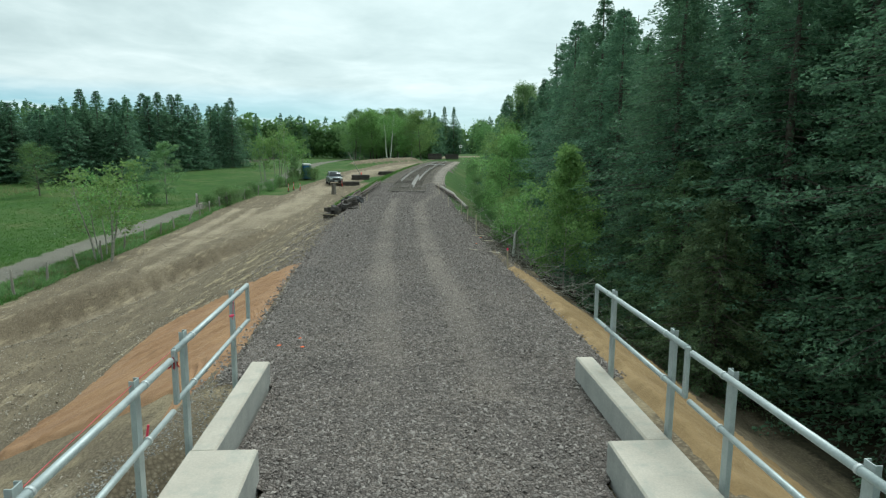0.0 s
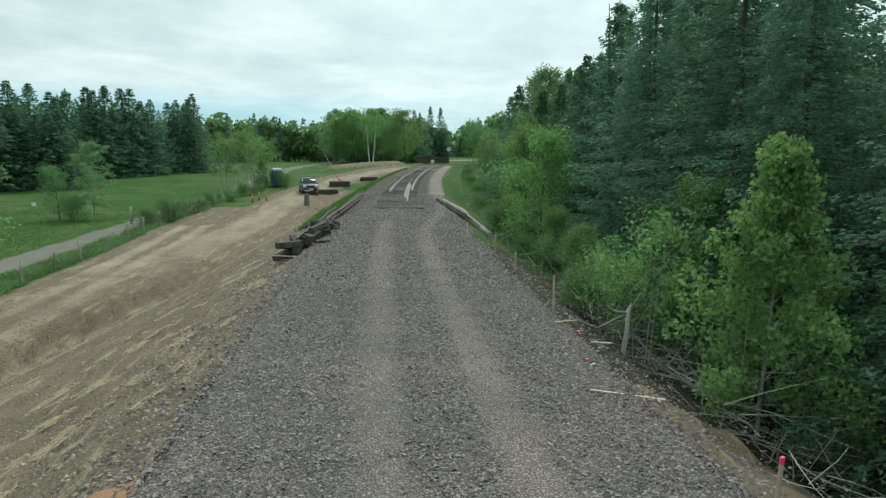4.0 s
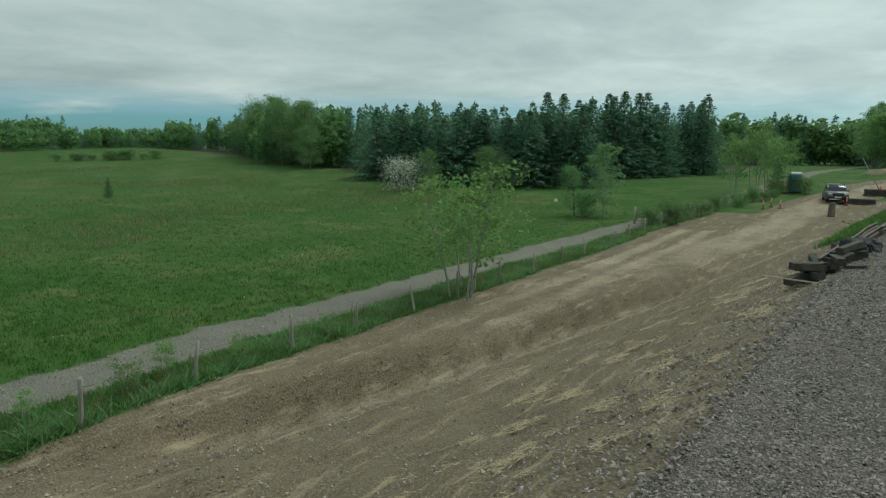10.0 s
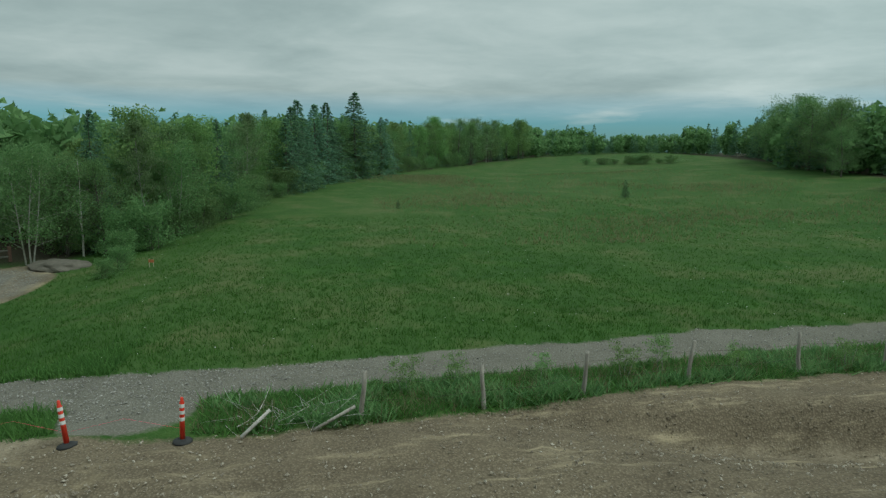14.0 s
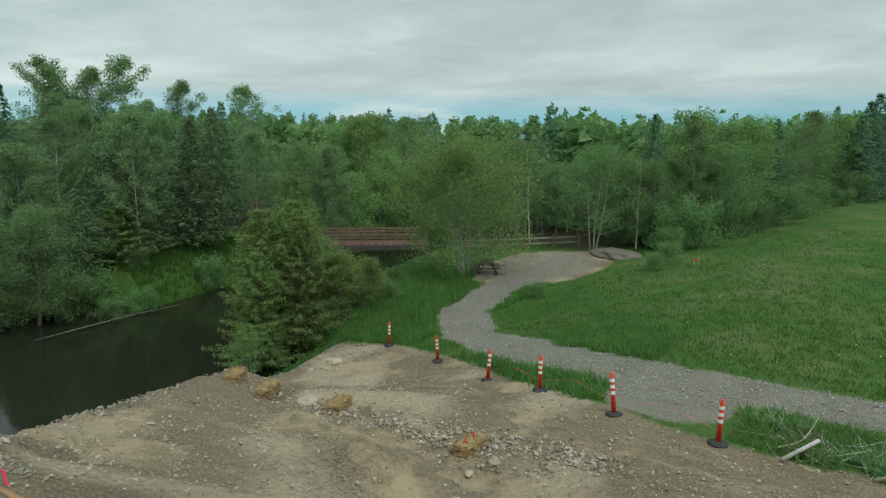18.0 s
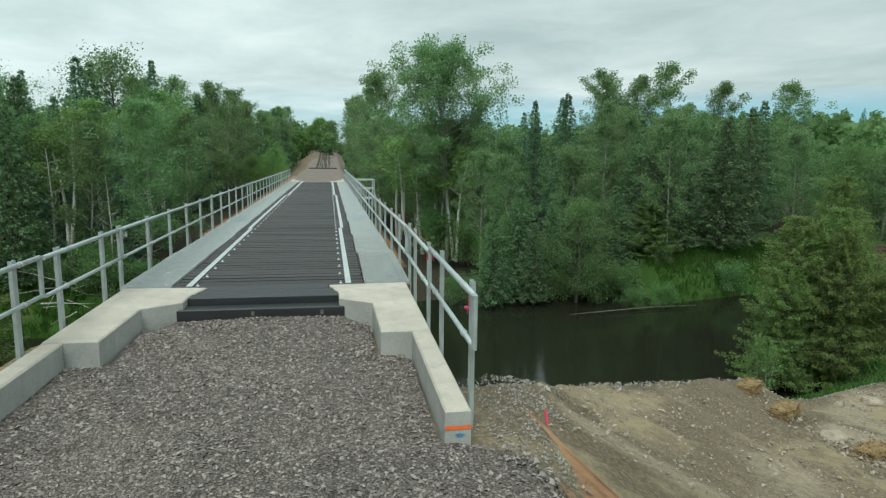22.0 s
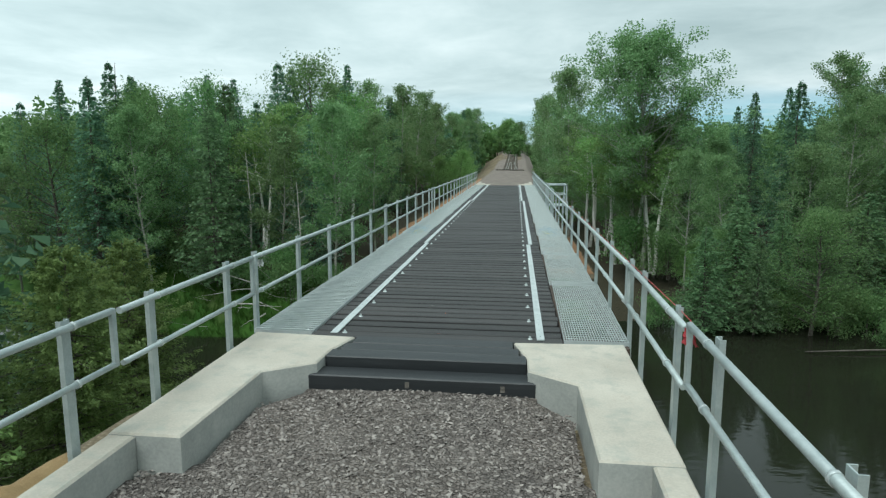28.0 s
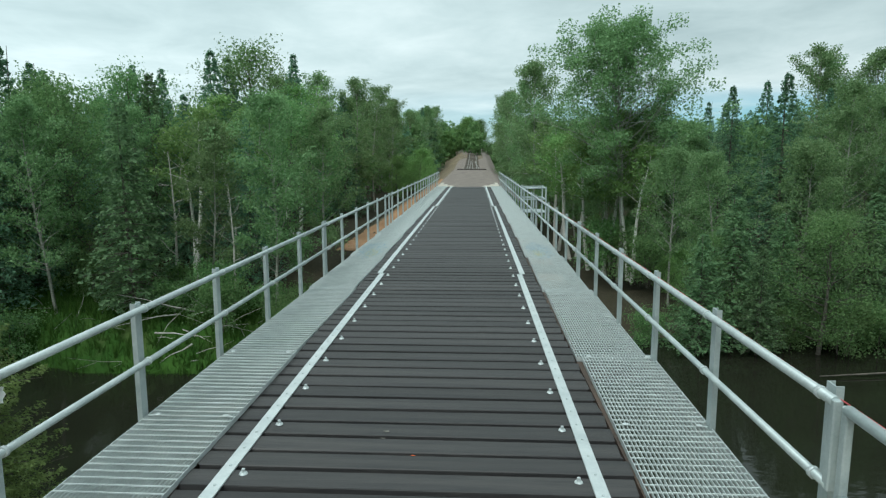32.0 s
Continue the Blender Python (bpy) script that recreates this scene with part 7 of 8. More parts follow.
# south-west bank
for x, y in scatter(12, (-14.5, -11.0, -62, -34), 33, 1.7):
    plant(tree_rnd.choice(("young", "bush")), x, y, tree_rnd.uniform(2.4, 4.2))
plant("big", -11.4, -45.0, 17.3, 75, wide=1.1)
for x, y in scatter(14, (-8.8, -7.0, -155, -58), 55, 3.0):
    plant("aspen", x, y, tree_rnd.uniform(11.5, 14.0) + 2.0 * sstep(-90, -150, y))
for side in (1, -1):
    for x, y in scatter(12, (6.2, 9.5, -104, -74), 70 + side, 1.8):
        plant("young", side * x, y, tree_rnd.uniform(3.6, 5.6))
for x, y, h, turn in ((-10.2, -50.0, 11.0, 20), (-10.9, -47.6, 12.5, 100), (-9.6, -55.5, 12.0, 200), (-11.6, -43.6, 10.5, 290), (-8.6, -60.0, 12.0, 60), (12.5, -31.0, 9.0, 40), (14.2, -28.6, 8.6, 130), (11.4, -38.0, 10.0, 250)):
    plant("white_birch", x, y, h, turn, wide=1.3)
plant("aspen", -17.5, -46.0, 10.5)
for x, y, h in ((-11.4, -50.5, 11.0), (-11.9, -47.6, 12.0), (-13.6, -46.0, 12.6), (-21, -34, 9.6), (-23, -35.5, 9.0), (-25.6, -34, 9.2), (-28, -33, 9.0)):
    plant("aspen", x, y, h)
for x, y in scatter(32, (-38, -7, -50, -26.5), 13, 2.3, lambda x, y: x < -11.0):
    plant(tree_rnd.choice(("aspen", "aspen", "fir", "fir", "aspen", "maple")), x, y, tree_rnd.uniform(7.5, 10))
for x, y, h in ((-17.0, -30.5, 8.6), (-12.6, -27.3, 7.0), (-10.6, -25.6, 5.6), (-22.5, -28.6, 8.6), (-27.5, -29, 9), (-19.5, -28.5, 7.0)):
    plant("fir", x, y, h, wide=1.35)
for x, y in scatter(26, (-16, -9.0, -170, -54), 14, 2.6):
    plant("aspen", x, y, tree_rnd.uniform(11.0, 13.5) + 2.5 * sstep(-80, -150, y))
for x, y, h in ((-21, -50, 11.5), (-24.5, -52, 12), (-28, -49, 11), (-32, -53, 11.5), (-18, -55, 11.5)):
    plant("spruce", x, y, h)
for x, y in scatter(9, (-32, -8.5, -27, -23.2), 15, 1.8, lambda x, y: not -13.5 < x < -9.0):
    plant("bush", x, y, tree_rnd.uniform(1.0, 2.2))
# trees leaning over the water along the far bank
for k, (x, y) in enumerate(scatter(30, (-36, -7.5, -28, -20), 88, 1.7, lambda x, y: -10.5 < river_off(x, y) < -7.6 and x < -11.5)):
    plant(("fir", "maple", "fir", "fir", "cedar")[k % 5], x, y, tree_rnd.uniform(4.6, 7.2), wide=1.15)
# cedar clump on the near bank and birches at the lot
for key, x, y, h, w in (("cedar", -20.2, -9.6, 6.4, 0.95), ("bank_cedar", -21.6, -9.0, 3.2, 1.2), ("bank_cedar", -22.8, -9.6, 2.9, 1.2), ("bank_cedar", -24.2, -9.4, 2.6, 1.3), ("cedar", -21.8, -12.0, 6.8, 1.1), ("cedar", -19.4, -11.3, 6.9, 1.1), ("cedar", -18.3, -10.3, 5.2, 1.1), ("cedar", -20.6, -10.6, 7.2, 0.95), ("bank_cedar", -22.9, -11.4, 3.6, 1.2)):
    plant(key, x, y, h, wide=w)
plant("sapling", -17.0, -9.3, 2.4)
plant("lot_birch", -33.6, -9.9, 7.7, 10, 0, 1.05)
for x, y in scatter(6, (-30, -16, -15, -7), 16, 1.3, lambda x, y: river_off(x, y) > 5.5 and line_distance(x, y, PATH_LINE) > 3.4 and not (x > -21 and y > -7.5)):
    plant("bush", x, y, tree_rnd.uniform(0.7, 1.5))
plant("dead", -48.6, -4.4, 6.8)
plant("dead", -47.0, -12.5, 6.0)
for x, y in scatter(46, (-80, -46, -40, 4), 17, 3.4, lambda x, y: y < 0.0 - (x + 50) * 0.1 and river_off(x, y) > 6):
    plant(tree_rnd.choice(("maple", "aspen", "aspen", "birch", "maple")), x, y, tree_rnd.uniform(5.6, 8.0))
for x, y in scatter(12, (-62, -42, -10, 3), 18, 2.0, lambda x, y: y < 0.5 - (x + 50) * 0.1 and not (x > -50 and -12 < y < -2)):
    plant("bush", x, y, tree_rnd.uniform(1.5, 3.2))

# southern edge of the meadow
for i in range(64):
    k = i / 63
    x = -52 - 150 * k ** 1.25
    y = meadow_edge(x) - tree_rnd.uniform(1.0, 6.0)
    plant(tree_rnd.choice(("maple", "aspen", "maple", "young") if i % 5 else ("far_spruce",)), x, y, tree_rnd.uniform(7.8, 10.2) + 2.5 * sstep(-135, -175, x) if i % 5 else tree_rnd.uniform(9, 11))
for x, h in ((-88, 11), (-91, 12), (-101, 12), (-105, 12.5), (-116, 15), (-127, 11), (-85, 9.5)):
    plant("far_spruce", x, meadow_edge(x) + 0.5, h, wide=1.5)
for i in range(34):
    x = -56 - 110 * (i / 33) ** 1.2
    plant("bush", x, meadow_edge(x) + tree_rnd.uniform(-0.6, 1.4), tree_rnd.uniform(1.6, 3.2))
for i in range(11):
    plant("bush", -155 + 1.3 * i, 80 + 1.5 * i + tree_rnd.uniform(-2, 2), tree_rnd.uniform(0.9, 2.2), wide=1.7)
plant("fir", -65, 19.7, 1.1)

# northern edge of the meadow and the spruce block
for i in range(46):
    k = i / 45
    x = -34 - 34 * k
    plant("far_spruce", x, 86 + (x + 34) * 0.05 + tree_rnd.uniform(0, 7), tree_rnd.uniform(7.6, 10.8), wide=1.9)
for i in range(16):
    x = -25 - i * 1.1
    plant("far_spruce", x, 112 - i * 1.3 + tree_rnd.uniform(0, 5), tree_rnd.uniform(10.5, 13), wide=1.5)
for x, y, h in ((-88, 95, 12.5), (-92, 97, 13), (-97, 98, 12.5), (-86, 93, 9), (-106, 103, 14), (-112, 106, 14.5), (-101, 99, 10), (-82, 91, 8), (-118, 109, 13), (-125, 113, 11), (-133, 117, 10), (-142, 122, 9), (-152, 128, 9)):
    plant("maple", x - 5, y + 1, h * 0.93, wide=1.15)

# trees closing the line far beyond the bridge
for i in range(14):
    plant(tree_rnd.choice(("maple", "young")), -11 + 1.7 * i, -168 - tree_rnd.uniform(0, 9), tree_rnd.uniform(6.5, 9.0))


# ---- distant woods, joined ----
def far_woods(name, label, places, seed):
    """Many simple trees in one mesh; places: (x, y, height, is_conifer)."""
    rng = np.random.default_rng(seed)
    con = [conifer(300 + k, 12, 2.8, 0.05, 22, 6, 10, 0.50, 0.15, 0.2, 0.3)[1] for k in range(3)]
    dec = []
    for k in range(3):
        c = rng.normal(size=(360, 3))
        c /= np.linalg.norm(c, axis=1)[:, None]
        c = c * (2.7, 2.7, 5.2) * rng.uniform(0.55, 1.02, 360)[:, None] + (0, 0, 5.2)
        c[:, :2] *= (1 + 0.3 * np.sin(c[:, 2:3] * 1.3 + k))
        dec.append(leaf_cards(c, rng, 0.95, 0.2, 0.8))
    near = []
    for k in range(3):
        c = rng.normal(size=(1100, 3))
        c /= np.linalg.norm(c, axis=1)[:, None]
        c = c * (2.6, 2.6, 5.2) * rng.uniform(0.5, 1.0, 1100)[:, None] + (0, 0, 5.2)
        c[:, :2] *= (1 + 0.3 * np.sin(c[:, 2:3] * 1.3 + k))
        near.append(leaf_cards(c, rng, 0.42, 0.2, 0.8))
    for wants, stock, mt in ((True, con, SPRUCE), (False, dec, LEAF_DULL)):
        V, F, base = [], [], 0
        for x, y, h, c in places:
            if c != wants:
                continue
            v, f = (near if not c and abs(x) < 50 and -130 < y < -40 else stock)[rng.integers(0, 3)]
            a, s = rng.uniform(0, math.tau), h / (12 if c else 10.6)
            w = s * rng.uniform(0.85, 1.25)
            q = np.stack([(v[:, 0] * math.cos(a) - v[:, 1] * math.sin(a)) * w + x, (v[:, 0] * math.sin(a) + v[:, 1] * math.cos(a)) * w + y, v[:, 2] * s + ground_z(x, y)], 1)
            V.append(q)
            F.append(f + base)
            base += len(v)
        if V:
            tagged(part(name, fast_mesh(name, np.concatenate(V), np.concatenate(F), mt)), label + (", dark conifers" if wants else ", broad-leaved trees"), "woods", kind="stuff")


rnd = random.Random(99)
places = []
for _ in range(330):  # north and north-west
    x, y = rnd.uniform(-170, 120), rnd.uniform(165, 240)
    if abs(x - track_x(min(y, 170))) < 7 or (-34 < x < 0 and y < 190):
        continue
    places.append((x, y, rnd.uniform(9, 14), rnd.random() < 0.6))
for _ in range(190):
    x = rnd.uniform(-150, -28)
    y = 94 + max(0, -x - 60) * 0.33 + 40 * rnd.random() ** 2 + max(0.0, x + 42) * 1.6
    places.append((x, y, rnd.uniform(9.5, 12.0), True))
for _ in range(130):
    x = rnd.uniform(-60, 60)
    places.append((x, 192 + rnd.uniform(0, 12) - abs(x + 10) * 0.12, rnd.uniform(9, 13), rnd.random() < 0.45))
for _ in range(90):
    places.append((rnd.uniform(8, 90), rnd.uniform(214, 250), rnd.uniform(9, 11.5), rnd.random() < 0.35))
far_woods("north_woods", "dense wood behind the northern meadow", places, 1)
places = []
for _ in range(170):  # west end
    x, y = rnd.uniform(-330, -212), rnd.uniform(40, 190)
    places.append((x, y, rnd.uniform(5, 7.5), rnd.random() < 0.3))
for i in range(70):
    k = i / 69
    places.append((-86 - 125 * k, 96 + 0.38 * 125 * k - 5 * math.sin(k * 9) + rnd.uniform(0, 6), rnd.uniform(9, 12) - 2.5 * k, rnd.random() < 0.35))
    places.append((-205 - rnd.uniform(0, 25), 84 + 70 * k, rnd.uniform(5, 7), rnd.random() < 0.3))
for _ in range(240):  # behind the southern edge of the meadow
    x = rnd.uniform(-260, -56)
    y = meadow_edge(x) - rnd.uniform(5, 36)
    if river_off(x, y) > 7:
        places.append((x, y, rnd.uniform(8.5, 12), rnd.random() < 0.35))
far_woods("west_woods", "woods round the western end of the meadow", places, 2)
places = []
for _ in range(620):  # hills south-west and south
    x, y = rnd.uniform(-330, 60), rnd.uniform(-330, -42)
    if abs(x) < 9 or river_off(x, y) > -8 or x > -36 and y > -52:
        continue
    places.append((x, y, rnd.uniform(8.5, 12.5), rnd.random() < 0.3))
for _ in range(240):
    x, y = rnd.uniform(9, 120), rnd.uniform(-160, -50)
    places.append((x, y, rnd.uniform(9, 13), rnd.random() < 0.35))
for _ in range(60):
    a = rnd.uniform(-9, 9)
    places.append((a, rnd.uniform(-260, -150), rnd.uniform(6, 9), False))
for _ in range(110):
    places.append((rnd.uniform(-48, 48), rnd.uniform(-235, -178), rnd.uniform(6, 9), rnd.random() < 0.25))
far_woods("south_woods", "wooded hills beyond the river", places, 3)
places = []
for _ in range(150):  # east, behind the first rows
    x, y = rnd.uniform(20, 70), rnd.uniform(-20, 120)
    if x - track_x(y) > 20:
        places.append((x, y, rnd.uniform(12, 16), rnd.random() < 0.7))
far_woods("east_woods", "deep forest east of the railway", places, 4)


# ---- loose pieces: stones, grass, brush ----
OCTA = np.array(((1, 0, 0), (-1, 0, 0), (0, 1, 0), (0, -1, 0), (0, 0, 1), (0, 0, -1)), float)
OCTA_F = np.array(((0, 2, 4), (2, 1, 4), (1, 3, 4), (3, 0, 4), (2, 0, 5), (1, 2, 5), (3, 1, 5), (0, 3, 5)))


def stones(name, places, sizes, seed, material, flat=0.5, long=1.0):
    """Many angular stones in one mesh: each the upper half of a jittered octahedron turned at random, bedded in the ground."""
    rng = np.random.default_rng(seed)
    n = len(places)
    V = OCTA[None] * (1 + rng.uniform(-0.35, 0.35, (n, 6, 1))) + rng.uniform(-0.22, 0.22, (n, 6, 3))
    V = V * (np.array((1.0 * long, 0.72, flat))[None, None] * rng.uniform(0.75, 1.25, (n, 1, 3)))
    q = rng.normal(size=(n, 3)) * (0.35, 0.35, 3)
    for axis in range(3):
        c, s = np.cos(q[:, axis])[:, None], np.sin(q[:, axis])[:, None]
        a, b = ((1, 2), (2, 0), (0, 1))[axis]
        va, vb = V[..., a].copy(), V[..., b].copy()
        V[..., a], V[..., b] = va * c - vb * s, va * s + vb * c
    V = V * np.asarray(sizes)[:, None, None] + np.asarray(places)[:, None, :]
    F = (OCTA_F[None, :4] + 6 * np.arange(n)[:, None, None]).reshape(-1, 3)
    return part(name, fast_mesh(name, V.reshape(-1, 3), F, material))


def stone_mat(name, dark, mid, light):
    m, nt, bsdf, N, L = node_kit(name)
    geo = N("ShaderNodeNewGeometry")
    col = ramp_node(nt, geo.outputs["Random Per Island"], [(0.0, dark), (1.0, light), (0.55, mid)])
    grain = ramp_node(nt, noise_node(nt, 60, 4), [(0.3, (0.8, 0.8, 0.8)), (0.7, (1.1, 1.1, 1.1))])
    L(mix_node(nt, 1.0, col, grain, "MULTIPLY"), bsdf.inputs["Base Color"])
    bsdf.inputs["Roughness"].default_value = 0.9
    bsdf.inputs["Specular IOR Level"].default_value = 0.3
    return m


BALLAST_STONE = stone_mat("mauve_grey_stone", (0.125, 0.108, 0.098), (0.235, 0.205, 0.186), (0.41, 0.365, 0.33))
PALE_STONE = stone_mat("dusty_pale_stone", (0.17, 0.145, 0.125), (0.295, 0.255, 0.22), (0.47, 0.415, 0.365))
EARTH_STONE = stone_mat("brown_grey_stone", (0.19, 0.158, 0.118), (0.30, 0.255, 0.195), (0.46, 0.41, 0.335))
GREY_STONE = stone_mat("grey_crushed_stone", (0.19, 0.18, 0.16), (0.28, 0.265, 0.24), (0.43, 0.41, 0.375))

rng = np.random.default_rng(4)
pts, size, pale, pale_size = [], [], [], []
while len(pts) < 104000:
    far = len(pts) > 60000
    y = rng.uniform(24.0, 54.0) if far else rng.uniform(1.05, 25.0)
    u = rng.uniform(-3.7, 3.5)
    if y > 44 and abs(u) < 1.35 and rng.random() < 0.7:
        continue
    if y < 5.86 and abs(u) > (2.12 if y > 3.12 else 1.67 if y > 1.55 else 1.2):
        continue
    if abs(u) > 2.6 and rng.random() < 0.25 or u < -3.3 and y < 15:
        continue
    s = rng.uniform(0.013, 0.030) * (1.35 if far else 1)
    if y > 5 and min(abs(u + 0.62) + 9 * sstep(38, 44, y), abs(u - 0.88 - 1.45 * sstep(32, 46, y))) < rng.uniform(0.2, 0.5):
        pale.append((track_x(y) + u, y, ballast_z(u, y) + s * 0.05))
        pale_size.append(s * 0.75)
        continue
    pts.append((track_x(y) + u, y, ballast_z(u, y) + s * 0.15))
    size.append(s)
tagged(stones("wheel_track_stones", pale, pale_size, 15, PALE_STONE, 0.5, 1.1), "dusty pale ballast crushed in two wheel tracks", "ballast", kind="stuff")
tagged(stones("ballast_stones", pts, size, 5, BALLAST_STONE, 0.5, 1.15), "loose angular mauve-grey ballast stones", "ballast", kind="stuff")

# stones spilled down the shoulders of the bed
pts, size = [], []
while len(pts) < 9000:
    y, k = rng.uniform(6.0, 46.0) if rng.random() < 0.7 else rng.uniform(12, 30), rng.random() ** 1.7
    side = -1 if rng.random() < 0.7 else 1
    if y < (15.5 if side < 0 else 14.5) and k > 0.25:
        continue
    x = track_x(y) + side * (2.9 + 2.1 * k)
    s = rng.uniform(0.018, 0.04)
    pts.append((x, y, max(ground_z(x, y), ballast_z(side * (2.9 + 2.1 * k), y)) + 0.02 + s * 0.2))
    size.append(s)
tagged(stones("spilled_stones", pts, size, 25, BALLAST_STONE, 0.55, 1.15), "mauve-grey stones spilled down the embankment's shoulders", "ballast", kind="stuff")

pts, size = [], []
while len(pts) < 42000:
    x, y = rng.uniform(-20.5, -3.2), rng.uniform(-7, 48) if rng.random() < 0.6 else rng.uniform(-7, 22)
    if cover(x, y)[0] < 0.5:
        continue
    u = x - track_x(y)
    if u > -7 and 5 < y < 16:
        continue
    s = 0.009 + 0.036 * rng.random() ** 3.5
    if rng.random() < 0.002:
        s = rng.uniform(0.03, 0.06)
    pts.append((x, y, ground_z(x, y) + 0.02 + s * 0.2))
    size.append(s)
# coarse stones washed out along the gully through the platform
for _ in range(2200):
    k = rng.random()
    x, y = -10.6 - 1.4 * k + rng.normal() * 0.4, 0.8 + 6.6 * k + rng.normal() * 0.3
    s = 0.015 + 0.06 * rng.random() ** 2.5
    pts.append((x, y, ground_z(x, y) + 0.02 + s * 0.2))
    size.append(s)
tagged(stones("earth_stones", pts, size, 6, EARTH_STONE, 0.65), "scattered brown and grey stones on bare earth", "stones", kind="stuff")

pts, size = [], []
while len(pts) < 8500:
    x = rng.uniform(-19.5, -3.0)
    y = rim_at(x)[0] + rng.normal() * 0.7 - rng.uniform(0, 3.5)
    z = ground_z(x, y)
    if z < WATER_Z - 0.1:
        continue
    s = 0.012 + 0.034 * rng.random() ** 2.5
    pts.append((x, y, z + s * 0.3))
    size.append(s)
for _ in range(4200):
    x, y = rng.uniform(-3.9, -2.5), rng.uniform(0.5, 6.5)
    if y > 4.5 and x < -3.3:
        continue
    s = rng.uniform(0.008, 0.019)
    pts.append((x, y, ground_z(x, y) + 0.02 + s * 0.2))
    size.append(s)
tagged(stones("bank_stones", pts, size, 7, GREY_STONE, 0.7), "grey crushed stone along the edge of the river bank", "stones", kind="stuff")
pts, size = [], []
while len(pts) < 15000:
    x, y = rng.uniform(-44, -16), rng.uniform(-11, 30) if rng.random() < 0.5 else rng.uniform(-8, 14)
    if cover(x, y)[1] < 0.5:
        continue
    s = 0.012 + 0.03 * rng.random() ** 2
    pts.append((x, y, ground_z(x, y) + 0.02 + s * 0.2))
    size.append(s)
tagged(stones("path_gravel", pts, size, 8, GREY_STONE, 0.65), "loose grey gravel on the path", "gravel", kind="stuff")


def grass(name, words, places, height, seed, material, blades=5, wide=0.012, lean=0.35):
    """Tufts of tapering blades in one mesh."""
    rng = np.random.default_rng(seed)
    P = np.repeat(np.asarray(places, float), blades, 0)
    n = len(P)
    P[:, :2] += rng.normal(size=(n, 2)) * 0.09
    h = height * rng.uniform(0.45, 1.25, n)
    tip = np.stack([rng.normal(size=n) * lean, rng.normal(size=n) * lean, np.ones(n)], 1) * h[:, None]
    a = rng.uniform(0, math.tau, n)
    w = np.stack([np.cos(a), np.sin(a), np.zeros(n)], 1) * (wide * rng.uniform(0.7, 1.6, n))[:, None]
    V = np.stack([P - w, P + w, P + tip], 1).reshape(-1, 3)
    tagged(part(name, fast_mesh(name, V, np.arange(3 * n).reshape(-1, 3), material)), words, "grass", kind="stuff")


def green(x, y):
    c = cover(x, y)
    return c[0] < 0.4 and c[1] < 0.4


def sow(n, area, ok):
    out = []
    while len(out) < n:
        x, y = rng.uniform(*area[:2]), rng.uniform(*area[2:])
        if ok(x, y):
            out.append((x, y, ground_z(x, y) - 0.01))
    return out


grass("verge_grass", "rough green grass along the fence line", sow(7000, (-18, -8, 9, 66), lambda x, y: -2.2 < x - fence_x(y) < 0.35 and green(x, y)), 0.2, 11, GRASS_ROUGH, 6, 0.016, 0.6)
grass("verge_weeds", "dry stalks among the fence grass", sow(1700, (-18, -8, 9, 66), lambda x, y: -1.4 < x - fence_x(y) < 0.3 and green(x, y)), 0.38, 12, GRASS_DRY, 4, 0.008, 0.6)
grass("verge_herbs", "leafy green weeds in clumps along the fence", sow(1500, (-18, -8, 9, 66), lambda x, y: -1.5 < x - fence_x(y) < 0.45 and green(x, y) and noise.noise(Vector((x * 0.7, y * 0.5, 8.0))) > 0.05), 0.3, 31, LEAF_DULL, 10, 0.028, 0.7)
grass("meadow_grass", "lush green meadow grass", sow(42000, (-75, -18, -8, 75), lambda x, y: green(x, y) and cover(x, y)[2] < 0.3 and rng.random() < (24 / math.hypot(x, y - 11)) ** 2), 0.13, 13, GRASS, 4, 0.012)
grass("meadow_seedheads", "brownish seeding grass in the meadow", sow(9000, (-125, -40, 18, 84), lambda x, y: green(x, y) and cover(x, y)[2] < 0.3 and rng.random() < 0.04 + 1.6 * max(0.0, noise.noise(Vector((x * 0.05, y * 0.05, 3))))), 0.36, 14, SEEDHEAD, 3, 0.02)
grass("bank_grass", "bright grass on the river bank and by the path", sow(9000, (-34, -15, -13, 6), lambda x, y: green(x, y) and river_off(x, y) > 4.8 and (x > -20 - y * 0.4 or y < -4)), 0.27, 15, GRASS_ROUGH, 6, 0.016, 0.5)
grass("strip_grass", "bright grass strip between road and track", sow(4200, (-9, 8, 44, 104), lambda x, y: -6.4 < x - track_x(y) < -3.2 and green(x, y)), 0.3, 16, GRASS_ROUGH, 6, 0.024, 0.5)
grass("south_grass", "grass on the far river bank", sow(11000, (-36, 24, -30, -20.5), lambda x, y: -11 < river_off(x, y) < -4.6), 0.5, 17, GRASS, 5, 0.02)
grass("shoulder_weeds", "weeds along the eastern shoulder", sow(2000, (3, 22, 30, 92), lambda x, y: 5.2 < x - track_x(y) < 7.5), 0.4, 18, LEAF_DULL, 5, 0.02)
ferns = [(-10.8 + rng.normal() * 1.5, -24.0 + rng.normal() * 0.9, 0.0) for _ in range(800)]
grass("ostrich_ferns", "bright green ferns on the far river bank", [(x, y, ground_z(x, y)) for x, y, _ in ferns], 0.6, 19, LEAF_YOUNG, 10, 0.06, 0.6)
n = 420
fl = np.array(sow(n, (-60, -19, 0, 55), green)) + (0, 0, 0.28)
V = np.concatenate([fl[:, None] + np.array(((0.025, 0, 0), (-0.0125, 0.022, 0.01), (-0.0125, -0.022, 0.0)))[None]]).reshape(-1, 3)
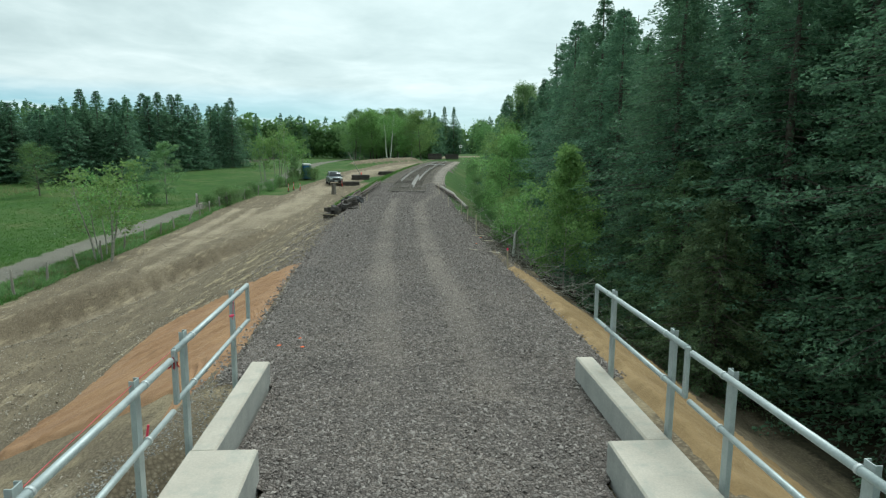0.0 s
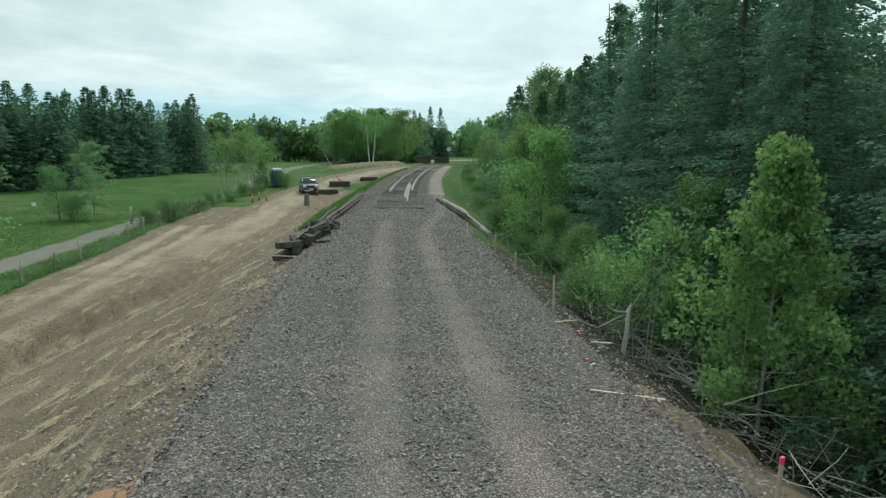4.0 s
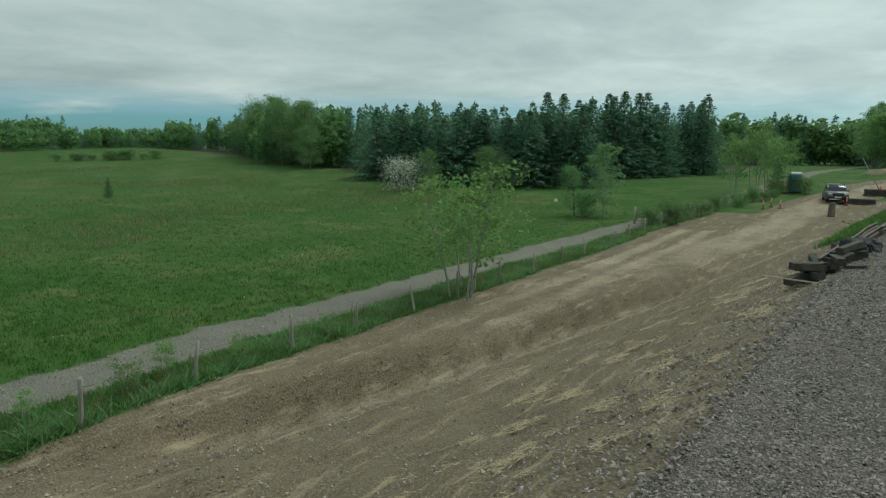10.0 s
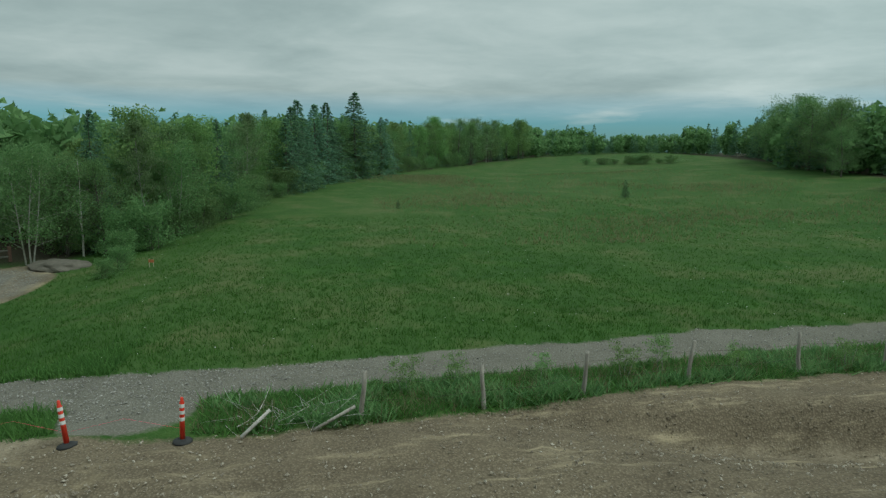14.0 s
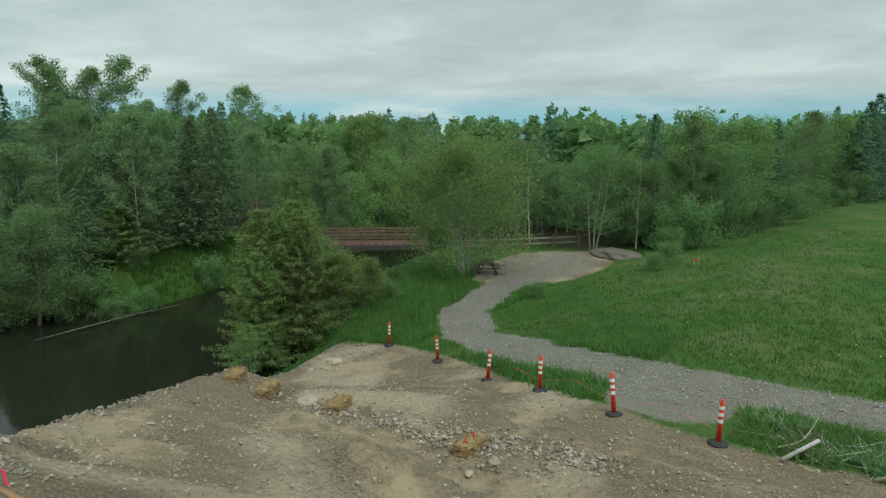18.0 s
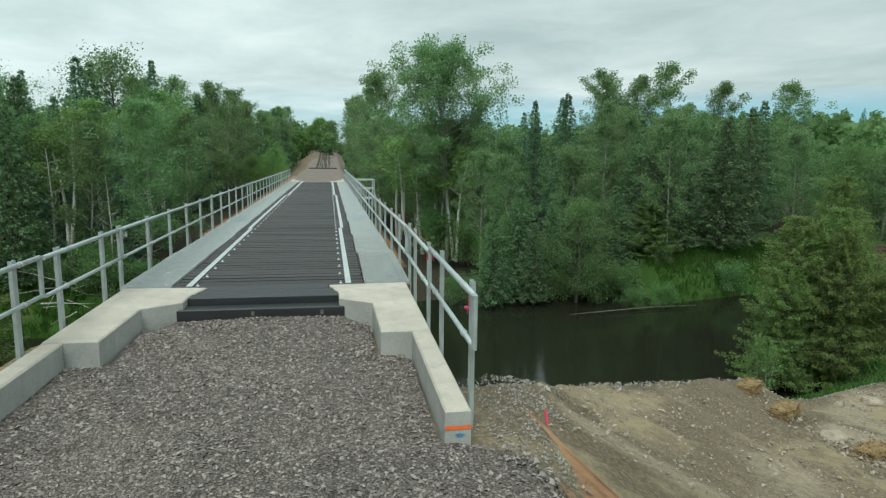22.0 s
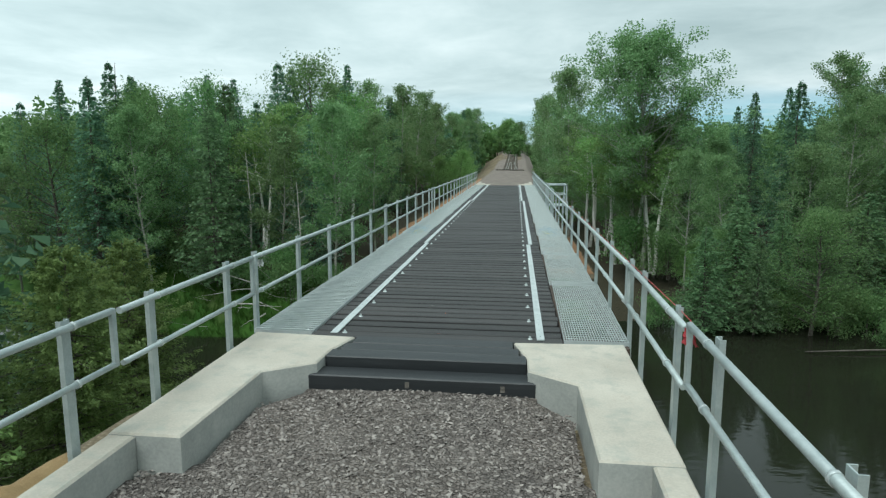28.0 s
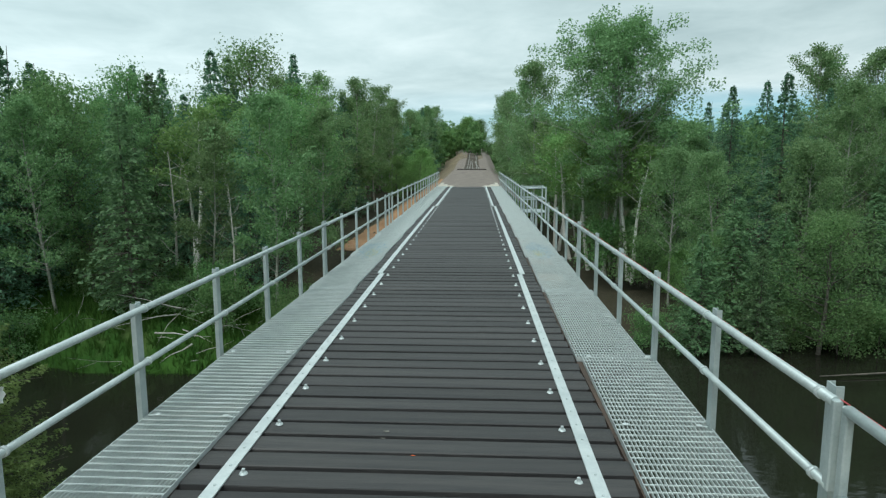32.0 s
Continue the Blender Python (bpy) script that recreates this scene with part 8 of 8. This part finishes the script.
tagged(part("meadow_flowers", fast_mesh("meadow_flowers", V, np.arange(3 * n).reshape(-1, 3), REFLECT)), "tiny white flowers dotted over the meadow", "flowers", kind="stuff")


# brushwood along the forest edge and drifted wood on the far bank
def brushwood(name, words, places, seed, length, material, r=0.014):
    g = np.random.default_rng(seed)
    lines = []
    for x, y, z in places:
        d = g.normal(size=3) * (1, 1, 0.25) + (0, 0, 0.12)
        d /= np.linalg.norm(d)
        lines.append(bent_line((x, y, z), d, length * g.uniform(0.5, 1.4), r * g.uniform(0.6, 1.5), 0.003, g, 0.12, 0, 3))
    return tagged(part(name, fast_mesh(name, *tubes(lines, 0.06), material)), words, "brushwood", kind="stuff")


brushwood("brush_heap", "tangled dead branches at the forest edge", [(x, y, z + rng.uniform(0.05, 0.6)) for x, y, z in sow(420, (4, 12, 14, 27), lambda x, y: 4.0 < x - track_x(y) < 8.5)], 21, 1.4, BARK_PALE, 0.008)
brushwood("brush_scatter", "dead branches scattered below the trees", [(x, y, z + rng.uniform(0.02, 0.35)) for x, y, z in sow(260, (5, 20, 24, 70), lambda x, y: 4.6 < x - track_x(y) < 8.0)], 22, 1.3, BARK_DEAD, 0.010)
brushwood("fence_brush", "bleached twigs in the weeds at the fence end", [(x, y, z + 0.1) for x, y, z in sow(60, (-15.6, -13.9, 9.6, 12.2), green)], 23, 0.8, BARK_DEAD, 0.008)
brushwood("bank_driftwood", "driftwood and bare branches along the far bank", [(x, y, z + 0.15) for x, y, z in sow(150, (-28, 22, -24.5, -21.5), lambda x, y: -8 < river_off(x, y) < -5)], 24, 1.6, BARK_DEAD, 0.016)
brushwood("fallen_limbs", "bleached fallen limbs on the eastern far bank", [(x, y, z + 0.4) for x, y, z in sow(26, (9, 15, -26, -22), lambda x, y: True)], 25, 3.2, BARK_DEAD, 0.035)
log_pts = [(-22.5, -23.2, -6.66), (-19.5, -23.0, -6.64), (-16.8, -22.6, -6.66), (-14.2, -22.3, -6.72)]
tagged(part("drift_log", tube(log_pts, [0.03, 0.045, 0.04, 0.02], 7), BARK), "long pale log lying along the far water's edge", "log")


# crumbled earth along the cut bank of the ditch
pts, size = [], []
g = np.random.default_rng(89)
while len(pts) < 5200:
    y = g.uniform(11, 47)
    x = ditch_x(y) - abs(g.normal(0, 0.55)) + 0.15
    if cover(x, y)[0] < 0.5:
        continue
    k = 0.010 + 0.028 * g.random() ** 2.5
    pts.append((x, y, ground_z(x, y) + 0.02 + k * 0.2))
    size.append(k)
CLOD = stone_mat("crumbled_brown_earth", (0.15, 0.12, 0.085), (0.22, 0.18, 0.128), (0.34, 0.29, 0.215))
tagged(stones("bank_clods", pts, size, 90, CLOD, 0.75), "crumbled brown clods along the cut bank of the ditch", "earth", kind="stuff")

# pale straw mulch lying in streaks on the scraped slope
g = np.random.default_rng(88)
spots = []
while len(spots) < 3600:
    y = g.uniform(11, 36)
    u = -3.6 - 4.6 * g.random()
    if y < 17.5 and u > -8.2:
        continue
    patch = noise.noise(Vector((u * 1.0 + y * 0.35, y * 0.8 - u * 0.4, 12.0))) + 0.5 * noise.noise(Vector((u * 3.1, y * 2.3, 4.0)))
    if patch < 0.30:
        continue
    x = track_x(y) + u
    spots.append((x, y, ground_z(x, y) + 0.04))
P = np.array(spots)
a = np.radians(g.normal(42, 24, len(P)))
d = np.stack([np.cos(a), np.sin(a), g.normal(0, 0.10, len(P)) + 0.25], 1) * g.uniform(0.04, 0.12, len(P))[:, None]
w = np.stack([-np.sin(a), np.cos(a), np.zeros(len(P))], 1) * g.uniform(0.004, 0.010, len(P))[:, None]
V = np.stack([P - d - w, P - d + w, P + d], 1).reshape(-1, 3)
STRAW_PALE = mat("pale_straw", (0.28, 0.22, 0.12), (0.47, 0.39, 0.24), 0.85, 8, 60, 0.3)
tagged(part("straw_mulch", fast_mesh("straw_mulch", V, np.arange(len(V)).reshape(-1, 3), STRAW_PALE)), "pale straw mulch in streaks over the earth slope", "straw", kind="stuff")


# ---- the site lies slightly turned against the bridge's axis ----
PIVOT = (-0.95, 11.8)
TURN_BEARINGS = [-180, -140, -60, -30, 0, 20, 50, 80, 95, 107, 137, 180]
TURN_DEGREES = [0, 0.05, 2.4, 2.4, 2.33, 2.1, 1.83, 1.55, 1.15, 0.8, 0.46, 0]


def turned(P):
    """Plan positions (n, 2) laid out on the bridge's axis, turned to the site's own heading."""
    dx, dy = P[:, 0] - PIVOT[0], P[:, 1] - PIVOT[1]
    bearing = np.degrees(np.arctan2(-dx, dy))
    k = np.clip((P[:, 1] - 4.0) / 12.0, 0, 1)
    k = k * k * (3 - 2 * k)
    hold = np.where((np.abs(P[:, 0]) < 3.3) & (P[:, 1] < 6.5), 0.0, 1.0)
    a = np.radians(np.interp(bearing, TURN_BEARINGS, TURN_DEGREES)) * hold
    s = 1.0 + 0.035 * np.clip((P[:, 1] - 14) / 20, 0, 1) * np.exp(-(bearing / 30) ** 2)
    x = PIVOT[0] + s * (dx * np.cos(a) - dy * np.sin(a)) - 0.30 * k * hold
    y = PIVOT[1] + s * (dx * np.sin(a) + dy * np.cos(a)) + 0.17 * k * hold
    return np.stack([x, y], 1), a


GRADE = 0.0105


def line_offset(P):
    """The railway falls southwards over the bridge and climbs northwards; south of the bridge its heading also turns a little."""
    x, y = P[:, 0], P[:, 1]
    south = np.minimum(0.0, y)
    corridor = np.clip((13.0 - np.abs(x)) / 5.0, 0, 1)
    dz = GRADE * np.maximum(south, -46.4) * np.where(y < -44, 1.0, corridor)
    dz = dz + 3.4 * np.clip((-104.0 - y) / 86.0, 0, 1) ** 1.3 * np.clip((60.0 - np.abs(x)) / 40.0, 0, 1)
    u = x - 0.00097 * np.maximum(y, 0) ** 2
    dz = dz + 0.0132 * np.maximum(0.0, y - 42.0) * np.clip((u + 6.5) / 3.0, 0, 1) * np.clip((40.0 - u) / 15.0, 0, 1) * np.clip((260.0 - y) / 100.0, 0, 1)
    return -0.0115 * south * np.where(y < -44, 1.0, corridor), dz


def lay_out(ob):
    spread = ob.type == "MESH" and ob.data.users == 1 and ob.matrix_basis.translation.length < 0.01
    if spread:
        n = len(ob.data.vertices)
        V = np.empty(n * 3, np.float32)
        ob.data.vertices.foreach_get("co", V)
        V = V.reshape(-1, 3)
        M = np.array(ob.matrix_basis)
        G = V @ M[:3, :3].T + M[:3, 3]
        dx, dz = line_offset(G[:, :2].astype(float))
        G[:, :2] = turned(G[:, :2].astype(float))[0]
        G[:, 0] += dx
        G[:, 2] += dz
        inv = np.linalg.inv(M)
        ob.data.vertices.foreach_set("co", np.ascontiguousarray(G @ inv[:3, :3].T + inv[:3, 3], np.float32).ravel())
        ob.data.update()
    elif ob.type != "EMPTY" or ob.matrix_basis.translation.length > 0.01:
        t = ob.matrix_basis.translation.copy()
        at = np.array([[t.x, t.y]])
        q, a = turned(at)
        dx, dz = line_offset(at)
        lean = Matrix.Rotation(math.atan(GRADE), 4, "X") if abs(t.x) < 3.5 and -47 < t.y < -0.2 else Matrix()
        ob.matrix_basis = Matrix.Translation((q[0, 0] + dx[0], q[0, 1], t.z + dz[0])) @ Matrix.Rotation(float(a[0]), 4, "Z") @ lean @ Matrix.Translation(-t) @ ob.matrix_basis
        return
    if spread or ob.type == "EMPTY":
        for child in ob.children:
            lay_out(child)


for ob in [o for o in bpy.data.objects if o.parent is None and o.type in ("MESH", "EMPTY")]:
    lay_out(ob)
